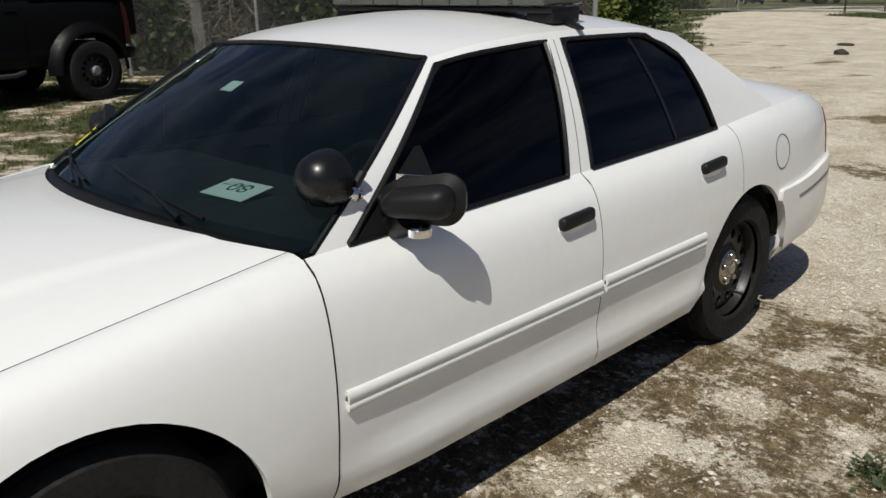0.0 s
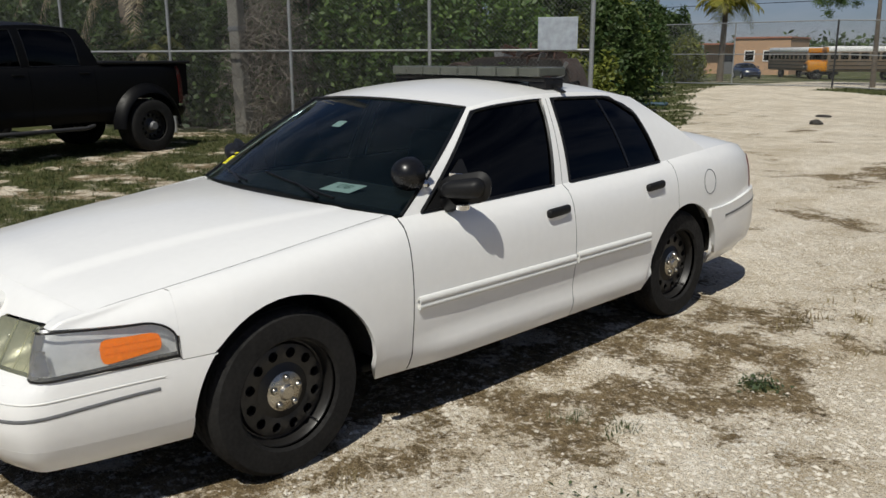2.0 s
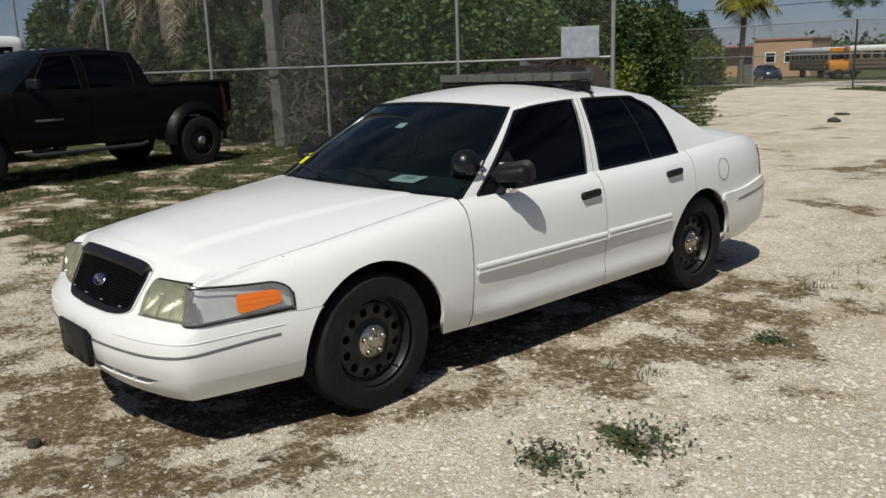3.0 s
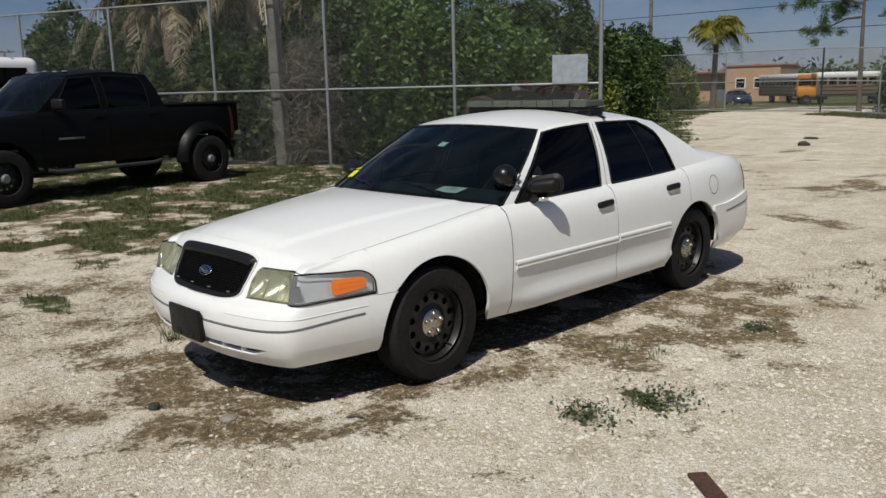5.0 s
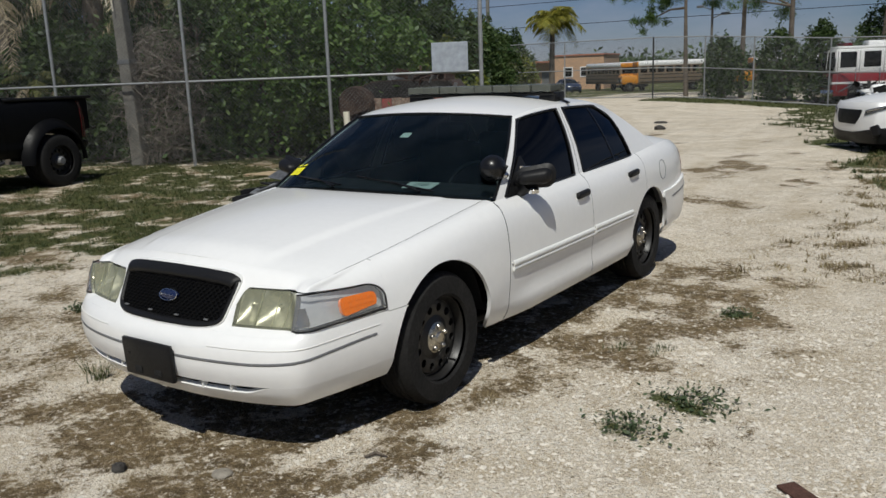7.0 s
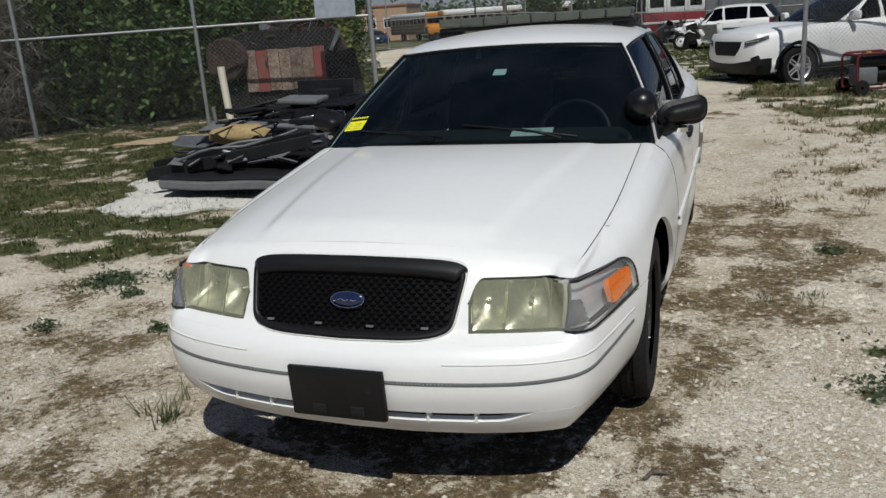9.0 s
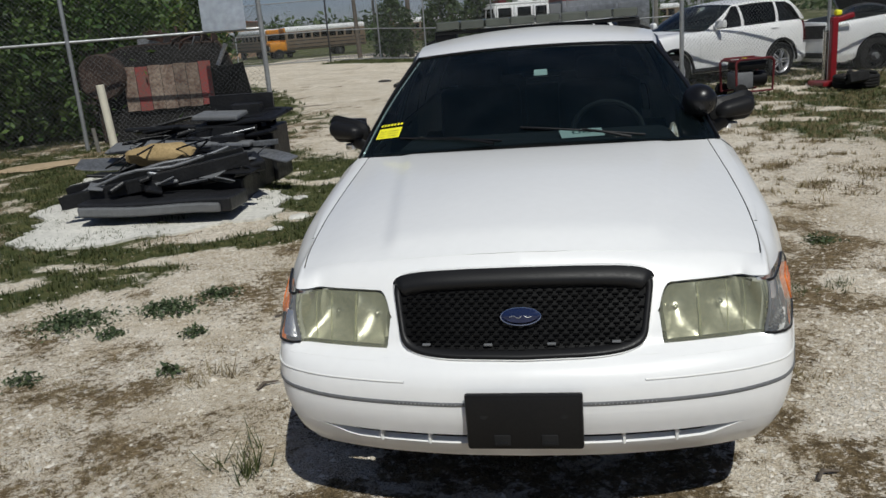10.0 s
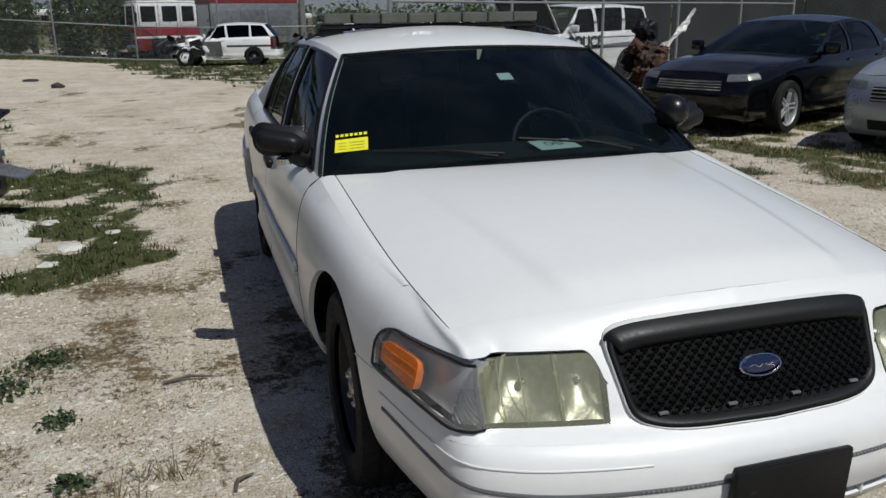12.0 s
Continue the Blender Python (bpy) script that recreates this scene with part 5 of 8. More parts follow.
    c, q = math.cos(radians(turn)), math.sin(radians(turn))
    u, v = ((x - cx) * c + (y - cy) * q) / rx, ((y - cy) * c - (x - cx) * q) / ry
    return smooth01(1.25, 0.45, math.hypot(u, v))


def track_left(y):
    return float(np.interp(y, (5, 7, 9.5, 13, 17, 28, 36), (-1.8, -2.6, -4.2, -4.7, -6.2, -12.5, -16)))


def track_right(y):
    return float(np.interp(y, (2.5, 3.4, 4.4, 7.2, 10, 14.7, 23, 36), (4.4, 4.0, 3.4, 2.0, 1.2, -0.3, -2.6, -4.6)))


def cover(x, y):
    """Green cover and brown weedy earth at a place of the yard, each 0 to 1; the brown also deepens the sedan's shade.
    """
    n1 = noise.noise((x * 0.45, y * 0.45, 1.3))
    n2 = noise.noise((x * 1.3, y * 1.3, 5.2))
    n3 = noise.noise((x * 3.4, y * 3.4, 9.4))
    n4 = noise.noise((x * 8.0, y * 8.0, 2.4))
    field = smooth01(-3.1, -4.7, x + 0.5 * n1) * smooth01(-1.2, 0.4, y + 0.5 * n2) * smooth01(13, 10, y)
    edge_ = smooth01(-2.6, -3.6, x + 0.4 * n2) * smooth01(1.7, 2.4, y + 0.3 * n2) * smooth01(8.5, 7.0, y)
    green = max(field * (0.56 + 0.9 * n2 + 0.7 * n3 + 0.3 * n4), edge_ * (0.62 + 0.6 * n2 + 0.5 * n3))
    for b in (blob(x, y, -3.05, 2.5, 0.75, 0.28, 15), blob(x, y, -4.2, 2.35, 1.5, 0.55, -24), blob(x, y, -2.35, 2.75, 0.55, 0.32, 25), blob(x, y, -2.05, 3.5, 0.5, 0.95), blob(x, y, -2.5, 5.3, 0.95, 2.0, 8), blob(x, y, -2.4, 6.0, 1.0, 0.85, -10), blob(x, y, -1.75, 3.1, 0.35, 0.2), blob(x, y, -4.4, 1.75, 1.7, 0.62, -12), blob(x, y, -3.3, 1.95, 0.8, 0.5, -8)):
        green = max(green, b * (0.78 + 0.8 * n3 + 0.5 * n4))
    for b in (blob(x, y, -2.85, -0.9, 0.5, 0.22), blob(x, y, 1.97, 0.52, 0.26, 0.10, -20), blob(x, y, 1.80, 0.14, 0.14, 0.11), blob(x, y, -5.1, 0.5, 0.8, 0.3), blob(x, y, 1.81, 2.24, 0.13, 0.1)):
        green = max(green, b * (0.75 + 0.5 * n4))
    right = smooth01(track_right(y) - 0.2, track_right(y) + 0.9, x + 0.6 * n1 + 0.3 * n2) * smooth01(2.3, 3.6, y) * (0.56 + 0.7 * n2 + 0.5 * n3)
    left = smooth01(track_left(y) + 0.1, track_left(y) - 0.9, x + 0.5 * n1) * smooth01(8.5, 10, y) * (0.7 + 0.6 * n2 + 0.3 * n3)
    gate = smooth01(34.5, 36.5, y + n1) * smooth01(40, 39, y) * (1 - smooth01(-17.5, -16.5, x) * smooth01(-11.0, -12.0, x)) * 0.8
    beyond = smooth01(44, 52, y) * 0.6
    green = max(green, right, left, gate, beyond)
    # Second oval: brown earth under the sedan that also deepens its shade by colour.
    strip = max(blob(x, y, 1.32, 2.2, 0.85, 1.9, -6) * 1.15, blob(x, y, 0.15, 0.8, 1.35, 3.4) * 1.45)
    front = 0.66 * max(blob(x, y, -1.35, -1.15, 1.0, 0.55, 10), blob(x, y, -0.25, -1.25, 0.9, 0.5, -15) * 0.8, blob(x, y, -2.9, 0.3, 1.1, 0.6) * 0.4, blob(x, y, -0.1, -1.95, 0.7, 0.3) * 0.6)
    near = 0.6 * max(blob(x, y, -1.75, -0.15, 0.4, 0.18, 20), blob(x, y, -1.5, 0.66, 0.35, 0.15), blob(x, y, -1.95, 1.1, 0.5, 0.2, 15) * 0.8, blob(x, y, -1.55, 3.05, 0.4, 0.2), blob(x, y, -1.75, 4.7, 0.5, 0.5), blob(x, y, -1.25, -0.1, 0.3, 0.15))
    trackspots = smooth01(0.26, 0.46, noise.noise((x * 0.5, y * 0.8, 4.4)) + 0.3 * n2) * smooth01(5.5, 8, y) * smooth01(24, 14, y) * 0.6 + smooth01(0.34, 0.5, n2 + 0.25 * n3) * smooth01(4, 7, y) * smooth01(24, 14, y) * 0.65 + blob(x, y, 0.3, 6.9, 0.9, 0.35, -15) * 0.9
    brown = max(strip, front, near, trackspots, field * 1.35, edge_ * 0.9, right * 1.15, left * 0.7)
    litter = 0.15 + 0.16 * smooth01(0.8, 2.2, x) * smooth01(2.5, 4.5, y) * smooth01(14, 9, y) + 0.20 * smooth01(-0.3, -1.6, x) * smooth01(5.0, 2.0, y) + 0.05 * blob(x, y, -2.4, -0.8, 2.0, 1.5)
    brown = max(brown * (0.62 + 0.75 * n3 + 0.55 * n4), litter * (1 + 0.9 * n3 + 0.5 * n4 + 0.5 * n2)) + 0.55 * max(0.0, n3 + 0.7 * n4 + 0.3 * n2 - 0.42)
    return min(1.0, max(0.0, green)), min(0.74, max(0.0, brown))


def grass_amount(x, y):
    return cover(x, y)[0]


def axis_steps(lo, hi, centre, fine, grow):
    pos, v, step = [centre], centre, fine
    while v < hi:
        if v - centre > 7:
            step *= grow
        v += step
        pos.append(v)
    neg, v, step = [], centre, fine
    while v > lo:
        if centre - v > 7:
            step *= grow
        v -= step
        neg.append(v)
    return neg[::-1] + pos


gx, gy = axis_steps(-900, 900, -0.5, 0.075, 1.045), axis_steps(-700, 1600, 1.5, 0.075, 1.045)
gv = [(x, y, on_ground(x, y)) for y in gy for x in gx]
nx_ = len(gx)
gf = [(j * nx_ + i, j * nx_ + i + 1, (j + 1) * nx_ + i + 1, (j + 1) * nx_ + i) for j in range(len(gy) - 1) for i in range(nx_ - 1)]

M_GROUND = bpy.data.materials.new("marl_gravel")
M_GROUND.use_nodes = True
n, l = M_GROUND.node_tree.nodes, M_GROUND.node_tree.links
gb = n["Principled BSDF"]
gb.inputs["Roughness"].default_value = 0.95
gb.inputs["Specular IOR Level"].default_value = 0.15
gco = n.new("ShaderNodeTexCoord")


def gnoise(scale, detail=6, rough=0.6):
    t = n.new("ShaderNodeTexNoise")
    t.inputs["Scale"].default_value, t.inputs["Detail"].default_value, t.inputs["Roughness"].default_value = scale, detail, rough
    l.new(gco.outputs["Object"], t.inputs["Vector"])
    return t


def gramp(src, a, b, c0, c1):
    r = n.new("ShaderNodeValToRGB")
    r.color_ramp.elements[0].position, r.color_ramp.elements[1].position = a, b
    r.color_ramp.elements[0].color, r.color_ramp.elements[1].color = (*c0, 1), (*c1, 1)
    l.new(src, r.inputs["Fac"])
    return r.outputs["Color"]


def gmix(fac, a, b, mode="MIX"):
    m = n.new("ShaderNodeMixRGB")
    m.blend_type = mode
    if isinstance(fac, float):
        m.inputs["Fac"].default_value = fac
    else:
        l.new(fac, m.inputs["Fac"])
    l.new(a, m.inputs["Color1"])
    l.new(b, m.inputs["Color2"])
    return m.outputs["Color"]


def gvor(scale):
    t = n.new("ShaderNodeTexVoronoi")
    t.inputs["Scale"].default_value = scale
    l.new(gco.outputs["Object"], t.inputs["Vector"])
    return t


vor, vor2, vor3 = gvor(36), gvor(110), gvor(17)
BLACK, FULL = (0, 0, 0), (1, 1, 1)
pale = gramp(gnoise(0.6, 8).outputs["Fac"], 0.32, 0.60, (0.69, 0.625, 0.515), (0.89, 0.835, 0.735))
pale = gmix(0.75, pale, gramp(gnoise(110, 6, 0.8).outputs["Fac"], 0.38, 0.60, (0.52, 0.47, 0.40), (1.17, 1.17, 1.16)), "MULTIPLY")
pale = gmix(0.9, pale, gramp(gnoise(2.3, 9, 0.72).outputs["Fac"], 0.38, 0.60, (0.74, 0.69, 0.60), (1.04, 1.04, 1.04)), "MULTIPLY")
# embedded stones of two sizes, whiter than the fines, in stony patches
stony = gramp(gnoise(1.1, 6, 0.65).outputs["Fac"], 0.40, 0.60, (0.25, 0.25, 0.25), FULL)
for v_, lo_, hi_ in ((vor, 0.36, 0.48), (vor2, 0.40, 0.52), (vor3, 0.22, 0.30)):
    some = gramp(v_.outputs["Color"], 0.52, 0.60, BLACK, FULL)
    round_ = gramp(v_.outputs["Distance"], lo_, hi_, FULL, BLACK)
    mask = gmix(1.0, gmix(1.0, some, round_, "MULTIPLY"), stony, "MULTIPLY")
    # Between stones the colour is darkened for their tiny shadows.
    gap = gramp(v_.outputs["Distance"], 0.40, 0.70, FULL, (0.76, 0.72, 0.66))
    pale = gmix(0.32, pale, gap, "MULTIPLY")
    tone = gramp(v_.outputs["Color"], 0.5, 1.0, (0.66, 0.62, 0.54), (0.90, 0.865, 0.79))
    pale = gmix(mask, pale, tone)
# leaf litter: small brown flecks and larger dark crumbs
pale = gmix(0.85, pale, gramp(gnoise(34, 8, 0.78).outputs["Fac"], 0.585, 0.64, FULL, (0.34, 0.27, 0.19)), "MULTIPLY")
pale = gmix(0.9, pale, gramp(gnoise(11, 8, 0.78).outputs["Fac"], 0.625, 0.67, FULL, (0.30, 0.235, 0.16)), "MULTIPLY")
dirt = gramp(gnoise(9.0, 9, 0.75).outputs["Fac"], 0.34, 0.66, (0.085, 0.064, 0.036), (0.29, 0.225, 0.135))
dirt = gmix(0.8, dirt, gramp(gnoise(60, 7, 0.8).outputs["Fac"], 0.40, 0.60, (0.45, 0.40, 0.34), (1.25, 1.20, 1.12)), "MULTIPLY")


def cover_fac(name, a, b, amount, most):
    at_ = n.new("ShaderNodeAttribute")
    at_.attribute_name = name
    m1 = n.new("ShaderNodeMath")
    m1.operation = "MULTIPLY_ADD"
    l.new(gnoise(19.0, 12, 0.88).outputs["Fac"], m1.inputs[0])
    m1.inputs[1].default_value, m1.inputs[2].default_value = amount, -amount / 2
    m2 = n.new("ShaderNodeMath")
    m3 = n.new("ShaderNodeMath")
    m3.operation = "MULTIPLY"
    m3.inputs[1].default_value = most
    l.new(at_.outputs["Fac"], m3.inputs[0])
    l.new(m3.outputs[0], m2.inputs[0])
    l.new(m1.outputs[0], m2.inputs[1])
    return gramp(m2.outputs[0], a, b, (0, 0, 0), (1, 1, 1))


soil_shade_f = cover_fac("soil_shade", 0.38, 0.46, 3.2, 0.78)
green_f = cover_fac("grass", 0.36, 0.54, 1.7, 0.9)
green = gramp(gnoise(7, 7, 0.7).outputs["Fac"], 0.35, 0.68, (0.034, 0.050, 0.015), (0.125, 0.125, 0.05))
col = gmix(soil_shade_f, pale, dirt)
col = gmix(green_f, col, green)
l.new(col, gb.inputs["Base Color"])
hmix = gmix(0.5, gmix(0.5, gramp(vor2.outputs["Distance"], 0.1, 0.6, FULL, BLACK), gramp(vor.outputs["Distance"], 0.1, 0.6, FULL, BLACK)), gnoise(60, 9, 0.8).outputs["Fac"])
gbump = n.new("ShaderNodeBump")
gbump.inputs["Strength"].default_value, gbump.inputs["Distance"].default_value = 0.95, 0.02
l.new(hmix, gbump.inputs["Height"])
l.new(gbump.outputs["Normal"], gb.inputs["Normal"])

g_me = finish("ground", gv, gf, M_GROUND, True)
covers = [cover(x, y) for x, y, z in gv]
for k, key in enumerate(("grass", "soil_shade")):
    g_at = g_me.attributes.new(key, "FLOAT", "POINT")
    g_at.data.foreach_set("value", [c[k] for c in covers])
ground = tagged(new("ground", g_me), "pale marl gravel yard with patches of weeds and dirt", "ground", kind="structure")


# ---------------------------------------------------------------- fences
def wires(p0, p1, z0, z1, pitch=0.075, r=0.0022):
    """Crossing diagonal wires of a chain-link panel between two posts."""
    p0, p1 = Vector((*p0, 0)), Vector((*p1, 0))
    L, d = (p1 - p0).length, (p1 - p0).normalized()
    nrm = Vector((-d.y, d.x, 0))
    ga, gb_ = ground_z(p0.x, p0.y), ground_z(p1.x, p1.y)
    H = z1 - z0
    verts, faces = [], []
    c = -H
    while c < L:
        for sign in (1, -1):
            a, b = (max(0, c), max(0, -c)), (min(L, c + H), min(H, L - c))
            if b[0] - a[0] < 0.02:
                continue
            pts = []
            for u, v in (a, b):
                vv = v if sign > 0 else H - v
                pts.append(p0 + d * u + Vector((0, 0, lerp(ga, gb_, u / L) + z0 + vv)) + nrm * 0.002 * sign)
            w = Vector((0, 0, 1)) * r * 1.2
            k = len(verts)
            for p in pts:
                verts += [p + w, p - w + nrm * r, p - w - nrm * r]
            faces += [(k, k + 1, k + 4, k + 3), (k + 1, k + 2, k + 5, k + 4), (k + 2, k, k + 3, k + 5)]
        c += pitch
    return verts, faces


def chain_fence(name, label, pts, height, mid=None, post_r=0.03, dark=(), pitch=0.075, r=0.0017, low_rail=False, caps=None):
    root = thing(name, label, "fence", kind="structure")
    for k, (x, y) in enumerate(pts):
        end = k in (0, len(pts) - 1) or k in dark
        z = ground_z(x, y)
        h = height + (caps or {}).get(k, 0.0)
        part("post", tube([(x, y, z - 0.1), (x, y, z + h)], post_r * (1.2 if end else 1.0), 12), M_POST_DARK if k in dark else M_GALV, root, "", True)
    for (x0, y0), (x1, y1) in zip(pts, pts[1:]):
        za, zb = ground_z(x0, y0), ground_z(x1, y1)
        for hz in [height - 0.02] + ([mid] if mid else []) + ([0.08] if low_rail else []):
            part("rail", tube([(x0, y0, za + hz), (x1, y1, zb + hz)], post_r * 0.72, 10), M_GALV, root, "", True)
        v, f = wires((x0, y0), (x1, y1), 0.03, height - 0.03, pitch, r)
        w = part("chain_link", finish("chain_link", v, f, M_WIRE), M_WIRE, root)
        tagged(w, kind="stuff")
    return root


FENCE_K = 0.42
fence_pts = [(-4.5 - 2.628 * k, 9.45 - FENCE_K * 2.628 * k) for k in range(9)]
chain_fence("fence_hedge", "tall galvanised chain-link fence in front of a hedge", fence_pts, 3.6, 1.62, 0.032)
chain_fence("fence_far", "far chain-link fence with a wide gate", [(-28, 37.8), (-24, 38), (-20.5, 38.3), (-16.6, 38.5), (-11.65, 38.6), (-9.0, 38.6), (-6.6, 38.4), (-3.2, 38.2), (0.5, 38.0), (4.5, 37.8), (9, 37.6)], 3.1, 1.55, 0.035, dark=(4,), pitch=0.09, r=0.003, low_rail=True)
chain_fence("fence_yard", "chain-link fence in front of parked cars", [(2.25, 11.95), (5.05, 13.15), (7.7, 14.3), (10.4, 15.5), (13.1, 16.7), (15.8, 17.9)], 2.5, 1.75, 0.032)


# ---------------------------------------------------------------- other vehicles
def make_spec(fo, wb, ro, hw, nose, cowl, belt, roof, sill, arch, cabin, lines, seams, deck=None, win_top=0.9, hood_open=0, cowl_y=0.62, round_=0.15, rail=0.72, boxy=0.0):
    """A body plan scaled from overall sizes: overhangs, wheelbase, half width, heights."""

    def sy(y):
        return y * fo / 1.085 if y < 0 else (y * wb / 2.913 if y < 2.913 else wb + (y - 2.913) * ro / 1.382)

    outline = []
    for x, y in OUT_CV:
        yy = sy(y)
        outline.append((x * hw / 0.978, yy))
    y_end = wb + ro
    zn = [0.2, sill, sill + 0.06, sill + 0.18, sill + 0.3, nose - 0.12, nose - 0.04, nose + 0.02, nose + 0.2]
    yA, yA2, yC, yC2 = cabin
    ym = (yA2 + yC2) / 2
    rx = hw * rail
    q1 = wb + ro * 0.66
    top = [("f", 0.0, nose), ("f", hw * 0.6, nose - 0.02), ("y", -fo * 0.6, nose + 0.01), ("y", -fo * 0.2, lerp(nose, cowl, 0.45)), ("y", cowl_y * 0.6, lerp(nose, cowl, 0.85)), ("y", yA, cowl), ("y", lerp(yA, yC, 0.4), lerp(cowl, belt, 0.5)), ("y", yC - 0.05, belt)]
    if deck:
        top += [("y", wb + ro * 0.6, belt - 0.02), ("r", hw * 0.6, belt - 0.05), ("r", 0.0, belt - 0.04)]
    else:
        top += [("r", hw * 0.6, belt), ("r", 0.0, belt)]
    spec = dict(
        outline=outline,
        front=(zn, [0.14, 0.06, 0.03, 0.0, 0.0, 0.05 - 0.03 * boxy, 0.09 - 0.06 * boxy, 0.16 - 0.1 * boxy, 0.3]),
        side=([0.0, 0.015, 0.04, 0.08, 0.14, 0.22, 0.32, 0.9], [0.10, 0.078, 0.054, 0.034, 0.018, 0.006, 0.0, 0.0]),
        low=([0.15, sill, sill + 0.08, sill + 0.13, sill + 0.2, sill + 0.35, 1.0], [0.12, 0.05, 0.02, 0.004, 0.016, 0.004, 0.0]),
        rear=([0.2, sill, sill + 0.1, 0.6, 0.9, 1.2], [0.14, 0.06, 0.0, 0.0, 0.04, 0.09]),
        top=top, arches=[(0.0, arch[0], arch[1]), (wb, arch[0], arch[1])], sill=sill, half=hw - 0.01, length_y=(-fo + 0.1, y_end - 0.1),
        seams=seams, fender_y0=-fo * 0.62, quarter_y1=q1,
        hood=dict(y0=-fo * 0.62, y1=cowl_y, nose=[(hw * 0.6, -fo * 0.80, nose - 0.005), (hw * 0.3, -fo * 0.85, nose + 0.01), (0.0, -fo * 0.865, nose + 0.015)], cowl=(cowl_y - 0.18, cowl + 0.03), crown=0.05, dome=0.0, open=hood_open),
        cabin=dict(yA=yA, yA2=yA2, yC=yC, yC2=yC2, rail_x=([yA2 - 0.1, yA2, ym, yC2], [rx * 0.95, rx * 0.96, rx, rx * 0.95]), rail_z=([yA2 - 0.1, yA2, ym, yC2], [roof - 0.10, roof - 0.085, roof - 0.04, roof - 0.08]),
                   screen_low=(yA - 0.16, cowl + 0.035), screen_high=(yA2 - 0.05, roof - 0.05), back_low=(yC + 0.06, belt + 0.02), back_high=(yC2 + 0.05, roof - 0.05), crown=0.03, swell=0.03),
        windows=dict(top=win_top, round=round_, lines=lines), deck=deck)
    return spec


def simple_car(name, label, m, spec, paint, r=0.34, rim=0.22, width=0.22, style="alloy", lamp_z=(0.66, 0.78), lamp_x=0.48, grille_z=(0.58, 0.72), grille_x=0.42, chrome=True, wb=2.8, mirror=None, category="car", sweep=0.0):
    root = thing(name, label, category, m)
    c = Car(root, spec).build(paint, M_GLASS_DARK, M_GLASS_BLACK)
    s = c.sh
    nose = spec["hood"]["nose"][-1][2]
    sill = spec["sill"]
    y_end = spec["fender_y0"] + 0.02
    c.bumper(True, paint, sill - 0.03, nose - 0.02, y_end, None, 0.0, "front_bumper")
    # strip between the bumper and the hood's edge
    s1 = s.find("y", spec["fender_y0"])
    e0 = c.edge(spec["hood"]["y0"])
    ns = spec["hood"]["nose"]
    edge = line3([(-e0[0], *e0[1:])] + [(-a, b, z) for a, b, z in ns[:-1]] + [ns[-1]] + list(ns[-2::-1]) + [(e0[0], *e0[1:])])
    P = [[lerp(s.at(lerp(-s1, s1, j / 24), nose - 0.022), edge(j / 24) - np.array((0, 0, 0.004)), f) for j in range(25)] for f in frange(0, 1, 3)]
    part("nose_panel", sheet(P, 0, paint, "nose_panel", (0, 0, 0.2)), paint, root)
    c.bumper(False, paint, sill, 0.66, spec["quarter_y1"] - 0.25, None, 0.006, "rear_bumper")
    for sg in (1, -1):
        sa, sb = s.find("f", lamp_x), s.find("y", spec["fender_y0"] - 0.0)
        P = [[s.at(sg * lerp(sa, sb, j / 12), lerp(lamp_z[0] + (0.03 + sweep) * j / 12, lamp_z[1] + (0.02 + sweep * 0.8) * j / 12, f), 0.008) for j in range(13)] for f in frange(0, 1, 4)]
        lp = part("headlamp", sheet(P, 0.02, M_LENS_CLEAR, "headlamp"), M_LENS_CLEAR, root, "clear headlamp")
        P = [[s.at(sg * lerp(sa, sb, j / 12), lerp(lamp_z[0] + (0.03 + sweep) * j / 12 + 0.01, lamp_z[1] + (0.02 + sweep * 0.8) * j / 12 - 0.01, f), 0.003) for j in range(13)] for f in frange(0, 1, 4)]
        part("reflector", sheet(P, 0, M_GRILLE if sweep else M_REFLECT, "reflector"), M_GRILLE if sweep else M_REFLECT, lp)
        if sweep:
            part("lamp_strip", tube([s.at(sg * lerp(sa, sb, j / 12), lerp(lamp_z[0], lamp_z[1], 0.75) + sweep * 0.85 * j / 12, 0.012) for j in range(1, 11)], 0.010, 6), M_CHROME, lp, "bright lamp strip", True)
            part("fog_recess", box((0.16, 0.10, 0.20), tuple(s.at(sg * s.find("f", 0.74), 0.50, -0.03)), 0.03, (0, sg * -20, sg * 35)), M_BLACK_PLASTIC, root, "black fog lamp recess")
        for wy in (0.0, wb):
            add_wheel(root, (sg * (spec["half"] - width / 2 - 0.005), wy, r), r, rim, width, style, sg < 0)
        b = c.cabin(c.yA + 0.24, 0.06, 0, sg < 0)
        mm = bmesh.new()
        box((0.22, 0.10, 0.16), (0, 0, 0), 0.04, (0, 0, 0), mm, 4)
        mm.transform(pose(b[0] + sg * 0.15, b[1], b[2] + 0.07, 0, 0, sg * 15))
        box((0.12, 0.05, 0.05), (b[0] + sg * 0.03, b[1] + 0.01, b[2]), 0.01, (0, 0, 0), mm)
        part("door_mirror", mm, mirror or paint, root, "", True)
        for a, z in zip(spec["seams"][1:], (0.0, 0.0, 0.0)):
            sz = s.top(s.find("y", a))
            p = s.at(sg * s.find("y", a - 0.16), sz - 0.11)
            part("door_handle", box((0.03, 0.17, 0.03), (p[0] + sg * 0.008, p[1], p[2]), 0.01), paint, root)
        P = [[s.at(sg * lerp(s.find("y", spec["quarter_y1"]), s.find("y", spec["quarter_y1"] + 0.12), j / 4), lerp(0.72, s.top(s.find("y", spec["quarter_y1"])) - 0.03, f), 0.006) for j in range(5)] for f in frange(0, 1, 4)]
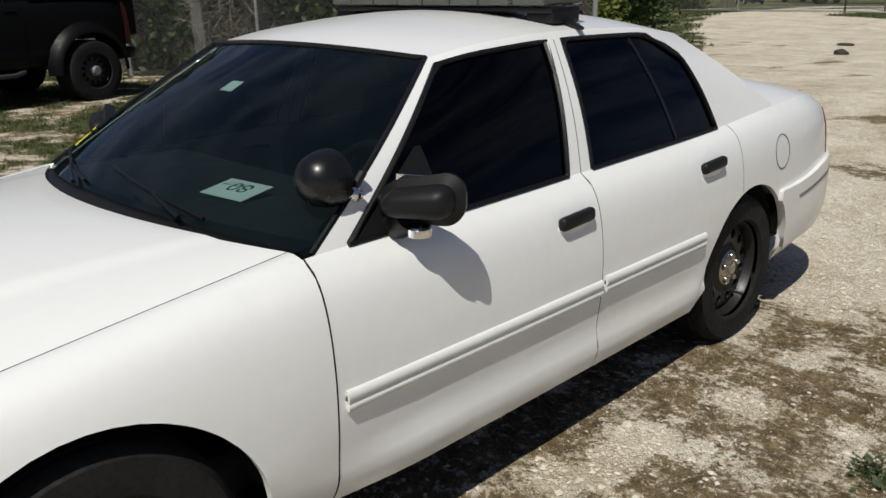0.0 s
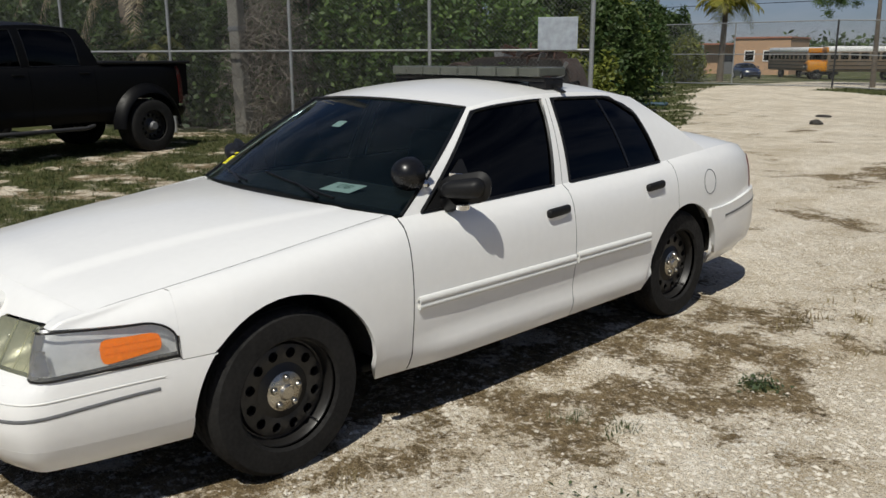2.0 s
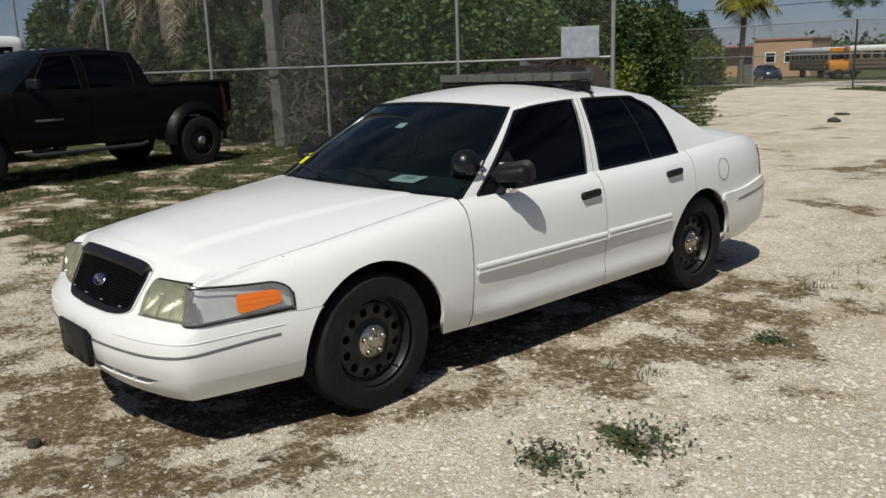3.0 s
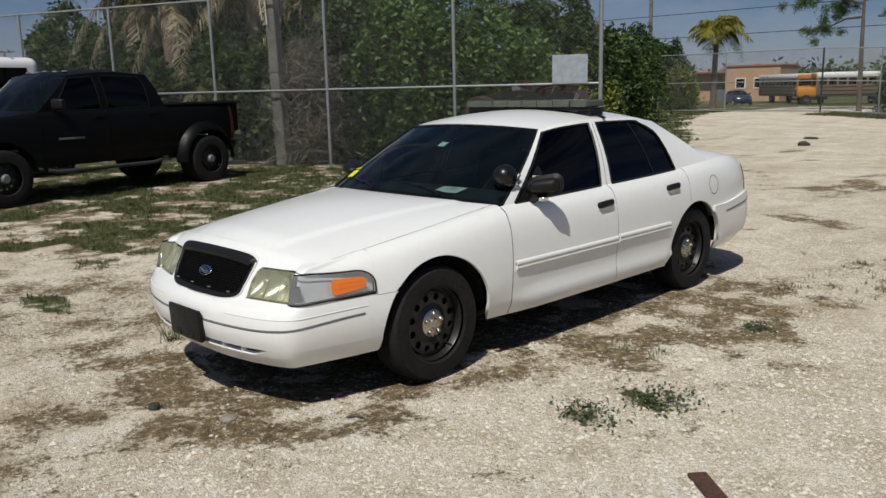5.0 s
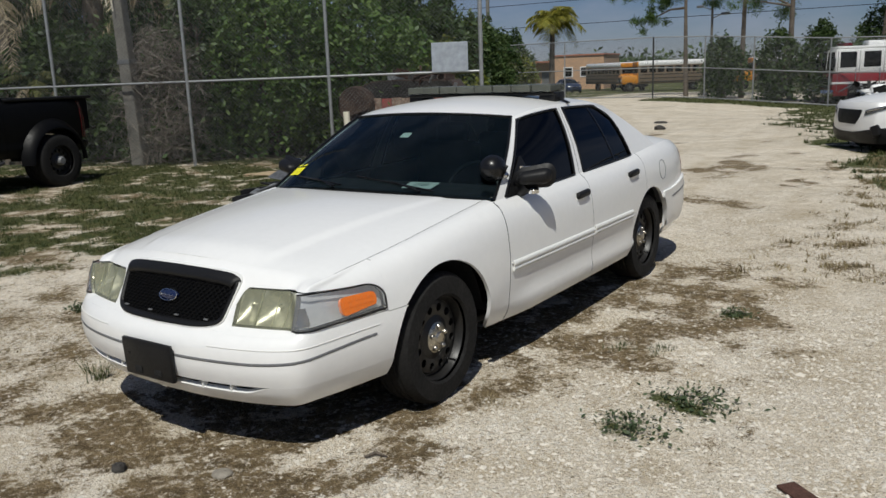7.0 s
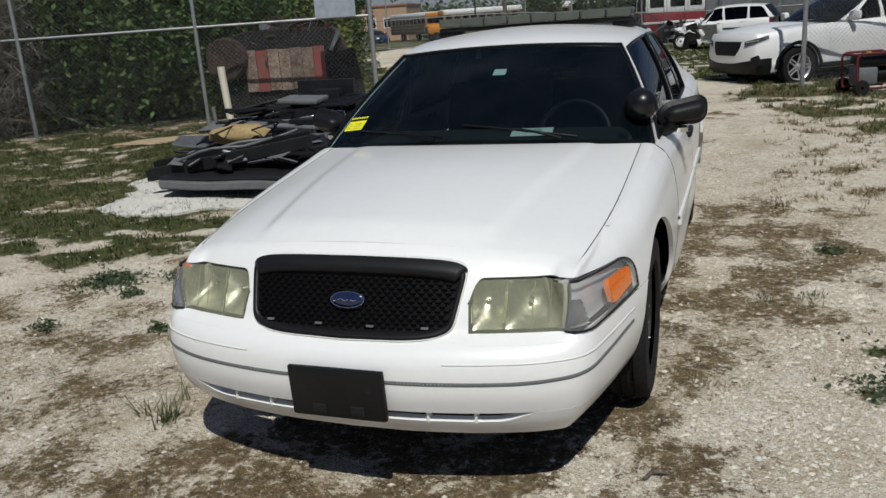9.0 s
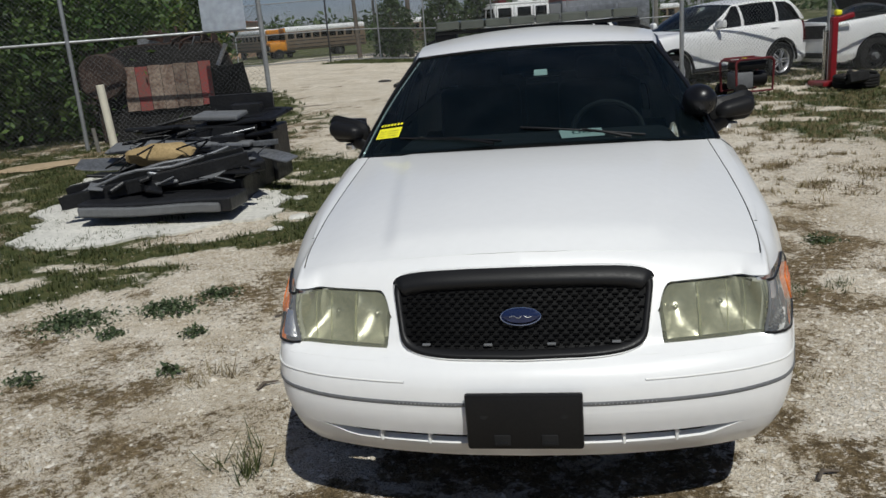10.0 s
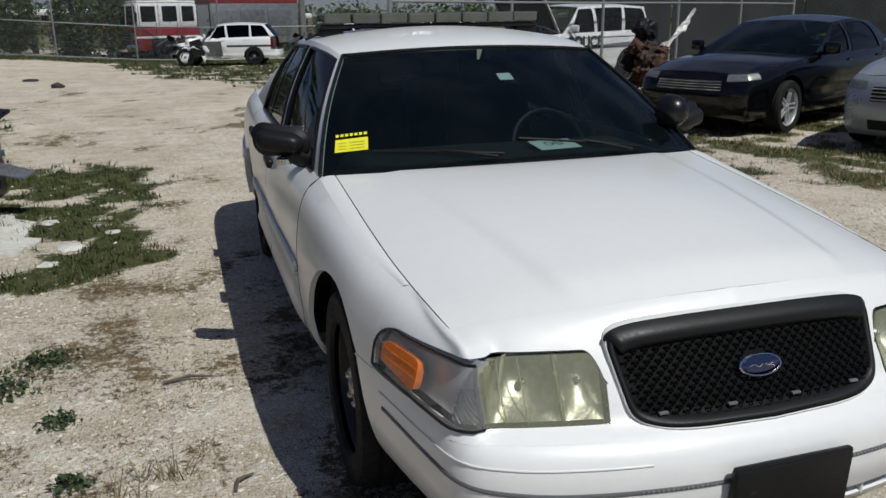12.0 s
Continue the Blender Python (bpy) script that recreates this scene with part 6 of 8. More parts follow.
        part("tail_lamp", sheet(P, 0.02, M_RED_LENS, "tail_lamp"), M_RED_LENS, root)
    sx = s.find("f", grille_x)
    P = [[s.at(lerp(-sx, sx, j / 16) * (1 - sweep * 3.0 * (1 - f) ** 2), lerp(grille_z[0], grille_z[1], f), 0.006) for j in range(17)] for f in frange(0, 1, 6)]
    gr = part("grille", sheet(P, 0.02, M_BLACK_PLASTIC, "grille"), M_BLACK_PLASTIC, root, "dark grille")
    if chrome:
        for k in range(4):
            z = lerp(grille_z[0], grille_z[1], (k + 0.5) / 4)
            part("grille_bar", tube([s.at(lerp(-sx, sx, j / 12), z, 0.014) for j in range(13)], 0.009, 6), M_CHROME, gr, "chrome grille bar", True)
    part("lower_intake", sheet([[s.at(lerp(-sx, sx, j / 16), lerp(sill + 0.05, sill + 0.16, f), 0.005) for j in range(17)] for f in (0, 1)], 0.01, M_BLACK_PLASTIC, "lower_intake"), M_BLACK_PLASTIC, root)
    return c


def placed(x, y, heading, dz=0.0):
    return pose(x, y, ground_z(x, y) + dz, 0, 0, heading)


# black sedan and its silver neighbour
TA = make_spec(0.98, 2.87, 1.26, 0.968, 0.80, 0.96, 1.02, 1.47, 0.24, (0.36, 0.395), (0.70, 1.62, 3.55, 2.95), [((0.95, 1.62), (1.85, 1.80)), ((1.98, 1.90), (3.0, 2.72))], [0.66, 1.92, 2.95], dict(y1=3.85, rear=(4.0, 1.02), crown=0.015), 0.91)
black = simple_car("black_sedan", "glossy black four-door sedan with bright alloy wheels, parked on grass", placed(5.77, 7.15, -65), TA, M_BLACK_PAINT, 0.345, 0.24, 0.24, "alloy", (0.70, 0.79), 0.52, (0.585, 0.715), 0.46, True, 2.87)
SI = make_spec(0.96, 2.73, 1.15, 0.93, 0.86, 1.02, 1.06, 1.50, 0.22, (0.33, 0.37), (0.66, 1.55, 3.3, 2.75), [((0.9, 1.55), (1.75, 1.70)), ((1.88, 1.80), (2.8, 2.55))], [0.62, 1.82, 2.8], dict(y1=3.6, rear=(3.72, 0.98), crown=0.015), 0.91)
silver = simple_car("silver_sedan", "silver four-door sedan with a chrome grille, parked on grass", placed(6.92, 4.70, -66), SI, M_SILVER, 0.325, 0.22, 0.22, "alloy", (0.70, 0.80), 0.52, (0.58, 0.74), 0.44, True, 2.73)

# white sport utility vehicle behind the yard fence
TE = make_spec(0.92, 2.725, 0.98, 0.92, 0.98, 1.08, 1.14, 1.60, 0.30, (0.36, 0.40), (0.80, 1.58, 3.55, 3.15), [((1.08, 1.60), (1.70, 1.66)), ((1.80, 1.72), (2.62, 2.62)), ((2.72, 2.70), (3.36, 3.05))], [0.60, 1.72, 2.68], None, 0.90, 0, 0.58, 0.10, 0.76, 0.6)
suv = simple_car("white_sport_utility", "clean white sport utility vehicle with black wheel-arch trim, behind a fence", placed(1.75, 13.5, -56, -0.10), TE, M_WHITE, 0.36, 0.235, 0.23, "alloy", (0.74, 0.85), 0.50, (0.60, 0.85), 0.42, False, 2.725, M_WHITE, sweep=0.10)
s_f = suv.sh.find("y", -0.52)
P = [[suv.sh.at(lerp(-s_f, s_f, j / 40), lerp(0.27, 0.50 - 0.05 * math.cos(math.pi * (j / 20 - 1)), f), 0.009) for j in range(41)] for f in frange(0, 1, 5)]
part("lower_fascia", sheet(P, 0.02, M_BLACK_PLASTIC, "lower_fascia"), M_BLACK_PLASTIC, suv.root, "black lower bumper fascia")
for right in (1, -1):
    for wy in (0.0, 2.725):
        arc = [suv.sh.at(right * suv.sh.find("y", wy + 0.43 * math.cos(a)), 0.36 + 0.43 * math.sin(a), 0.006) for a in frange(0.0, math.pi, 24)]
        part("arch_trim", tube(arc, [0.03] * 25, 6), M_BLACK_PLASTIC, suv.root, "", True)
    low_trim = [suv.sh.at(right * suv.sh.find("y", y), 0.36, 0.004) for y in frange(0.42, 2.3, 8)]
    part("sill_trim", tube(low_trim, 0.05, 6), M_BLACK_PLASTIC, suv.root, "", True)

# white patrol utility with its hood up
PT = make_spec(0.98, 2.95, 1.2, 1.0, 1.12, 1.22, 1.26, 1.88, 0.36, (0.40, 0.45), (0.66, 1.30, 4.0, 3.75), [((0.90, 1.32), (1.75, 1.70)), ((1.88, 1.82), (2.75, 2.80)), ((2.90, 2.92), (3.85, 3.66))], [0.62, 1.82, 2.78], None, 0.90, 62, 0.60, 0.05, 0.80, 0.8)
patrol = simple_car("patrol_utility", "white patrol utility vehicle with dark side lettering and its hood raised", placed(6.05, 15.45, -68, -0.15), PT, M_WHITE, 0.40, 0.24, 0.26, "dark", (0.92, 1.06), 0.62, (0.80, 1.06), 0.56, False, 2.95, M_WHITE)
part("engine_bay", box((1.5, 1.0, 0.5), (0, -0.05, 0.78), 0.05), M_DARK, patrol.root)
for z0, z1, y0, y1 in ((0.86, 0.90, 0.5, 4.0), (1.10, 1.125, 0.3, 4.0)):
    P = [[patrol.sh.at(patrol.sh.find("y", lerp(y0, y1, j / 20)), lerp(z0, z1, f), 0.006) for j in range(21)] for f in (0, 1)]
    part("side_stripe", sheet(P, 0.003, M_GREY, "side_stripe"), M_GREY, patrol.root)
txt = bpy.data.curves.new("lettering", "FONT")
txt.body, txt.size, txt.extrude, txt.offset = "POLICE", 0.36, 0.002, 0.012
txt.materials.append(M_INK)
tx = new("lettering", txt)
tx.parent = patrol.root
tx.matrix_basis = pose(1.01, 0.75, 0.90, 90, 0, 90)

# crashed utility vehicle
EX = make_spec(0.95, 2.86, 1.1, 0.98, 1.0, 1.14, 1.2, 1.76, 0.32, (0.38, 0.42), (0.62, 1.35, 3.75, 3.35), [((0.88, 1.37), (1.72, 1.66)), ((1.84, 1.76), (2.7, 2.7)), ((2.82, 2.78), (3.55, 3.25))], [0.60, 1.75, 2.72], None, 0.90, 0, 0.58, 0.08, 0.76, 0.6)
crashed = simple_car("crashed_utility", "crashed white patrol utility vehicle with a crumpled front", placed(-0.9, 35.2, -104), EX, M_WHITE, 0.38, 0.23, 0.24, "dark", (0.80, 0.92), 0.52, (0.66, 0.9), 0.46, False, 2.86)
for ob in list(crashed.root.children):
    if ob.name.split(".")[0] in ("hood", "front_fender", "front_bumper", "nose_panel", "headlamp", "grille", "lower_intake", "windscreen", "cowl", "door", "side_window", "windscreen_pillar", "door_pillar", "window_seal", "roof_rail", "fender_top") and ob.type == "MESH":
        for v in ob.data.vertices:
            if v.co.y < 2.2:
                k = smooth01(2.2, -0.3, v.co.y)
                q = Vector((v.co.x * 3.1, v.co.y * 3.1, v.co.z * 3.1))
                v.co += Vector((0.22 * noise.noise(q), 0.45 * k + 0.25 * noise.noise(q + Vector((5, 0, 0))), 0.24 * noise.noise(q + Vector((0, 7, 0))) - 0.10 * k)) * k
for k in range(34):
    a = random.Random(40 + k)
    part("torn_panel", box((a.uniform(0.12, 0.5), a.uniform(0.12, 0.6), 0.02), (a.uniform(-0.8, 1.02), a.uniform(-0.95, 0.75), a.uniform(0.35, 1.12)), 0.004, (a.uniform(-70, 70), a.uniform(-70, 70), a.uniform(0, 180))), (M_DARK, M_WHITE, M_BLACK_PLASTIC, M_GREY, M_SCRAP_LIGHT)[k % 5], crashed.root)
part("bent_door", box((0.04, 0.9, 0.62), (1.02, 1.15, 0.72), 0.01, (0, 12, -14)), M_SCRAP_LIGHT, crashed.root, "bent bare door skin")
part("door_gap", box((0.03, 0.5, 0.7), (0.985, 0.52, 0.74), 0.01, (14, 0, 0)), M_DARK, crashed.root)
P = [[crashed.sh.at(crashed.sh.find("y", lerp(0.7, 3.6, j / 20)), lerp(0.78, 0.86, f), 0.006) for j in range(21)] for f in (0, 1)]
part("side_stripe", sheet(P, 0.003, M_INK, "side_stripe"), M_INK, crashed.root)
second = copy_thing(crashed.root, placed(4.6, 36.0, -96))
tagged(second, "second white patrol utility parked behind the crashed one")
# black pickup truck with twin rear wheels
PK = make_spec(1.0, 3.57, 1.02, 0.98, 1.18, 1.32, 1.33, 1.94, 0.52, (0.42, 0.50), (0.62, 1.22, 2.85, 2.62), [((0.84, 1.24), (1.66, 1.58)), ((1.78, 1.70), (2.55, 2.48))], [0.60, 1.72, 2.72], None, 0.90, 0, 0.58, 0.08, 0.80, 0.9)
PK["top"] = [("f", 0.0, 1.18), ("f", 0.6, 1.17), ("y", -0.6, 1.19), ("y", 0.2, 1.28), ("y", 0.62, 1.32), ("y", 1.8, 1.33), ("y", 2.7, 1.34), ("y", 3.2, 1.36), ("r", 0.6, 1.36), ("r", 0.0, 1.36)]
truck = simple_car("pickup_truck", "dull black crew-cab pickup truck with twin rear wheels on grass", placed(-9.90, 0.46, 12) @ Matrix.Scale(1.05, 4), PK, M_TRUCK, 0.41, 0.23, 0.25, "dark", (0.88, 1.06), 0.55, (0.72, 1.08), 0.5, False, 3.57, M_BLACK_PLASTIC, "truck")
part("bed_floor", box((1.5, 1.6, 0.05), (0, 3.7, 0.85), 0.01), M_DARK, truck.root)
part("bed_front", box((1.66, 0.05, 0.5), (0, 2.9, 1.1), 0.01), M_TRUCK, truck.root)
for sg in (1, -1):
    part("bed_inner", box((0.05, 1.6, 0.5), (sg * 0.80, 3.7, 1.1), 0.01), M_TRUCK, truck.root)
    part("bed_rail", box((0.14, 1.65, 0.05), (sg * 0.86, 3.68, 1.375), 0.02), M_BLACK_PLASTIC, truck.root)
    arc_o = [(0.62 * math.cos(a) + 3.57, 0.42 + 0.66 * math.sin(a)) for a in frange(-0.05, math.pi + 0.05, 18)]
    arc_i = [(0.50 * math.cos(a) + 3.57, 0.42 + 0.50 * math.sin(a)) for a in frange(-0.05, math.pi + 0.05, 18)]
    P = [[(sg * 0.955, y, z) for y, z in arc_o], [(sg * 1.03, lerp(y, b, 0.3), lerp(z, c_, 0.3)) for (y, z), (b, c_) in zip(arc_o, arc_i)], [(sg * 1.11, lerp(y, b, 0.75), lerp(z, c_, 0.75)) for (y, z), (b, c_) in zip(arc_o, arc_i)], [(sg * 1.12, y, z) for y, z in arc_i]]
    part("wheel_flare", sheet(P, 0.03, M_TRUCK, "wheel_flare", (0, 3.57, 0.5)), M_TRUCK, truck.root, "wide rear wheel flare")
    add_wheel(truck.root, (sg * 1.0, 3.57, 0.41), 0.41, 0.23, 0.24, "dark", sg < 0)
    part("step_bar", tube([(sg * 0.93, 0.65, 0.47), (sg * 0.97, 0.8, 0.44), (sg * 0.97, 2.5, 0.44), (sg * 0.93, 2.65, 0.47)], 0.03, 10), M_POST_DARK, truck.root, "dark step bar", True)
    part("door_badge", box((0.006, 0.42, 0.03), (sg * 0.982, 1.05, 0.92), 0.002), M_GREY, truck.root)
    for xx in (0.25, 0.5):
        part("roof_lamp", ball(0.035, (sg * xx, 1.35, 1.915), (1.2, 1.4, 0.5), 12, 8), M_GREY, truck.root, "", True)
part("roof_lamp", ball(0.035, (0, 1.33, 1.925), (1.2, 1.4, 0.5), 12, 8), M_GREY, truck.root, "", True)

# tall white van behind the truck, only its top in view
van = thing("white_van", "tall white van with a roof rack behind the truck", "van", placed(-14.25, 2.9, 192))
part("body", box((2.0, 4.6, 1.98), (0, 2.6, 1.39), 0.18, (0, 0, 0), None, 4), M_WHITE, van, "white van body", True)
part("nose", box((1.9, 1.0, 0.8), (0, 0.0, 0.85), 0.2, (0, 0, 0), None, 4), M_WHITE, van, "", True)
part("windscreen", box((1.7, 0.06, 0.8), (0, 0.36, 1.88), 0.03, (-24, 0, 0)), M_GLASS_BLACK, van)
for sg in (1, -1):
    for yy in (1.05, 2.15, 3.4):
        part("side_window", box((0.04, 0.9, 0.56), (sg * 0.99, yy, 1.90), 0.02), M_GLASS_BLACK, van)
    part("rack_rail", tube([(sg * 0.8, 0.7, 2.48), (sg * 0.8, 4.6, 2.48)], 0.025, 8), M_GALV, van, "", True)
    for yy in (0.9, 2.6, 4.4):
        part("rack_foot", tube([(sg * 0.8, yy, 2.36), (sg * 0.8, yy, 2.48)], 0.02, 6), M_GALV, van)
    for yy in (0.1, 3.9):
        add_wheel(van, (sg * 0.9, yy, 0.36), 0.36, 0.21, 0.21, "dark", sg < 0)
for yy in (0.9, 2.6, 4.4):
    part("rack_bar", tube([(-0.95, yy, 2.49), (0.95, yy, 2.49)], 0.025, 8), M_GALV, van, "", True)

# fire engine beyond the far fence
fx, fy = -3.5, 40.2
engine = thing("fire_engine", "red and white fire engine with a wide glazed cab", "fire engine", pose(fx, fy, ground_z(fx, fy) - 0.05, 0, 0, -66))


def engine_part(name, size, at, m, label="", bevel=0.06, turn=(0, 0, 0)):
    return part(name, box(size, at, bevel, turn), m, engine, label, True)


engine_part("cab_lower", (2.45, 3.1, 1.05), (0, 1.35, 0.98), M_RED, "red lower cab")
engine_part("cab_upper", (2.42, 3.02, 1.12), (0, 1.40, 2.06), M_WHITE, "white upper cab", 0.12)
engine_part("cab_roof", (2.36, 2.9, 0.14), (0, 1.42, 2.66), M_WHITE, "", 0.06)
engine_part("band", (2.48, 3.13, 0.10), (0, 1.35, 1.06), M_WHITE, "white reflective band", 0.01)
engine_part("windscreen", (2.18, 0.06, 0.86), (0, -0.115, 2.06), M_GLASS_BLACK, "wide dark windscreen", 0.02, (-4, 0, 0))
engine_part("screen_pillar", (0.06, 0.07, 0.88), (0, -0.125, 2.06), M_WHITE, "", 0.01, (-4, 0, 0))
engine_part("bumper", (2.5, 0.60, 0.34), (0, -0.42, 0.60), M_CHROME, "chrome front bumper")
engine_part("grille", (1.3, 0.05, 0.56), (0, -0.215, 1.08), M_CHROME, "bright front grille", 0.01)
for k in range(4):
    engine_part("grille_bar", (1.22, 0.03, 0.05), (0, -0.245, 0.90 + 0.12 * k), M_BLACK_PLASTIC, "", 0.005)
for sg in (1, -1):
    for yy, w in ((0.46, 0.72), (1.50, 0.74), (2.42, 0.62)):
        engine_part("side_window", (0.05, w, 0.72), (sg * 1.20, yy, 2.12), M_GLASS_BLACK, "dark cab window with rounded corners", 0.024)
    for yy in (0.0, 0.95, 2.0):
        engine_part("door_seam", (0.02, 0.02, 1.9), (sg * 1.225, yy, 1.6), M_GREY, "", 0.004)
    for yy in (0.78, 1.82):
        engine_part("grab_rail", (0.05, 0.04, 0.7), (sg * 1.27, yy, 1.35), M_CHROME, "", 0.015)
    engine_part("headlamp", (0.42, 0.05, 0.30), (sg * 0.88, -0.215, 1.12), M_REFLECT, "", 0.02)
    engine_part("cab_mirror", (0.10, 0.12, 0.42), (sg * 1.40, -0.22, 2.0), M_BLACK_PLASTIC, "", 0.03)
    engine_part("wheel_arch", (0.06, 1.24, 0.62), (sg * 1.20, 1.1, 0.72), M_BLACK_PLASTIC, "", 0.02)
    add_wheel(engine, (sg * 1.08, 1.1, 0.52), 0.52, 0.3, 0.3, "dark", sg < 0)
    add_wheel(engine, (sg * 1.08, 6.2, 0.52), 0.52, 0.3, 0.3, "dark", sg < 0)
    for k in range(3):
        engine_part("shutter", (0.05, 1.35, 1.3), (sg * 1.22, 4.35 + 1.55 * k, 1.65), M_SCRAP_LIGHT, "grey roller shutter", 0.02)
    engine_part("body_rail", (0.12, 5.0, 0.12), (sg * 1.12, 6.1, 2.98), M_RED, "", 0.03)
engine_part("roof_lamps", (1.7, 0.42, 0.16), (0, 0.5, 2.80), M_RED_LENS, "red roof light bar", 0.05)
engine_part("roof_box", (0.9, 0.8, 0.26), (0, 1.9, 2.84), M_WHITE)
engine_part("pump_panel", (2.3, 0.62, 1.9), (0, 3.25, 1.55), M_GREY, "grey pump panel")
for k in range(3):
    engine_part("pump_pipe", (2.36, 0.12, 0.12), (0, 3.05 + 0.2 * k, 0.9 + 0.45 * k), M_CHROME, "", 0.03)
engine_part("body", (2.4, 5.0, 2.0), (0, 6.1, 1.62), M_SCRAP_LIGHT, "bare aluminium equipment body")
engine_part("body_top", (2.42, 5.0, 0.34), (0, 6.1, 2.74), M_RED, "red body top")
engine_part("ladder", (0.5, 4.6, 0.10), (0.55, 6.0, 3.02), M_SCRAP_LIGHT, "", 0.02)

# school buses, a car and a building far beyond the gate
def bus(x, y, heading, label):
    root = thing("school_bus", label, "bus", pose(x, y, ground_z(x, y) - 0.05, 0, 0, heading), "buses beyond the gate")
    # The body is a darker, browner colour than the yellow front.
    part("body", box((2.4, 8.6, 1.9), (0, 5.2, 1.75), 0.15), M_BUS_SIDE, root, "dull yellow-brown bus body", True)
    part("brow", box((2.3, 0.3, 0.5), (0, 0.95, 2.8), 0.12), M_BUS, root, "", True)
    part("face", box((2.3, 0.2, 1.0), (0, 0.95, 1.4), 0.05), M_BUS, root)
    part("roof", box((2.42, 8.6, 0.55), (0, 5.2, 2.86), 0.2), M_WHITE, root, "white bus roof", True)
    part("hood", box((2.1, 1.9, 0.95), (0, 0.2, 1.25), 0.2), M_BUS, root, "", True)
    part("windscreen", box((2.0, 0.05, 0.75), (0, 0.88, 2.25), 0.02), M_GLASS_BLACK, root)
    part("grille", box((1.1, 0.06, 0.6), (0, -0.76, 1.2), 0.02), M_BLACK_PLASTIC, root)
    part("bumper", box((2.3, 0.2, 0.28), (0, -0.85, 0.6), 0.04), M_BLACK_PLASTIC, root)
    for sg in (1, -1):
        part("headlamp", box((0.25, 0.06, 0.25), (sg * 0.8, -0.76, 1.2), 0.05), M_REFLECT, root)
        for k in range(9):
            part("side_window", box((0.04, 0.68, 0.62), (sg * 1.19, 1.5 + 0.88 * k, 2.25), 0.01), M_GLASS_BLACK, root)
        for k in range(3):
            part("rub_rail", box((0.04, 8.2, 0.07), (sg * 1.205, 5.2, 1.0 + 0.36 * k), 0.01), M_BLACK_PLASTIC, root)
        add_wheel(root, (sg * 1.0, 0.1, 0.5), 0.5, 0.28, 0.28, "dark", sg < 0)
        add_wheel(root, (sg * 1.0, 6.6, 0.5), 0.5, 0.28, 0.28, "dark", sg < 0)
    return root


b0 = bus(-28.9, 79.5, -58, "yellow school bus with a white roof, seen from the front")
for x, y, hd, lb in ((-29.6, 83.5, 50, "yellow school bus with a white roof, parked side-on"), (-18.0, 82, -66, "school bus with a white roof among parked buses"), (-8.0, 83.5, -80, "school bus half hidden behind trees"), (3.0, 86, -75, "school bus half hidden behind trees")):
    tagged(copy_thing(b0, pose(x, y, ground_z(x, y) - 0.05, 0, 0, hd)), lb)
bx, by = -41.4, 95.0
bz0 = ground_z(bx, by)
build = thing("building", "low tan stucco building with a reddish roof edge", "building", pose(bx, by, bz0, 0, 0, 8))
part("wall", box((6.6, 8.0, 4.2), (0, 4.0, 2.1), 0.02), M_STUCCO, build, "tan stucco wall")
part("roof", box((6.8, 8.3, 0.22), (0, 4.0, 4.3), 0.04), M_STUCCO_TRIM, build, "reddish roof edge")
part("wing", box((4.2, 6.0, 3.5), (-5.42, 4.5, 1.75), 0.02), M_STUCCO, build)
part("wing_roof", box((4.6, 7.6, 0.22), (-5.6, 3.9, 3.62), 0.04), M_STUCCO_TRIM, build)
for xx in (-1.35, 0.85):
    win = part("window", box((1.25, 0.1, 1.3), (xx, -0.02, 2.2), 0.01), M_WHITE, build)
    part("pane", box((1.0, 0.06, 1.05), (xx, -0.06, 2.2), 0.01), M_GLASS_BLACK, win)
part("door", box((1.6, 0.1, 2.3), (-4.6, 1.46, 1.15), 0.02), M_GREY, build)
blue_spec = make_spec(0.9, 2.65, 1.0, 0.9, 0.8, 0.98, 1.02, 1.46, 0.22, (0.33, 0.37), (0.62, 1.5, 3.1, 2.7), [((0.85, 1.5), (1.65, 1.62)), ((1.78, 1.72), (2.65, 2.5))], [0.6, 1.72, 2.6], dict(y1=3.4, rear=(3.5, 0.98), crown=0.01), 0.9)
M_BLUE_CAR = mat("blue_car_paint", (0.010, 0.022, 0.06), 0.3, var=0.1, coat=0.6)
simple_car("blue_car", "small blue car parked before the tan building", pose(-33.0, 75.0, ground_z(-33.0, 75.0), 0, 0, 42), blue_spec, M_BLUE_CAR, 0.32, 0.21, 0.2, "alloy", (0.64, 0.74), 0.48, (0.5, 0.62), 0.4, False, 2.65)


# ---------------------------------------------------------------- plants
def leaf_cloud(name, centres, size, material, rng, up=0.4, slim=0.5, stretch=1.0):
    """Small leaf blades, each of two faces, at the given places."""
    c = np.array(centres, float)
    k = len(c)
    nrm = rng.normal(size=(k, 3))
    nrm[:, 2] = np.abs(nrm[:, 2]) + up
    nrm /= np.linalg.norm(nrm, axis=1, keepdims=True)
    a = np.cross(nrm, rng.normal(size=(k, 3)))
    a /= np.linalg.norm(a, axis=1, keepdims=True)
    b = np.cross(nrm, a)
    s = size * rng.uniform(0.6, 1.35, (k, 1))
    v = np.stack([c - a * s * stretch, c + b * s * slim + nrm * s * 0.12, c + a * s * stretch, c - b * s * slim + nrm * s * 0.12], 1).reshape(-1, 3)
    i = np.arange(k)[:, None] * 4
    me = bpy.data.meshes.new(name)
    me.vertices.add(4 * k)
    me.vertices.foreach_set("co", v.ravel())
    me.loops.add(4 * k)
    me.loops.foreach_set("vertex_index", (i + np.arange(4)).ravel())
    me.polygons.add(k)
    me.polygons.foreach_set("loop_start", (i[:, 0]))
    me.polygons.foreach_set("loop_total", np.full(k, 4))
    me.materials.append(material)
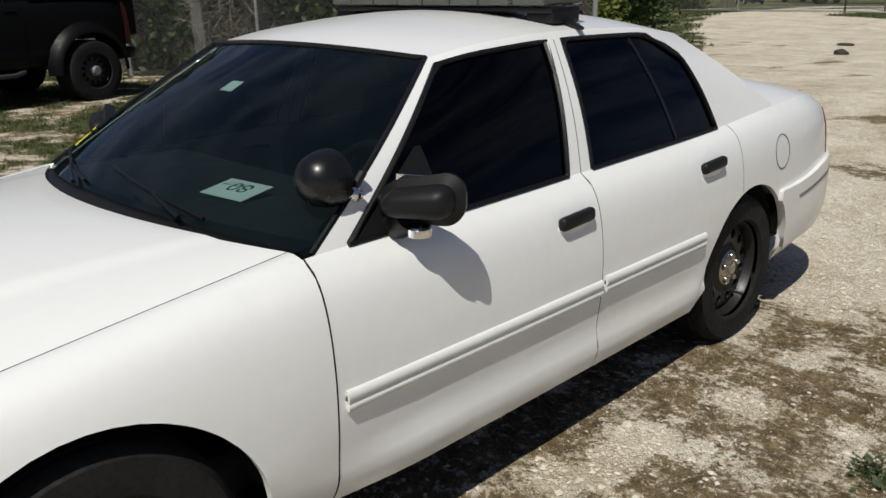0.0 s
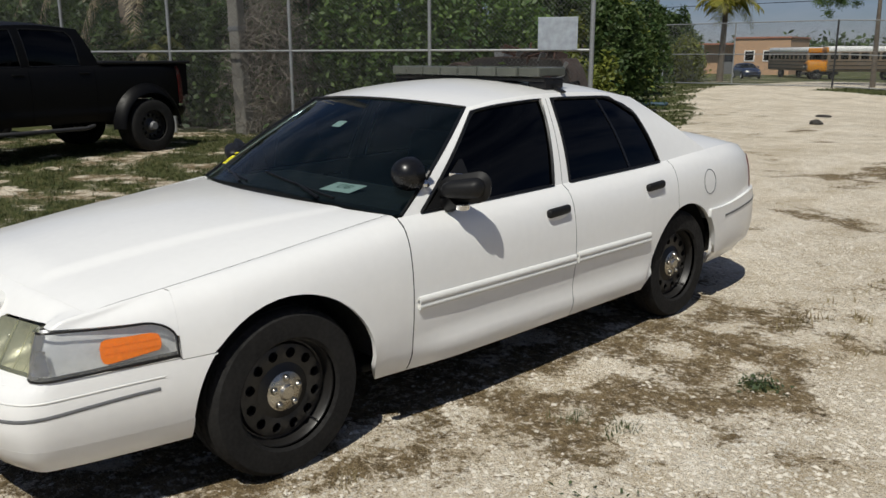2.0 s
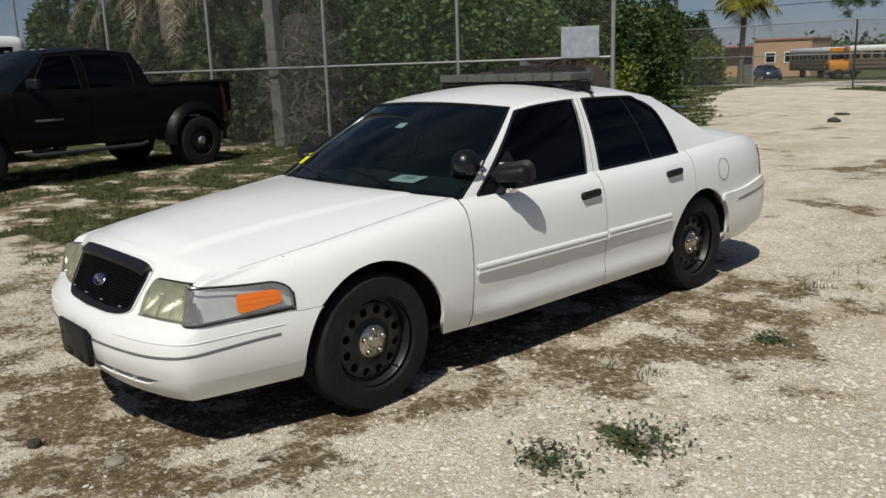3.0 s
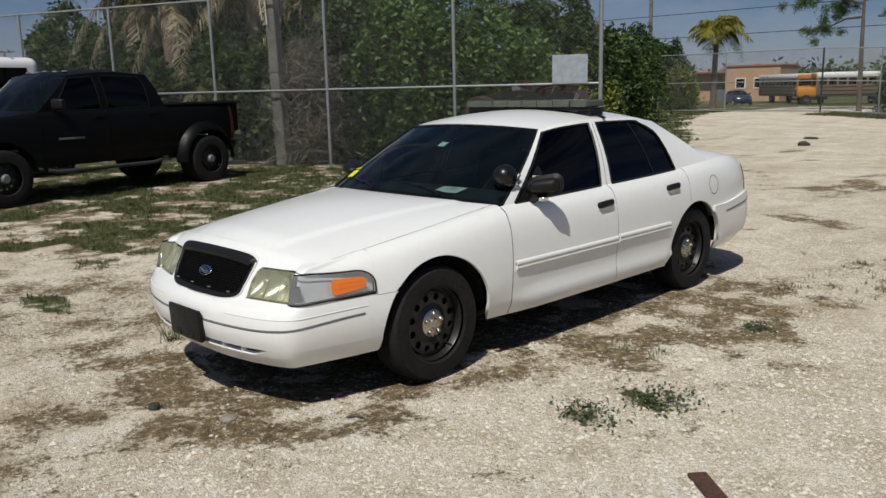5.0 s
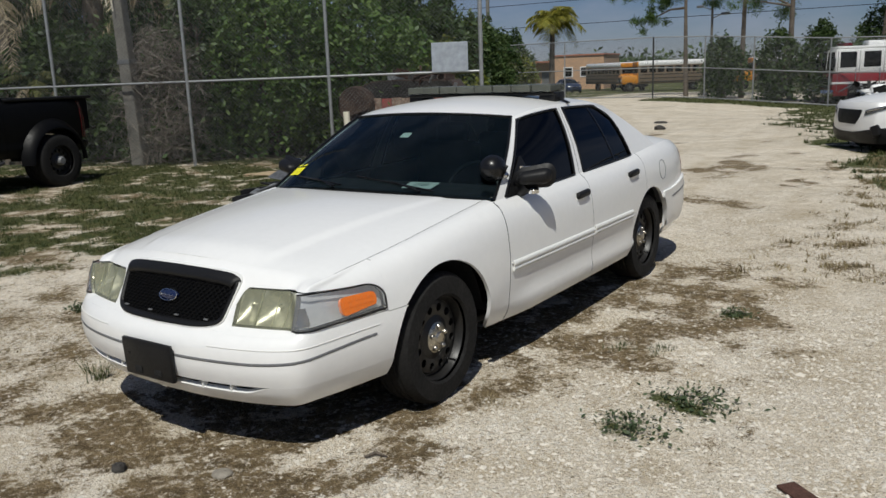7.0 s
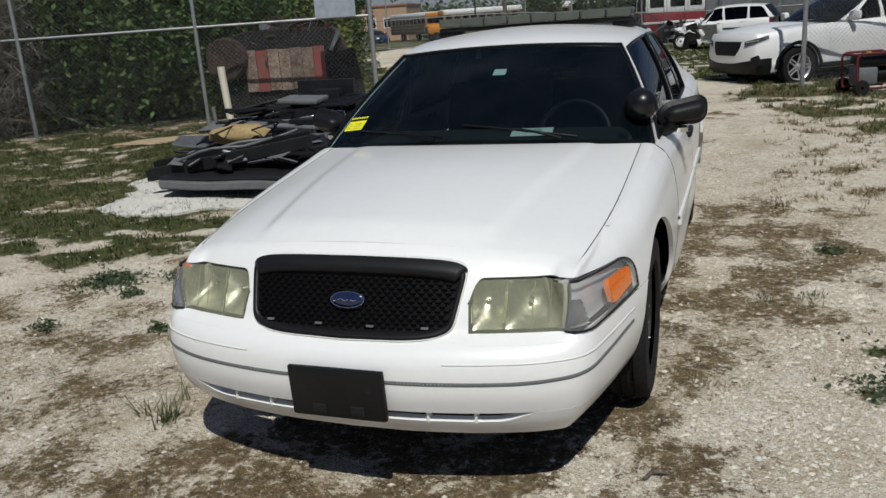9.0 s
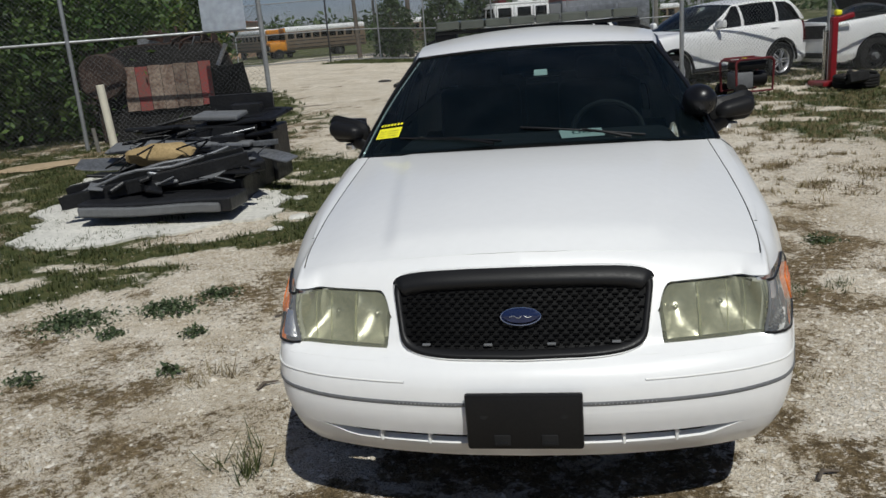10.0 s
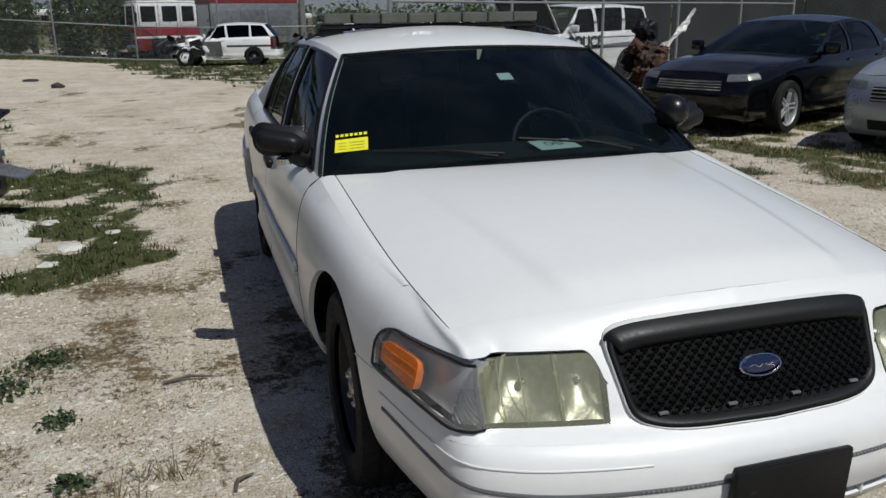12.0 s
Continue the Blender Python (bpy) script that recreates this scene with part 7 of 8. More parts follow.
    me.update(calc_edges=True)
    return me


def crown_points(rng, n_clump, per, rx, ry, rz, z0, spread, hollow=0.55):
    """Clumps over an uneven rounded mass, with gaps between them."""
    out = []
    for _ in range(n_clump):
        d = rng.normal(size=3)
        d /= np.linalg.norm(d)
        if d[2] < -0.92:
            d[2] = -d[2]
        r = rng.uniform(hollow, 1.0) ** 0.5 * (1 + 0.28 * noise.noise(Vector(d * 2.1) + Vector((z0, rx, n_clump))))
        p = np.array((d[0] * rx, d[1] * ry, d[2] * rz)) * r + np.array((0, 0, z0))
        p[:2] *= lerp(0.72, 1.0, smooth01(0.15, 0.6, p[2] / (z0 + rz)))
        lobe = rng.normal(size=(per, 3)) * np.array((1.0, 1.0, 0.55)) * spread * rng.uniform(0.6, 1.35)
        lobe[:, 2] -= 0.9 * (lobe[:, 0] ** 2 + lobe[:, 1] ** 2) / max(spread, 0.05)
        out.append(p + lobe)
    q = np.concatenate(out)
    return q[q[:, 2] > 0.08]


def bush(name, label, x, y, rx, ry, height, material, seed, clumps=90, per=38, leaf=0.075, low=0.0, category="bush", trunk_h=0.35, spread=0.22, twigs=True):
    rng = np.random.default_rng(seed)
    root = thing(name, label, category, pose(x, y, ground_z(x, y)))
    rz = (height - low) / 2
    bm = bmesh.new()
    for k in range(5):
        a = rng.uniform(0, 2 * math.pi)
        e = np.array((math.cos(a) * rx * 0.5, math.sin(a) * ry * 0.5, height * rng.uniform(0.55, 0.85)))
        tube([(0.1 * k - 0.2, 0, -0.05), tuple(e * np.array((0.3, 0.3, 0.45))), tuple(e)], [0.07, 0.05, 0.015], 6, bm)
    part("trunk", bm, M_BARK, root, "", True)
    pts = crown_points(rng, clumps, per, rx, ry, rz, low + rz, spread)
    part("crown", leaf_cloud("crown", pts, leaf, material, rng), material, root)
    if twigs:
        tw = crown_points(rng, 30, 10, rx * 0.9, ry * 0.9, rz * 0.9, low + rz, 0.35)
        tagged(part("branchwork", leaf_cloud("branchwork", tw, 0.16, M_TWIG, rng, 0.0, 0.05, 2.0), M_TWIG, root), kind="stuff")
    return root


HEDGE = [(-7.90, 13.40, 0.80, 1.10, 2.42, M_LEAF_YELLOW, 0.0), (-10.20, 17.60, 1.50, 1.50, 3.42, M_LEAF_DARK, 0.0), (-12.70, 21.40, 1.60, 1.60, 3.62, M_LEAF_YELLOW, 0.0), (-8.19, 10.39, 1.79, 1.23, 3.45, M_LEAF, 0.0), (-9.72, 9.48, 1.75, 1.29, 3.95, M_LEAF, 0.0), (-11.08, 8.62, 1.61, 1.25, 3.95, M_LEAF_DARK, 0.0),
         (-12.18, 8.02, 1.40, 1.14, 3.29, M_LEAF_DARK, 0.0), (-9.80, 14.00, 2.40, 2.00, 3.95, M_LEAF_DARK, 0.0), (-11.83, 11.42, 2.35, 1.80, 4.3, M_LEAF_DARK, 0.0), (-13.89, 7.33, 1.70, 1.27, 3.07, M_LEAF_DARK, 0.0), (-15.80, 6.83, 1.81, 1.31, 3.19, M_LEAF_DARK, 0.0), (-18.05, 5.74, 1.88, 1.25, 3.27, M_LEAF_DARK, 0.0), (-14.80, 26.00, 1.80, 1.80, 3.82, M_LEAF_DARK, 0.0)]
HEDGE_BACK = [(-18.60, 31.50, 1.90, 1.90, 3.82, M_LEAF, 0.0), (-14.21, 10.77, 2.09, 1.57, 5.38, M_LEAF_DARK, 0.0), (-16.83, 9.53, 2.01, 1.51, 5.06, M_LEAF_DARK, 0.0), (-19.66, 8.31, 2.08, 1.44, 4.90, M_LEAF_DARK, 0.0), (-22.02, 6.86, 1.98, 1.37, 4.45, M_LEAF_DARK, 0.0)]
for k, (x, y, rx, ry, h, m_, low) in enumerate(HEDGE + HEDGE_BACK):
    bush("hedge_bush", "dense green hedge bush behind the chain-link fence" if k < 5 else "dark green leafy bush in the hedge", x, y, rx, ry, h, m_, 100 + k, int((50 if k in (0, 3, 4, 5, 6) else 46) * rx * (h / 4)), 230, 0.066 if k in (0, 3, 4, 5, 6) else 0.08, low, spread=0.235, twigs=False)
# dry twiggy shrub in the hedge
rngd = np.random.default_rng(77)
dry = thing("dry_shrub", "grey leafless shrub behind the fence", "shrub", pose(-10.83, 7.44, ground_z(-10.83, 7.44)))
tagged(part("branchwork", leaf_cloud("branchwork", crown_points(rngd, 190, 30, 0.95, 0.45, 1.35, 1.5, 0.28), 0.12, M_TWIG, rngd, 0.0, 0.04, 2.2), M_TWIG, dry), kind="stuff")


def frond(bm_verts, bm_faces, base, yaw, rise, length, droop, rng, width=0.32, n=30, ragged=0.0):
    """One feather frond: narrow hanging leaflets along a drooping rib."""
    d = np.array((math.cos(yaw), math.sin(yaw), 0))
    side = np.array((-d[1], d[0], 0))
    pts = []
    for i in range(n + 1):
        t = i / n
        pts.append(base + d * length * (t * math.cos(rise) * (1 - 0.25 * droop * t)) + np.array((0, 0, length * (t * math.sin(rise) - droop * t * t))))
    for i in range(2, n + 1):
        t = i / n
        w = width * length * 0.6 * math.sin(math.pi * (0.10 + 0.86 * t)) ** 0.6
        tan = pts[i] - pts[i - 1]
        tan /= np.linalg.norm(tan)
        for sg in (1, -1):
            for q in (0, 1):
                if rng.uniform() < ragged * 0.35:
                    continue
                a = lerp(pts[i - 1], pts[i], 0.5 * q + rng.uniform(0, 0.4))
                ww = w * rng.uniform(0.6, 1.1)
                hang = rng.uniform(0.3, 0.8) + ragged * rng.uniform(0.2, 0.9)
                mid = a + side * sg * ww * 0.6 + tan * ww * 0.35 - np.array((0, 0, ww * hang * 0.25))
                tip = a + side * sg * ww * (0.95 - 0.4 * ragged * rng.uniform()) + tan * ww * rng.uniform(0.3, 0.75) - np.array((0, 0, ww * hang))
                k = len(bm_verts)
                hw = tan * 0.011 * length / 2
                bm_verts += [a - hw, a + hw, mid + hw * 1.1, tip, mid - hw * 1.1]
                bm_faces.append((k, k + 1, k + 2, k + 3, k + 4))
        k = len(bm_verts)
        wr = 0.014 * (1.2 - t)
        bm_verts += [pts[i - 1] + side * wr, pts[i - 1] - side * wr, pts[i] - side * wr, pts[i] + side * wr]
        bm_faces.append((k, k + 1, k + 2, k + 3))


def palm(label, x, y, h, r, n, length, material, seed, dead=0, lean=(0, 0), droop=0.5, wide=0.34):
    rng = np.random.default_rng(seed)
    root = thing("palm_tree", label, "palm tree", pose(x, y, ground_z(x, y)))
    top = np.array((lean[0], lean[1], h))
    prof = [(top[0] * t * t, top[1] * t * t, -0.1 + (h + 0.1) * t) for t in frange(0, 1, 10)]
    part("trunk", tube(prof, [r * (1.25 - 0.4 * t) * (1 + 0.06 * math.sin(t * 60)) for t in frange(0, 1, 10)], 12), M_BARK, root, "", True)
    for name, cnt, mm, rise_r, dr in (("frond", n, material, (0.15, 1.2), droop), ("dead_frond", dead, M_PALM_DEAD, (-0.9, 0.25), droop * 1.1)):
        if not cnt:
            continue
        for k in range(cnt):
            v, f = [], []
            frond(v, f, top + np.array((0, 0, 0.05 - 0.35 * (mm is M_PALM_DEAD) * rng.uniform())), 2.4 * k + rng.uniform(-0.3, 0.3), rng.uniform(*rise_r), length * rng.uniform(0.75, 1.1), dr * rng.uniform(0.7, 1.3), rng, wide, 26, 0.8 if mm is M_PALM_DEAD else 0.15)
            part(name, finish(name, v, f, mm), mm, root, "hanging dry frond" if mm is M_PALM_DEAD else "")
    return root


palm("palm tree with yellow-green drooping fronds beyond the gate", -19.85, 43.5, 4.5, 0.17, 20, 2.7, M_PALM, 5, 0, (0.1, 0), 0.85, 0.55)
SHAGGY = "shaggy palm with hanging dry fronds behind the fence"
palm(SHAGGY, -13.42, 7.80, 4.2, 0.24, 18, 2.1, M_PALM_GREEN, 6, 8, (0.2, 0), 0.62)
palm(SHAGGY, -14.67, 6.43, 4.1, 0.24, 18, 2.1, M_PALM_GREEN, 7, 8, (-0.2, 0), 0.62)
palm(SHAGGY, -16.71, 6.31, 4.3, 0.24, 18, 2.2, M_PALM_GREEN, 8, 8, (0.2, 0), 0.62)
palm("low palm with dry fronds at the fence", -13.45, 6.42, 1.69, 0.16, 9, 1.12, M_PALM_GREEN, 9, 12, (0, 0), 0.6)
palm(SHAGGY, -11.93, 9.04, 3.87, 0.24, 12, 2.04, M_PALM_GREEN, 10, 6, (0, 0), 0.6)


def pine(label, x, y, h, seed, r=0.2, lean=0.0, low=0.5, limbs=11, tuft=0.5, reach=()):
    """A sparse pine: a tall bare trunk, crooked limbs and needle tufts."""
    rng = np.random.default_rng(seed)
    root = thing("pine_tree", label, "pine tree", pose(x, y, ground_z(x, y)))
    trunk = [(lean * t * h * 0.1 + 0.12 * math.sin(3 * t + seed), 0.1 * math.cos(4 * t + seed), -0.1 + h * t) for t in frange(0, 1, 10)]
    part("trunk", tube(trunk, [r * (1.15 - 0.95 * t) for t in frange(0, 1, 10)], 10), M_BARK, root, "", True)
    pts = []
    for k in range(limbs):
        t = rng.uniform(low, 0.98)
        b = np.array(trunk[int(t * 10)], float)
        a = 2.4 * k + rng.uniform(-0.4, 0.4)
        L = rng.uniform(1.2, 3.0) * (1.25 - t * 0.6)
        d = np.array((math.cos(a), math.sin(a), rng.uniform(-0.15, 0.35)))
        line = [b, b + d * L * 0.5 + np.array((0, 0, 0.15)), b + d * L + np.array((0, 0, rng.uniform(-0.5, 0.3)))]
        part("limb", tube(line, [0.06, 0.04, 0.012], 6), M_BARK, root, "", True)
        for j in range(int(rng.integers(3, 7))):
            c = lerp(line[1], line[2], rng.uniform(0.1, 1.15)) + rng.normal(size=3) * 0.25
            pts.append(c + rng.normal(size=(170, 3)) * tuft * np.array((0.5, 0.5, 0.36)))
    for dx, z0, z1 in reach:
        b = np.array((trunk[min(10, int(10 * z0 / h))][0], 0, z0))
        e = np.array((dx, rng.uniform(-0.8, 0.8), z1))
        line = [b, lerp(b, e, 0.35) + np.array((0, 0, 0.22)), lerp(b, e, 0.7) + np.array((0, 0, 0.12)), e]
        part("limb", tube(line, [0.07, 0.05, 0.03, 0.012], 6), M_BARK, root, "", True)
        for j in range(11):
            c = lerp(line[1], line[3], rng.uniform(0.2, 1.05)) + rng.normal(size=3) * np.array((0.25, 0.3, 0.24))
            pts.append(c + rng.normal(size=(130, 3)) * tuft * np.array((0.26, 0.26, 0.24)))
    part("needles", leaf_cloud("needles", np.concatenate(pts), 0.12, M_LEAF if seed % 2 else M_LEAF_DARK, rng, 0.2, 0.12, 1.0), M_LEAF, root)
    return root


pine("tall sparse pine by the far fence", -10.75, 41.0, 9.5, 21, 0.12, 0.1, 0.72, 7, 0.5, ((-3.5, 5.2, 5.7), (-2.7, 4.6, 3.9), (-1.6, 5.6, 5.0), (-2.0, 6.2, 6.7), (1.5, 5.4, 5.1), (1.9, 5.9, 6.4), (-0.8, 6.4, 7.0)))
pine("tall pine trunk behind the far fence", -7.9, 41.6, 12.0, 22, 0.13, 0.2, 0.5, 10)
pine("leaning pine behind the far fence", -5.6, 42.5, 12.0, 23, 0.15, -0.2, 0.45, 10)
pine("dark pine trunk beyond the fence", -1.9, 45.5, 13.0, 24, 0.2, 0.4, 0.55, 8)
for k, (x, y, rx, h, m_) in enumerate(((-8.6, 40.4, 0.95, 3.2, M_LEAF), (-5.9, 40.6, 1.0, 3.7, M_LEAF), (-4.0, 41.0, 1.0, 4.0, M_LEAF), (-1.0, 47.5, 2.6, 5.6, M_LEAF), (-2.6, 41.0, 1.0, 2.9, M_LEAF_DARK), (-21.5, 40.8, 1.6, 4.0, M_LEAF_DARK), (-23.8, 41.5, 2.2, 5.0, M_LEAF_DARK), (-20.1, 40.0, 0.95, 2.6, M_LEAF_YELLOW), (-26.5, 42, 2.4, 5.0, M_LEAF_DARK), (3.6, 48.5, 2.5, 3.2, M_LEAF_DARK))):
    bush("far_bush", "leafy bush along the far fence", x, y, rx, rx * 0.8, h, M_LEAF_DARK if k < 5 else m_, 300 + k, int(120 * rx), 46, 0.10, 0.0, "bush", 0.3, 0.24, False)
# far belt of trees all round
rngf = np.random.default_rng(9)
far_pts = []
for k in range(520):
    x = rngf.uniform(-190, 220)
    y = 150 + 50 * rngf.uniform() - abs(x) * 0.12
    far_pts.append(np.array((x, y, ground_z(x, y) + rngf.uniform(0.5, 3.2))) + rngf.normal(size=(60, 3)) * np.array((2.6, 2.0, 1.3)))
for k in range(320):
    a = rngf.uniform(math.pi * 0.95, math.pi * 2.05)
    rr = rngf.uniform(60, 110)
    far_pts.append(np.array((rr * math.cos(a), rr * math.sin(a) * 0.8, 2.0)) + rngf.normal(size=(60, 3)) * np.array((2.4, 2.4, 1.4)))
tagged(new("far_trees", leaf_cloud("far_trees", np.concatenate(far_pts), 0.6, M_LEAF_DARK, rngf)), "distant belt of low dark trees", "trees", kind="stuff")


# grass and weeds
def blades(name, tufts, material, rng, h, w, per):
    t = np.repeat(np.array(tufts, float), per, axis=0)
    k = len(t)
    t[:, :2] += rng.normal(size=(k, 2)) * 0.022
    a = rng.uniform(0, 2 * math.pi, k)
    d = np.stack([np.cos(a), np.sin(a), np.zeros(k)], 1)
    s = np.stack([-np.sin(a), np.cos(a), np.zeros(k)], 1)
    hh = (h * rng.uniform(0.4, 1.25, k))[:, None]
    tip = t + d * hh * rng.uniform(0.3, 1.1, (k, 1)) + np.array((0, 0, 1)) * hh
    v = np.stack([t - s * w, t + s * w, tip], 1).reshape(-1, 3)
    i = np.arange(k)[:, None] * 3
    me = bpy.data.meshes.new(name)
    me.vertices.add(3 * k)
    me.vertices.foreach_set("co", v.ravel())
    me.loops.add(3 * k)
    me.loops.foreach_set("vertex_index", (i + np.arange(3)).ravel())
    me.polygons.add(k)
    me.polygons.foreach_set("loop_start", i[:, 0])
    me.polygons.foreach_set("loop_total", np.full(k, 3))
    me.materials.append(material)
    me.update(calc_edges=True)
    return me


rngg = np.random.default_rng(12)


def scatter(count, x0, x1, y0, y1, need, rng):
    out = []
    while len(out) < count:
        x, y = rng.uniform(x0, x1), rng.uniform(y0, y1)
        if grass_amount(x, y) > need + rng.uniform(-0.12, 0.25):
            out.append((x, y, on_ground(x, y) - 0.004))
    return out


def scatter_soil(count, x0, x1, y0, y1, need, rng):
    out = []
    while len(out) < count:
        x, y = rng.uniform(x0, x1), rng.uniform(y0, y1)
        if cover(x, y)[1] > need + rng.uniform(-0.12, 0.25):
            out.append((x, y, on_ground(x, y) - 0.004))
    return out


tagged(new("grass", blades("grass", scatter(14000, -14, -1.5, -2, 10.5, 0.40, rngg), M_GRASS, rngg, 0.05, 0.005, 8)), "short patchy green grass", "grass", kind="stuff")
tagged(new("dry_grass", blades("dry_grass", scatter_soil(9000, -12, -1.2, -3, 9.5, 0.35, rngg), M_GRASS_DRY, rngg, 0.028, 0.003, 7)), "short dry brown grass", "grass", kind="stuff")
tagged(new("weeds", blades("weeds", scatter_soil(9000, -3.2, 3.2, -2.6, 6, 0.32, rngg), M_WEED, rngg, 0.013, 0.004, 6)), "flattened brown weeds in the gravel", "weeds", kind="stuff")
tagged(new("yard_grass", blades("yard_grass", scatter(6000, 1.0, 14, 2.5, 24, 0.42, rngg), M_GRASS, rngg, 0.06, 0.007, 7)), "grass round the parked cars", "grass", kind="stuff")
tagged(new("yard_straw", blades("yard_straw", scatter_soil(9000, 1.5, 13, 3, 15, 0.34, rngg), M_GRASS_DRY, rngg, 0.05, 0.006, 7)), "dry straw-coloured grass round the parked cars", "grass", kind="stuff")
tagged(new("far_grass", blades("far_grass", scatter(6000, -18, 8, 9, 39, 0.30, rngg), M_GRASS, rngg, 0.08, 0.014, 7)), "grass along the gravel track", "grass", kind="stuff")


def tuft(x, y, h, n_, material, label, name="grass_tuft", spread=0.05):
    rng = np.random.default_rng(int(abs(x * 131 + y * 977)) + 3)
    pts = [(x + rng.normal() * spread, y + rng.normal() * spread, on_ground(x, y) - 0.01) for _ in range(n_)]
    tagged(new(name, blades(name, pts, material, rng, h, 0.0035, 9)), label, "plant", kind="stuff")


def low_weed(x, y, r, n_, material=M_WEED_GREEN):
    """A low clump of small rounded leaves."""
    rng = np.random.default_rng(int(abs(x * 211 + y * 877)) + 5)
    c = rng.normal(size=(n_, 3)) * np.array((r * 0.5, r * 0.42, 0.0))
    c[:, 2] = np.abs(rng.normal(size=n_)) * 0.028 * np.exp(-(c[:, 0] ** 2 + c[:, 1] ** 2) / (r * r)) + 0.006
    c += np.array((x, y, on_ground(x, y)))
    tagged(new("low_weed", leaf_cloud("low_weed", c, 0.015, material, rng, 0.5, 0.45)), "low leafy green weed in the gravel", "plant", kind="stuff")


for x, y, r, n_ in ((-2.30, 1.16, 0.18, 650), (-2.84, 1.0, 0.23, 900), (-2.08, 1.42, 0.13, 320), (-2.45, 0.75, 0.08, 160), (-1.95, 0.75, 0.08, 140), (-2.6, 0.15, 0.09, 150), (-1.85, 0.25, 0.07, 120)):
    low_weed(x, y, r, n_)
for x, y, r, n_ in ((2.03, 0.56, 0.24, 330), (1.86, 0.16, 0.19, 240), (1.81, 2.24, 0.13, 120)):
    low_weed(x, y, r, n_, M_WEED_GREEN)
for x, y, h, n_, dry_ in ((-1.57, 0.18, 0.11, 7, 1), (-1.08, -0.68, 0.12, 8, 0), (1.42, 1.2, 0.045, 9, 0), (1.62, 1.26, 0.045, 9, 0), (1.81, 2.24, 0.04, 8, 0), (1.97, 0.52, 0.03, 10, 0), (1.1, 0.06, 0.05, 8, 1)):
    tuft(x, y, h, n_, M_GRASS_DRY if dry_ else M_GRASS, "dry straw-coloured grass tuft" if dry_ else "low green weed in the gravel", "grass_tuft", 0.05 if n_ < 15 else 0.11)


# loose stones
def stones(name, count, area, sizes, rng, avoid=0.0):
    base = np.array([(1, 0, 0), (0, 1, 0), (-1, 0, 0), (0, -1, 0), (0, 0, 0.8), (0, 0, -0.6)])
    tri = [(0, 1, 4), (1, 2, 4), (2, 3, 4), (3, 0, 4), (1, 0, 5), (2, 1, 5), (3, 2, 5), (0, 3, 5)]
    v, f = [], []
    k = 0
    while k < count:
        x, y = rng.uniform(area[0], area[1]), rng.uniform(area[2], area[3])
        g_, s_ = cover(x, y)
        if (g_ > 0.45 or s_ > 0.40) and rng.uniform() < 0.93:
            continue
        s = sizes[0] * (sizes[1] / sizes[0]) ** (rng.uniform() ** 2.2)
        a = rng.uniform(0, 6.28)
        r = np.array(((math.cos(a), -math.sin(a), 0), (math.sin(a), math.cos(a), 0), (0, 0, 1)))
        q = (base * (1 + 0.35 * rng.normal(size=(6, 1)).clip(-1, 1)) * np.array((s, s * rng.uniform(0.55, 0.95), s * 0.6))) @ r.T + np.array((x, y, on_ground(x, y) + s * 0.15))
        v += list(q)
        f += [tuple(6 * k + i for i in t) for t in tri]
        k += 1
    return finish(name, v, f, M_GRAVEL)


tagged(new("gravel", stones("gravel", 56000, (-4.5, 4.8, -3.2, 6), (0.004, 0.018), rngg)), "loose pale limestone gravel", "gravel", kind="stuff")
tagged(new("loose_gravel", stones("loose_gravel", 16000, (0.6, 4.6, -2.4, 2.6), (0.006, 0.019), rngg)), "loose pale gravel thrown aside by wheels", "gravel", kind="stuff")
tagged(new("coarse_gravel", stones("coarse_gravel", 420, (-6, 6, -3.2, 12), (0.014, 0.032), rngg)), "coarse pale stones", "gravel", kind="stuff")


def rock(x, y, s, material, label, flat=0.55, seed=1):
    rng = np.random.default_rng(seed)
    bm = bmesh.new()
    bmesh.ops.create_icosphere(bm, subdivisions=2, radius=s)
    for v in bm.verts:
        v.co *= 1 + 0.3 * noise.noise(v.co * (2.2 / s) + Vector((seed, 0, 0)))
        v.co.z *= flat
    me = bpy.data.meshes.new("stone")
    bm.to_mesh(me)
    bm.free()
    me.materials.append(material)
    ob = new("stone", me)
    ob.matrix_world = pose(x, y, on_ground(x, y) + s * flat * 0.35, 0, 0, rng.uniform(0, 360))
    tagged(ob, label, "stone")


M_DARK_ROCK = mat("dark_clod", (0.05, 0.045, 0.04), 0.95, var=0.4, scale=14, bump=0.5)
M_GREY_ROCK = mat("grey_stone", (0.30, 0.27, 0.22), 0.9, var=0.3, scale=14, bump=0.3)
rock(0.52, -1.17, 0.045, M_GREY_ROCK, "flat grey stone in the gravel", 0.35, 3)
rock(0.07, -1.36, 0.034, M_DARK_ROCK, "small dark clod on the gravel", 0.8, 4)
rock(-3.99, 17.5, 0.15, M_DARK_ROCK, "dark clod of earth on the track", 0.55, 5)
rock(-5.0, 20.5, 0.2, M_DARK_ROCK, "dark clod of earth on the track", 0.25, 6)


# ---------------------------------------------------------------- clutter by the fence
def lay(ob, label, category, group=""):
    return tagged(ob, label, category, group)


def single(name, bm, material, m, label, category, smooth=False, group=""):
    ob = part(name, bm, material, None, "", smooth)
    ob.matrix_world = m
    return tagged(ob, label, category, group)


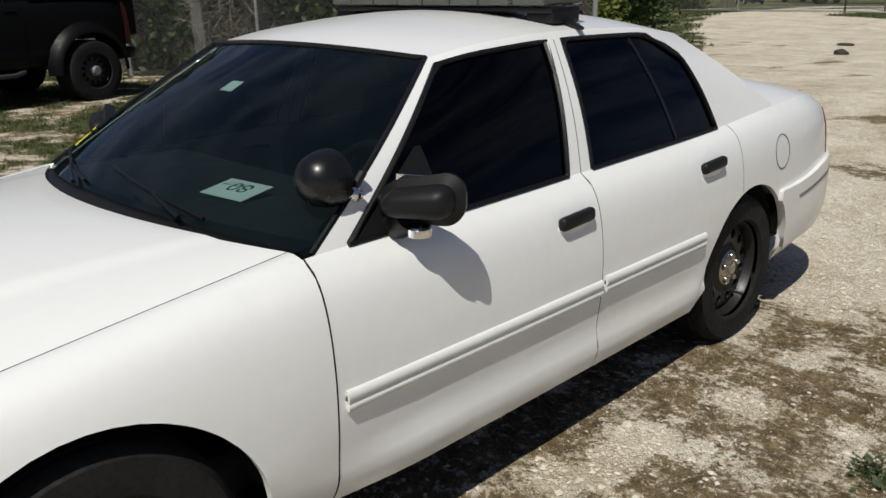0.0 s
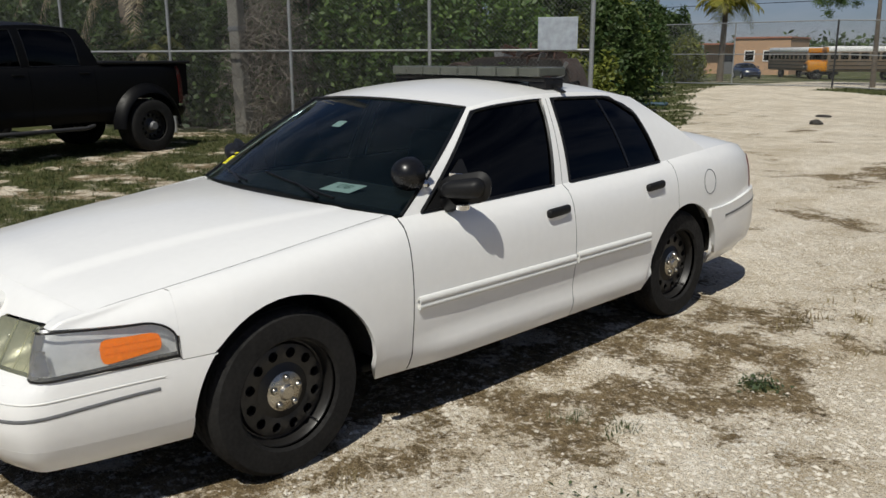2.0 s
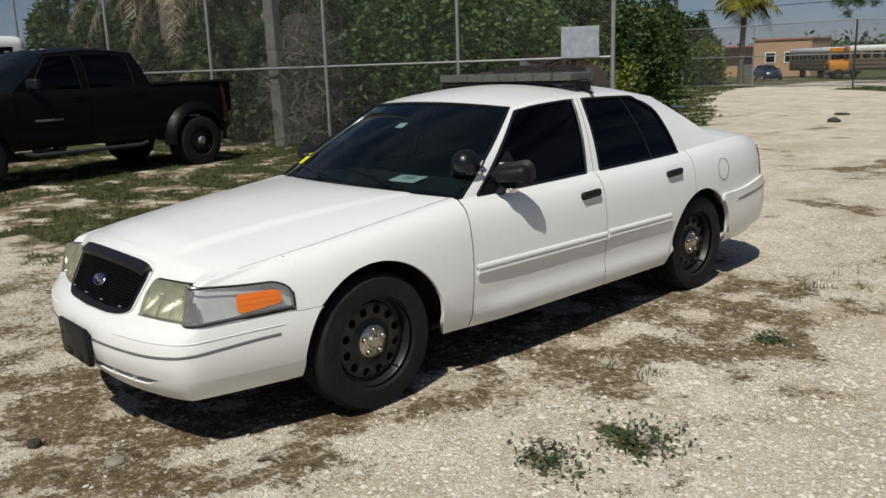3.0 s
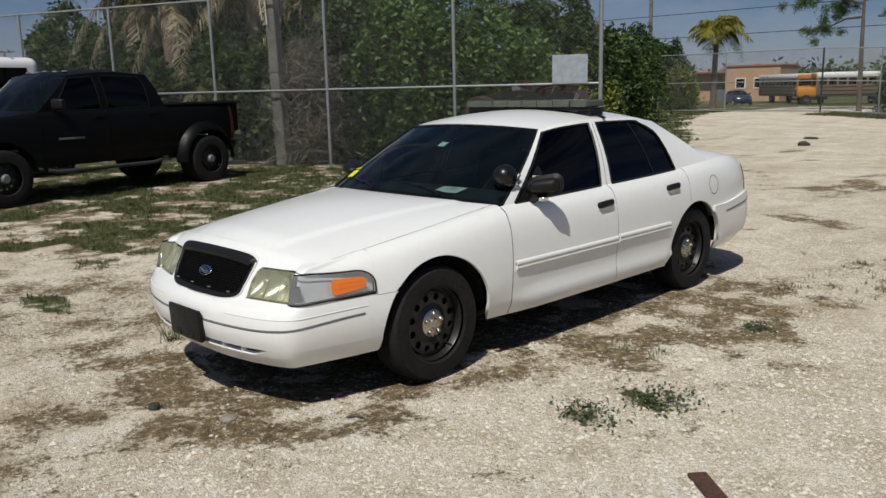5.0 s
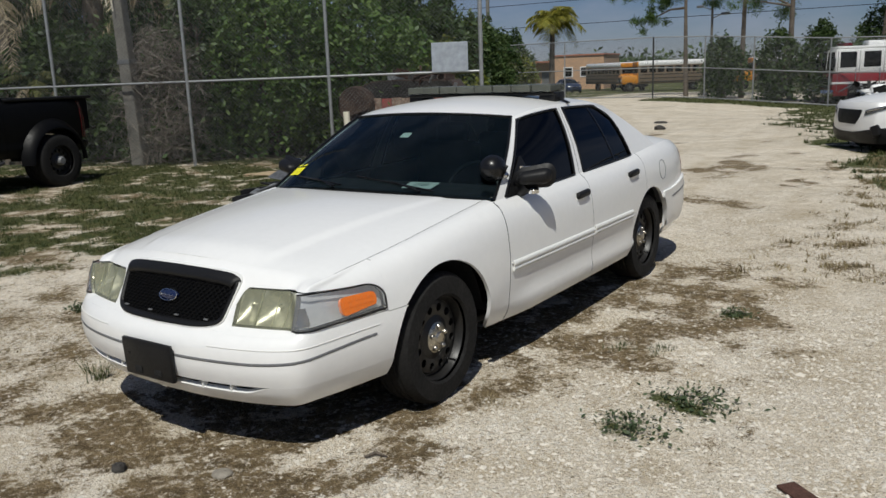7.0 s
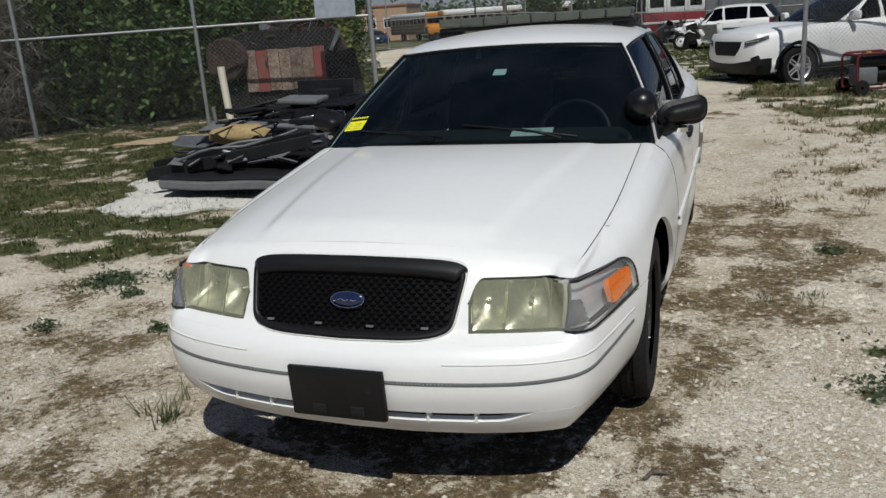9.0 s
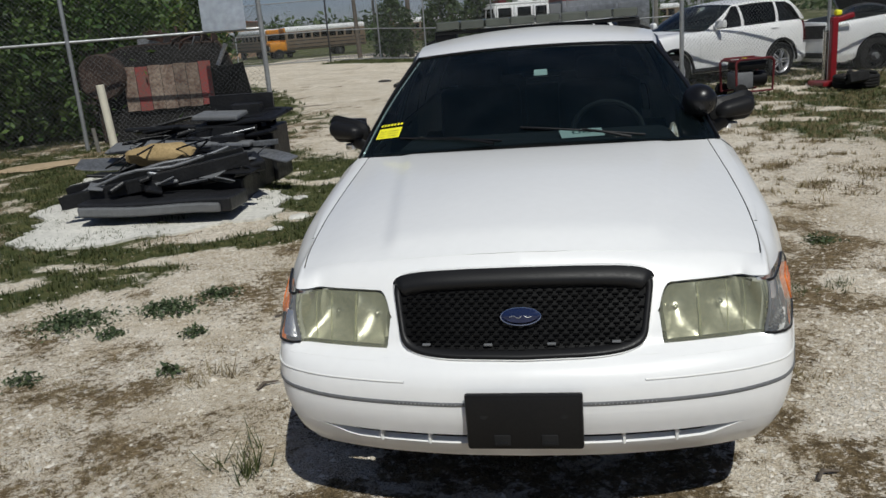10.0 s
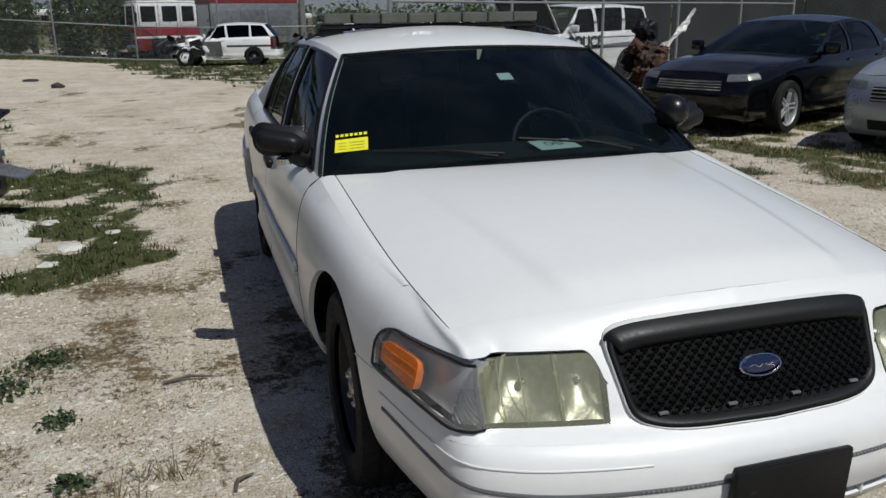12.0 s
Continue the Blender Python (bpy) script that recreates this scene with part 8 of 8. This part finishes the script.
# concrete slab under the scrap, broken edges
slab_pts = [(-4.55, 2.85), (-4.05, 2.58), (-3.4, 2.85), (-2.95, 3.15), (-2.55, 3.32), (-2.42, 3.75), (-2.62, 4.4), (-3.3, 4.9), (-4.2, 5.6), (-5.2, 6.0), (-5.6, 5.75), (-5.3, 5.0), (-4.95, 4.1), (-4.75, 3.4)]
verts, ringn = [], len(slab_pts) * 9
for i in range(len(slab_pts)):
    a, b = slab_pts[i], slab_pts[(i + 1) % len(slab_pts)]
    for k in range(9):
        x, y = lerp(a[0], b[0], k / 9), lerp(a[1], b[1], k / 9)
        qx = 0.22 * noise.noise((x * 2.6, y * 2.6, 0)) + 0.10 * noise.noise((x * 9, y * 9, 2))
        qy = 0.22 * noise.noise((x * 2.6, y * 2.6, 4)) + 0.10 * noise.noise((x * 9, y * 9, 6))
        x, y = x + qx, y + qy
        verts.append((x, y, on_ground(x, y) + 0.022))
low_v = [(x * 1.0, y * 1.0, z - 0.14) for x, y, z in verts]
cx_, cy_ = -3.9, 4.2
top_c = [(cx_, cy_, on_ground(cx_, cy_) + 0.05)]
me = finish("concrete_slab", verts + low_v + top_c, [(i, (i + 1) % ringn, ringn * 2) for i in range(ringn)] + [(i, i + ringn, (i + 1) % ringn + ringn, (i + 1) % ringn) for i in range(ringn)], M_CONC)
tagged(new("concrete_slab", me), "broken pale concrete slab with ragged edges", "slab")
for x, y, s in ((-2.2, 3.5, 0.10), (-2.3, 3.15, 0.07), (-1.95, 3.85, 0.06), (-2.45, 4.3, 0.08)):
    rock(x, y, s, M_CONC, "broken piece of pale concrete", 0.22, int(s * 100))

# pile of dismantled vehicle parts
rp = random.Random(5)
slab_z = 0.14
MATS = (M_SCRAP, M_SCRAP_LIGHT, M_GREY)
KINDS = {"padded_board": "black padded board in a scrap pile", "long_bar": "dark plastic bar in a scrap pile", "metal_rail": "short metal rail in a scrap pile", "flat_panel": "dark grey vehicle panel in a scrap pile", "sheet_metal": "bent metal sheet scrap in a pile"}


def scrap(L, W, T, x, y, z, yaw, roll, tilt, mi, kind_):
    """One bent panel, bar or rail of the scrap pile."""
    L, x, z = L * 0.86, -3.5 + (x + 3.55) * 0.86, z * 0.82
    bm = box((L, W, T), (0, 0, 0), min(0.02, T * 0.4), (0, 0, 0), None, 2)
    bmesh.ops.subdivide_edges(bm, edges=[e for e in bm.edges if abs(e.verts[0].co.x - e.verts[1].co.x) > L * 0.5], cuts=6)
    for v in bm.verts:
        v.co.z += (0.015 if T > 0.04 else 0.05) * L * noise.noise((v.co.x * 2.2 + x * 7, v.co.y * 2, y))
    if kind_ == "flat_panel" and L > 0.8:
        box((L * 0.8, W * 0.08, T * 0.9), (0, W * 0.3, T * 0.6), 0.006, (0, 0, 0), bm)
        box((L * 0.35, W * 0.3, T * 0.8), (L * 0.15, -W * 0.1, T * 0.5), 0.01, (0, 0, 0), bm)
    single(kind_, bm, MATS[mi], pose(x, y, z + slab_z, roll, tilt, yaw), KINDS[kind_], "scrap part", False, "scrap pile")


def channel(L, H, x, y, z, yaw, tilt, mi, kind_="long_bar", roll=0.0):
    """A folded channel: a tall web with two turned flanges and torn ends."""
    L, H, x, z = L * 0.86, H * 0.72, -3.5 + (x + 3.55) * 0.86, z * 0.82
    bm = bmesh.new()
    box((L, 0.012, H), (0, 0, 0), 0.003, (0, 0, 0), bm)
    box((L * 0.98, H * 0.55, 0.012), (0.01 * L, H * 0.27, H / 2), 0.003, (0, 0, 0), bm)
    box((L * 0.93, H * 0.45, 0.012), (-0.02 * L, H * 0.22, -H / 2), 0.003, (0, 0, 0), bm)
    single(kind_, bm, MATS[mi], pose(x, y, z + slab_z, roll, tilt, yaw), KINDS[kind_], "scrap part", False, "scrap pile")


# large padded boards and channels at the front of the heap
scrap(1.62, 0.50, 0.13, -3.50, 3.52, 0.07, 4, 0, 1, 0, "padded_board")
scrap(1.50, 0.03, 0.09, -3.52, 3.25, 0.06, 4, 6, 1, 2, "long_bar")
channel(2.0, 0.16, -3.62, 3.62, 0.30, 19, -8, 0)
channel(1.9, 0.14, -3.70, 3.80, 0.36, 22, -7, 0)
scrap(1.75, 0.30, 0.05, -3.78, 3.92, 0.27, 17, 10, -7, 0, "padded_board")
scrap(1.25, 0.035, 0.03, -3.72, 3.64, 0.405, 20, 0, -8, 1, "metal_rail")
scrap(1.00, 0.05, 0.03, -3.45, 3.95, 0.47, 23, 0, -9, 1, "metal_rail")
scrap(0.55, 0.04, 0.03, -3.85, 4.02, 0.42, 60, 0, -12, 1, "metal_rail")
for x, y, w, d, h in ((-4.1, 4.6, 0.9, 0.6, 0.34), (-3.5, 4.9, 1.0, 0.7, 0.42), (-4.3, 5.3, 0.9, 0.6, 0.55), (-3.5, 5.5, 1.1, 0.5, 0.62), (-3.2, 4.3, 0.6, 0.5, 0.24)):
    scrap(w, d, h, x, y, h / 2 - 0.08, 12 * math.sin(x * 9), 0, 0, 0, "flat_panel")
scrap(1.10, 0.55, 0.035, -3.35, 5.35, 0.74, -9, 6, -2, 0, "flat_panel")
scrap(0.62, 0.30, 0.06, -3.62, 5.25, 0.79, -4, 5, 1, 2, "flat_panel")
scrap(1.35, 0.40, 0.02, -4.25, 4.95, 0.44, 10, 14, 4, 2, "sheet_metal")
scrap(1.00, 0.36, 0.02, -4.75, 4.75, 0.30, 22, 10, 8, 1, "sheet_metal")
scrap(1.45, 0.16, 0.05, -3.75, 4.75, 0.50, 3, 0, 2, 2, "long_bar")
scrap(0.80, 0.20, 0.02, -2.85, 4.70, 0.36, -18, 6, 10, 1, "sheet_metal")
scrap(0.75, 0.35, 0.10, -3.05, 4.15, 0.30, 35, 12, -6, 0, "flat_panel")
for k in range(64):
    f = k / 63
    y = 3.75 + 1.9 * f + rp.uniform(-0.15, 0.15)
    top_h = float(np.interp(y, (3.5, 4.2, 4.8, 5.4, 5.8), (0.22, 0.40, 0.52, 0.76, 0.60)))
    x = -3.72 - 0.2 * f + rp.uniform(-0.62, 0.62)
    T = rp.choice((0.012, 0.015, 0.02, 0.03, 0.05))
    L, W = rp.uniform(0.35, 1.15), rp.uniform(0.06, 0.34)
    mi = rp.choice((0, 0, 0, 0, 0, 2, 2, 1))
    if k % 4 == 3:
        channel(L, rp.uniform(0.05, 0.12), x, y, rp.uniform(0.55, 1.0) * top_h, rp.gauss(4, 20), rp.gauss(0, 5), mi, "long_bar", rp.gauss(0, 25))
    else:
        scrap(L, W, T, x, y, rp.uniform(0.45, 1.0) * top_h, rp.gauss(4, 22), rp.gauss(0, 9), rp.gauss(0, 6), mi, "long_bar" if W < 0.12 else ("sheet_metal" if mi == 1 else "flat_panel"))
for k in range(46):
    y = rp.uniform(3.5, 5.5)
    top_h = float(np.interp(y, (3.5, 4.2, 4.8, 5.4, 5.8), (0.34, 0.46, 0.56, 0.80, 0.66)))
    scrap(rp.uniform(0.10, 0.42), rp.uniform(0.02, 0.16), rp.choice((0.01, 0.015, 0.04)), -3.6 + rp.uniform(-0.75, 0.85), y, rp.uniform(0.6, 1.0) * top_h, rp.uniform(-70, 70), rp.gauss(0, 22), rp.gauss(0, 16), rp.choice((0, 0, 0, 1, 1, 2)), "metal_rail" if k % 3 == 0 else "sheet_metal")
cl = bmesh.new()
bmesh.ops.create_icosphere(cl, subdivisions=3, radius=0.3)
for v in cl.verts:
    v.co = Vector((v.co.x * 1.15, v.co.y * 0.55, v.co.z * 0.36)) * (1 + 0.25 * noise.noise(v.co * 6))
single("cloth", cl, M_TAN_CLOTH, pose(-3.72, 4.12, 0.56, 0, 0, 10), "crumpled tan cloth bundle on the scrap pile", "cloth", True)
for k in range(12):
    x, y = -3.75 + rp.uniform(-0.9, 0.9), 4.6 + rp.uniform(-0.8, 0.9)
    pts = [(x + rp.uniform(-0.35, 0.35), y + rp.uniform(-0.3, 0.3), 0.35 + rp.uniform(0, 0.35)) for _ in range(4)]
    single("cable", tube([line3(pts)(t) for t in frange(0, 1, 12)], 0.009, 6), M_BLACK_SATIN if k % 3 else M_SCRAP_LIGHT, Matrix(), "loose cable in the scrap pile", "cable", True, "scrap pile")

# rusty iron hopper with a weathered red board
M_TAR = mat("black_mesh_cover", (0.014, 0.012, 0.011), 0.8, var=0.5, scale=4, fine=45, bump=0.7, bump_scale=26)
M_BOARD = mat("weathered_board", (0.34, 0.27, 0.21), 0.9, var=0.6, scale=5, fine=26, bump=0.4, dark=(0.13, 0.075, 0.055), random_tint=0.2)
M_BOARD_RED = mat("weathered_red_board", (0.33, 0.05, 0.05), 0.85, var=0.6, scale=4, fine=22, bump=0.4, dark=(0.20, 0.11, 0.085))
hop = thing("rusty_hopper", "dark rusty iron hopper with a weathered red wooden board", "scrap", pose(-6.43, 10.08, ground_z(-6.43, 10.08) - 0.26, 0, 0, 24))
hv = bmesh.new()
box((2.35, 1.2, 0.72), (0, 0, 0.60), 0.05, (0, 0, 0), hv, 3)
part("base", hv, M_RUST, hop, "rusty lower box", True)
prof = [(-1.18, 0.85), (-1.24, 1.15), (-1.16, 1.45), (-0.98, 1.66), (-0.7, 1.76), (-0.2, 1.78), (0.4, 1.76), (0.85, 1.74), (0.98, 1.55), (1.10, 1.2), (1.24, 0.6)]
P = [[(x * (1 - 0.03 * abs(yy)), yy, z) for x, z in prof] for yy in (-0.62, -0.3, 0.0, 0.3, 0.62)]
part("hood", sheet(P, 0.03, M_RUST, "hood", (0, 0, 0.5)), M_RUST, hop, "rounded rusty hood")
part("front_plate", finish("front_plate", [(x * 0.98, -0.612, z) for x, z in prof] + [(1.2, -0.612, 0.28), (-1.1, -0.612, 0.28)], [tuple(range(13))], M_TAR), M_TAR, hop, "black mesh-covered front")
part("drum", lathe([(0.001, -0.3), (0.34, -0.3), (0.36, -0.27), (0.36, 0.27), (0.34, 0.3), (0.001, 0.3)], 28), M_RUST, hop, "rusty drum end", True).matrix_basis = pose(-0.98, -0.5, 1.32, 0, 0, 78)
part("side_sheet", box((0.5, 0.03, 1.05), (1.02, -0.66, 0.82), 0.01, (4, -9, 0)), M_TAR, hop, "crumpled black sheet")
for k in range(7):
    part("plank", box((0.19, 0.03, 0.70), (-0.62 + 0.197 * k, -0.66, 1.09 - 0.012 * (k % 2)), 0.004), M_BOARD_RED if k in (1, 6) else M_BOARD, hop, "weathered plank with flaking red paint" if k in (1, 6) else "weathered grey-brown plank")
for k in range(9):
    a = 0.37 * k
    part("torn_sheet", box((0.34 + 0.1 * (k % 3), 0.02, 0.16), (-0.25 + 0.13 * k, -0.5 + 0.05 * (k % 2), 1.80 + 0.05 * math.sin(a * 2)), 0.004, (30 * math.sin(a), 18 * math.sin(a * 3), 10 * k)), (M_SCRAP_LIGHT, M_RUST, M_RUST_RED)[k % 3], hop, "torn metal strip")
part("strut", tube([(0.78, -0.68, 1.35), (0.95, -0.70, 1.68)], 0.035, 8), M_SCRAP_LIGHT, hop)
for k in range(5):
    part("rusty_bar", tube([(-0.2 + 0.2 * k, -0.4, 1.72), (-0.3 + 0.25 * k, -0.3, 1.92 + 0.05 * (k % 3))], 0.02, 6), M_RUST_RED, hop)

# clouded sheet hung on the fence
nrm = Vector((FENCE_K, -1, 0)).normalized()
sheet_ob = box((0.66, 0.012, 0.52), (0, 0, 0), 0.004)
for v in sheet_ob.verts:
    v.co.y += 0.02 * math.sin(v.co.x * 9)
single("plastic_sheet", sheet_ob, M_SHEET, pose(-5.0, 9.20, 1.98, 0, 0, math.degrees(math.atan(FENCE_K))), "clouded grey plastic sheet hung on the fence", "sheet")
single("pipe", tube([(0, 0, -0.05), (-0.06, 0.0, 0.98)], 0.06, 14), M_CREAM, pose(-6.62, 8.25, ground_z(-6.62, 8.25)), "cream plastic pipe standing at the fence", "pipe", True)
single("stake", tube([(0, 0, -0.05), (-0.03, 0.0, 0.36)], 0.03, 8), M_POLE, pose(-6.80, 8.10, ground_z(-6.80, 8.10)), "short weathered stake by the fence", "stake", True)
sand = bmesh.new()
bmesh.ops.create_icosphere(sand, subdivisions=3, radius=1)
for v in sand.verts:
    v.co = Vector((v.co.x * 0.7, v.co.y * 0.25, v.co.z * 0.05)) * (1 + 0.3 * noise.noise(v.co * 2.5))
M_SAND = mat("tan_sand", (0.42, 0.32, 0.20), 0.95, var=0.25, scale=6, fine=60, bump=0.4)
single("sand_heap", sand, M_SAND, pose(-6.85, 6.8, ground_z(-6.85, 6.8) + 0.01, 0, 0, 42), "low heap of tan sand", "sand", True)

# utility pole at the hedge with a cable
zp = ground_z(-11.06, 6.96)
upole = thing("utility_pole", "weathered square concrete utility pole with hanging cables", "pole", pose(-11.06, 6.96, zp, 0, -1.6, 20))
pb = box((0.27, 0.27, 9.0), (0, 0, 4.4), 0.03)
for v in pb.verts:
    k = 1 - 0.045 * v.co.z
    v.co.x *= k
    v.co.y *= k
part("shaft", pb, M_POLE, upole)
part("band", box((0.265, 0.265, 0.09), (0, 0, 2.05), 0.01), M_GREY, upole)
part("cable", tube([(-0.12, -0.22, 3.1), (-0.16, -0.22, 3.6), (-0.10, -0.2, 4.4), (-0.12, -0.2, 6.0)], 0.012, 6), M_CREAM, upole, "", True)
part("cable", tube([(-0.02, -0.2, 3.0), (-0.03, -0.21, 3.8), (0.02, -0.2, 6.0)], 0.014, 6), M_CREAM, upole, "", True)

# rusty strip on the gravel
rb = box((0.44, 0.085, 0.012), (0, 0, 0), 0.003)
single("iron_strip", rb, M_RUST_RED, pose(2.76, -0.20, on_ground(2.76, -0.2) + 0.008, 0, 1, -39), "rusty flat iron strip lying on the gravel", "scrap")
for x, y, L, yaw in ((-1.55, 0.98, 0.22, 4), (-1.30, 0.02, 0.12, 60), (0.95, -0.72, 0.10, 40), (-5.3, 13.2, 0.7, 15)):
    single("stick", tube([(0, 0, 0.012), (L * 0.5, 0.02, 0.02), (L, -0.01, 0.012)], [0.007, 0.008, 0.004], 6), M_BARK, pose(x, y, on_ground(x, y), 0, 0, yaw), "dry stick lying on the gravel", "stick", True)
single("blue_tarp", box((0.9, 0.4, 0.10), (0, 0, 0.05), 0.04), mat("blue_tarp", (0.035, 0.08, 0.12), 0.6, var=0.3), pose(-10.4, 21.0, ground_z(-10.4, 21.0), 0, 0, 20), "folded blue tarp in the grass", "tarp")

# generator by the yard fence
gen = thing("generator", "red-framed portable generator with black wheels on grass", "generator", placed(3.15, 10.95, 20))
for sg in (1, -1):
    part("frame_side", tube([(-0.32, sg * 0.24, 0.1), (-0.34, sg * 0.24, 0.56), (-0.28, sg * 0.24, 0.62), (0.28, sg * 0.24, 0.62), (0.34, sg * 0.24, 0.56), (0.32, sg * 0.24, 0.1), (-0.32, sg * 0.24, 0.1)], 0.02, 8), M_RED_DULL, gen, "", True)
    part("cross_bar", tube([(sg * 0.32, -0.24, 0.6), (sg * 0.32, 0.24, 0.6)], 0.018, 8), M_RED_DULL, gen, "", True)
part("tank", box((0.5, 0.4, 0.16), (0, 0, 0.52), 0.05), M_BLACK_PLASTIC, gen, "", True)
part("engine", box((0.3, 0.34, 0.28), (-0.12, 0, 0.28), 0.04), M_GREY, gen, "", True)
part("alternator", lathe([(0.001, -0.13), (0.13, -0.13), (0.13, 0.13), (0.001, 0.13)], 18), M_BLACK_PLASTIC, gen, "", True).matrix_basis = pose(0.17, 0, 0.28)
part("cap", lathe([(0.001, 0.03), (0.035, 0.03), (0.035, 0)], 14, None, "z"), M_YELLOW, gen).matrix_basis = pose(-0.05, 0, 0.6)
for sg in (1, -1):
    part("wheel", lathe([(0.02, -0.03), (0.11, -0.03), (0.12, 0), (0.11, 0.03), (0.02, 0.03)], 20, None, "x"), M_RUBBER, gen, "", True).matrix_basis = pose(-0.28, sg * 0.29, 0.12, 0, 0, 90)

# engine hoist and scrap by the yard fence
hoist = thing("floor_jack", "tall red vehicle lift stand with a yellow top", "lift stand", placed(4.75, 11.85, 15))
part("post", box((0.11, 0.11, 1.12), (0, 0, 0.6), 0.02), M_RED, hoist, "red post")
part("ram", tube([(-0.14, 0, 0.1), (-0.14, 0, 0.95)], 0.045, 12), M_CHROME, hoist, "", True)
part("base", box((0.9, 0.5, 0.08), (0.15, 0, 0.06), 0.02), M_RED, hoist, "red base frame")
part("arm", box((0.42, 0.09, 0.09), (0.14, 0, 1.12), 0.02, (0, -14, 0)), M_RED, hoist)
part("cap", box((0.11, 0.1, 0.1), (0.06, 0, 1.22), 0.03), M_YELLOW, hoist)
rs = random.Random(8)
for k in range(16):
    x, y = 5.5 + rs.uniform(-0.7, 1.5), 11.0 + rs.uniform(-0.5, 0.9)
    bm = box((rs.uniform(0.15, 0.5), rs.uniform(0.1, 0.35), rs.uniform(0.08, 0.28)), (0, 0, 0), 0.015)
    tube([(-0.2, 0, 0), (0.1, 0.1, 0.1), (0.3, 0, 0.02)], 0.03, 6, bm)
    single("rusty_part", bm, (M_RUST, M_RUST_RED, M_DARK)[k % 3], pose(x, y, on_ground(x, y) + 0.10 + 0.06 * (k % 3), rs.uniform(-15, 15), rs.uniform(-15, 15), rs.uniform(0, 360)), "rusty engine part in a heap by the fence", "scrap part", False, "rusty parts")
tyre = single("old_tyre", tyre_mesh("old_tyre", 0.36, 0.22, 0.22), M_RUBBER, pose(5.0, 11.4, on_ground(5.0, 11.4) + 0.11, 0, 90, 0), "worn tyre lying on the grass", "tyre", True)
blk = thing("engine_block", "dark rusty engine hung with black and white parts", "engine", placed(7.0, 11.3, 10))
def lump(sx, sy, sz, x, y, z, seed):
    """An uneven cast or wrapped mass."""
    bm = bmesh.new()
    bmesh.ops.create_icosphere(bm, subdivisions=3, radius=0.5)
    for v in bm.verts:
        q = v.co * 4.2 + Vector((seed * 3.7, seed, 0))
        v.co = Vector((v.co.x * sx, v.co.y * sy, v.co.z * sz)) * (1 + 0.55 * noise.noise(q)) + Vector((x, y, z))
    return bm


for k in range(20):
    part("casting", lump(rs.uniform(0.14, 0.42), rs.uniform(0.14, 0.36), rs.uniform(0.12, 0.34), rs.uniform(-0.32, 0.32), rs.uniform(-0.25, 0.25), rs.uniform(0.12, 0.95), k), (M_RUST, M_DARK, M_RUST, M_RUST_RED)[k % 4], blk, "", True)
part("cover", lump(0.46, 0.40, 0.44, 0.0, 0, 1.2, 31), M_BLACK_PLASTIC, blk, "black wrapped top", True)
part("red_part", lump(0.26, 0.18, 0.2, 0.32, -0.1, 0.85, 40), M_RUST_RED, blk)
P = [[(0.38 + 0.72 * u + 0.16 * w * u + 0.08 * noise.noise((u * 4, w * 4, 1)), 0.1 + 0.14 * noise.noise((u * 5, w * 5, 3)), 0.74 + 0.52 * u + (0.10 + 0.26 * u * u) * w + 0.07 * noise.noise((u * 7, w * 6, 8))) for u in frange(0, 1, 18)] for w in frange(0, 1, 9)]
part("torn_sheet", sheet(P, 0.01, M_WHITE_TRIM, "torn_sheet", (0.8, 2, 0.9), False), M_WHITE_TRIM, blk, "torn white plastic sheet")
# dark screened wall behind the parked cars
wall_v = thing("screen_wall", "dark green mesh screen on a fence behind the cars", "fence", kind="structure")
M_SCREEN = mat("dark_mesh_screen", (0.03, 0.036, 0.034), 0.9, var=0.4, scale=1.2, fine=20)
for k in range(5):
    x0, y0 = 12.5 + 4 * k, 23.0 - 1.6 * k
    part("screen_panel", box((4.25, 0.06, 2.7), (x0, y0, ground_z(x0, y0) + 1.35), 0.005, (0, 0, -22)), M_SCREEN, wall_v)

# far poles and wires
for x, y, h in ((-27.0, 48.0, 10.5), (-10.8, 46.0, 5.9), (5.5, 46.0, 9.0)):
    pl_ = thing("street_pole", "far wooden pole with a street lamp" if h < 9 else "far utility pole with a transformer", "pole", pose(x, y, ground_z(x, y)))
    part("shaft", tube([(0, 0, -0.1), (0, 0, h)], [0.16 if h > 8 else 0.09, 0.11 if h > 8 else 0.06], 10), M_POLE, pl_, "", True)
    part("lamp_arm", tube([(0, 0, h * 0.72), (0.6, 0, h * 0.76)], 0.03, 6), M_GALV, pl_)
    part("lamp_head", box((0.5, 0.22, 0.14), (0.75, 0, h * 0.76), 0.05), M_SCRAP_LIGHT, pl_, "", True)
    if h > 8:
        part("transformer", lathe([(0.001, -0.4), (0.22, -0.4), (0.25, -0.36), (0.25, 0.36), (0.22, 0.4), (0.001, 0.42)], 16, None, "z"), M_GREY, pl_, "", True).matrix_basis = pose(0.40, 0, h * 0.8)
        part("cross_arm", box((1.6, 0.1, 0.1), (0, 0, h * 0.95), 0.01), M_BARK, pl_)
    else:
        part("lamp_arm", tube([(0, 0, h * 0.80), (-0.6, 0, h * 0.84)], 0.03, 6), M_GALV, pl_)
        part("lamp_head", box((0.42, 0.2, 0.14), (-0.7, 0, h * 0.84), 0.05), M_SCRAP_LIGHT, pl_, "", True)
for z, y in ((6.4, 49.0), (4.9, 50.0)):
    single("overhead_wire", tube([(-120, 0, z + 0.5), (-60, 0, z), (0, 0, z - 0.2), (60, 0, z), (120, 0, z + 0.5)], 0.02, 5), M_DARK, pose(0, y, 0), "thin dark overhead wire between poles", "wire")
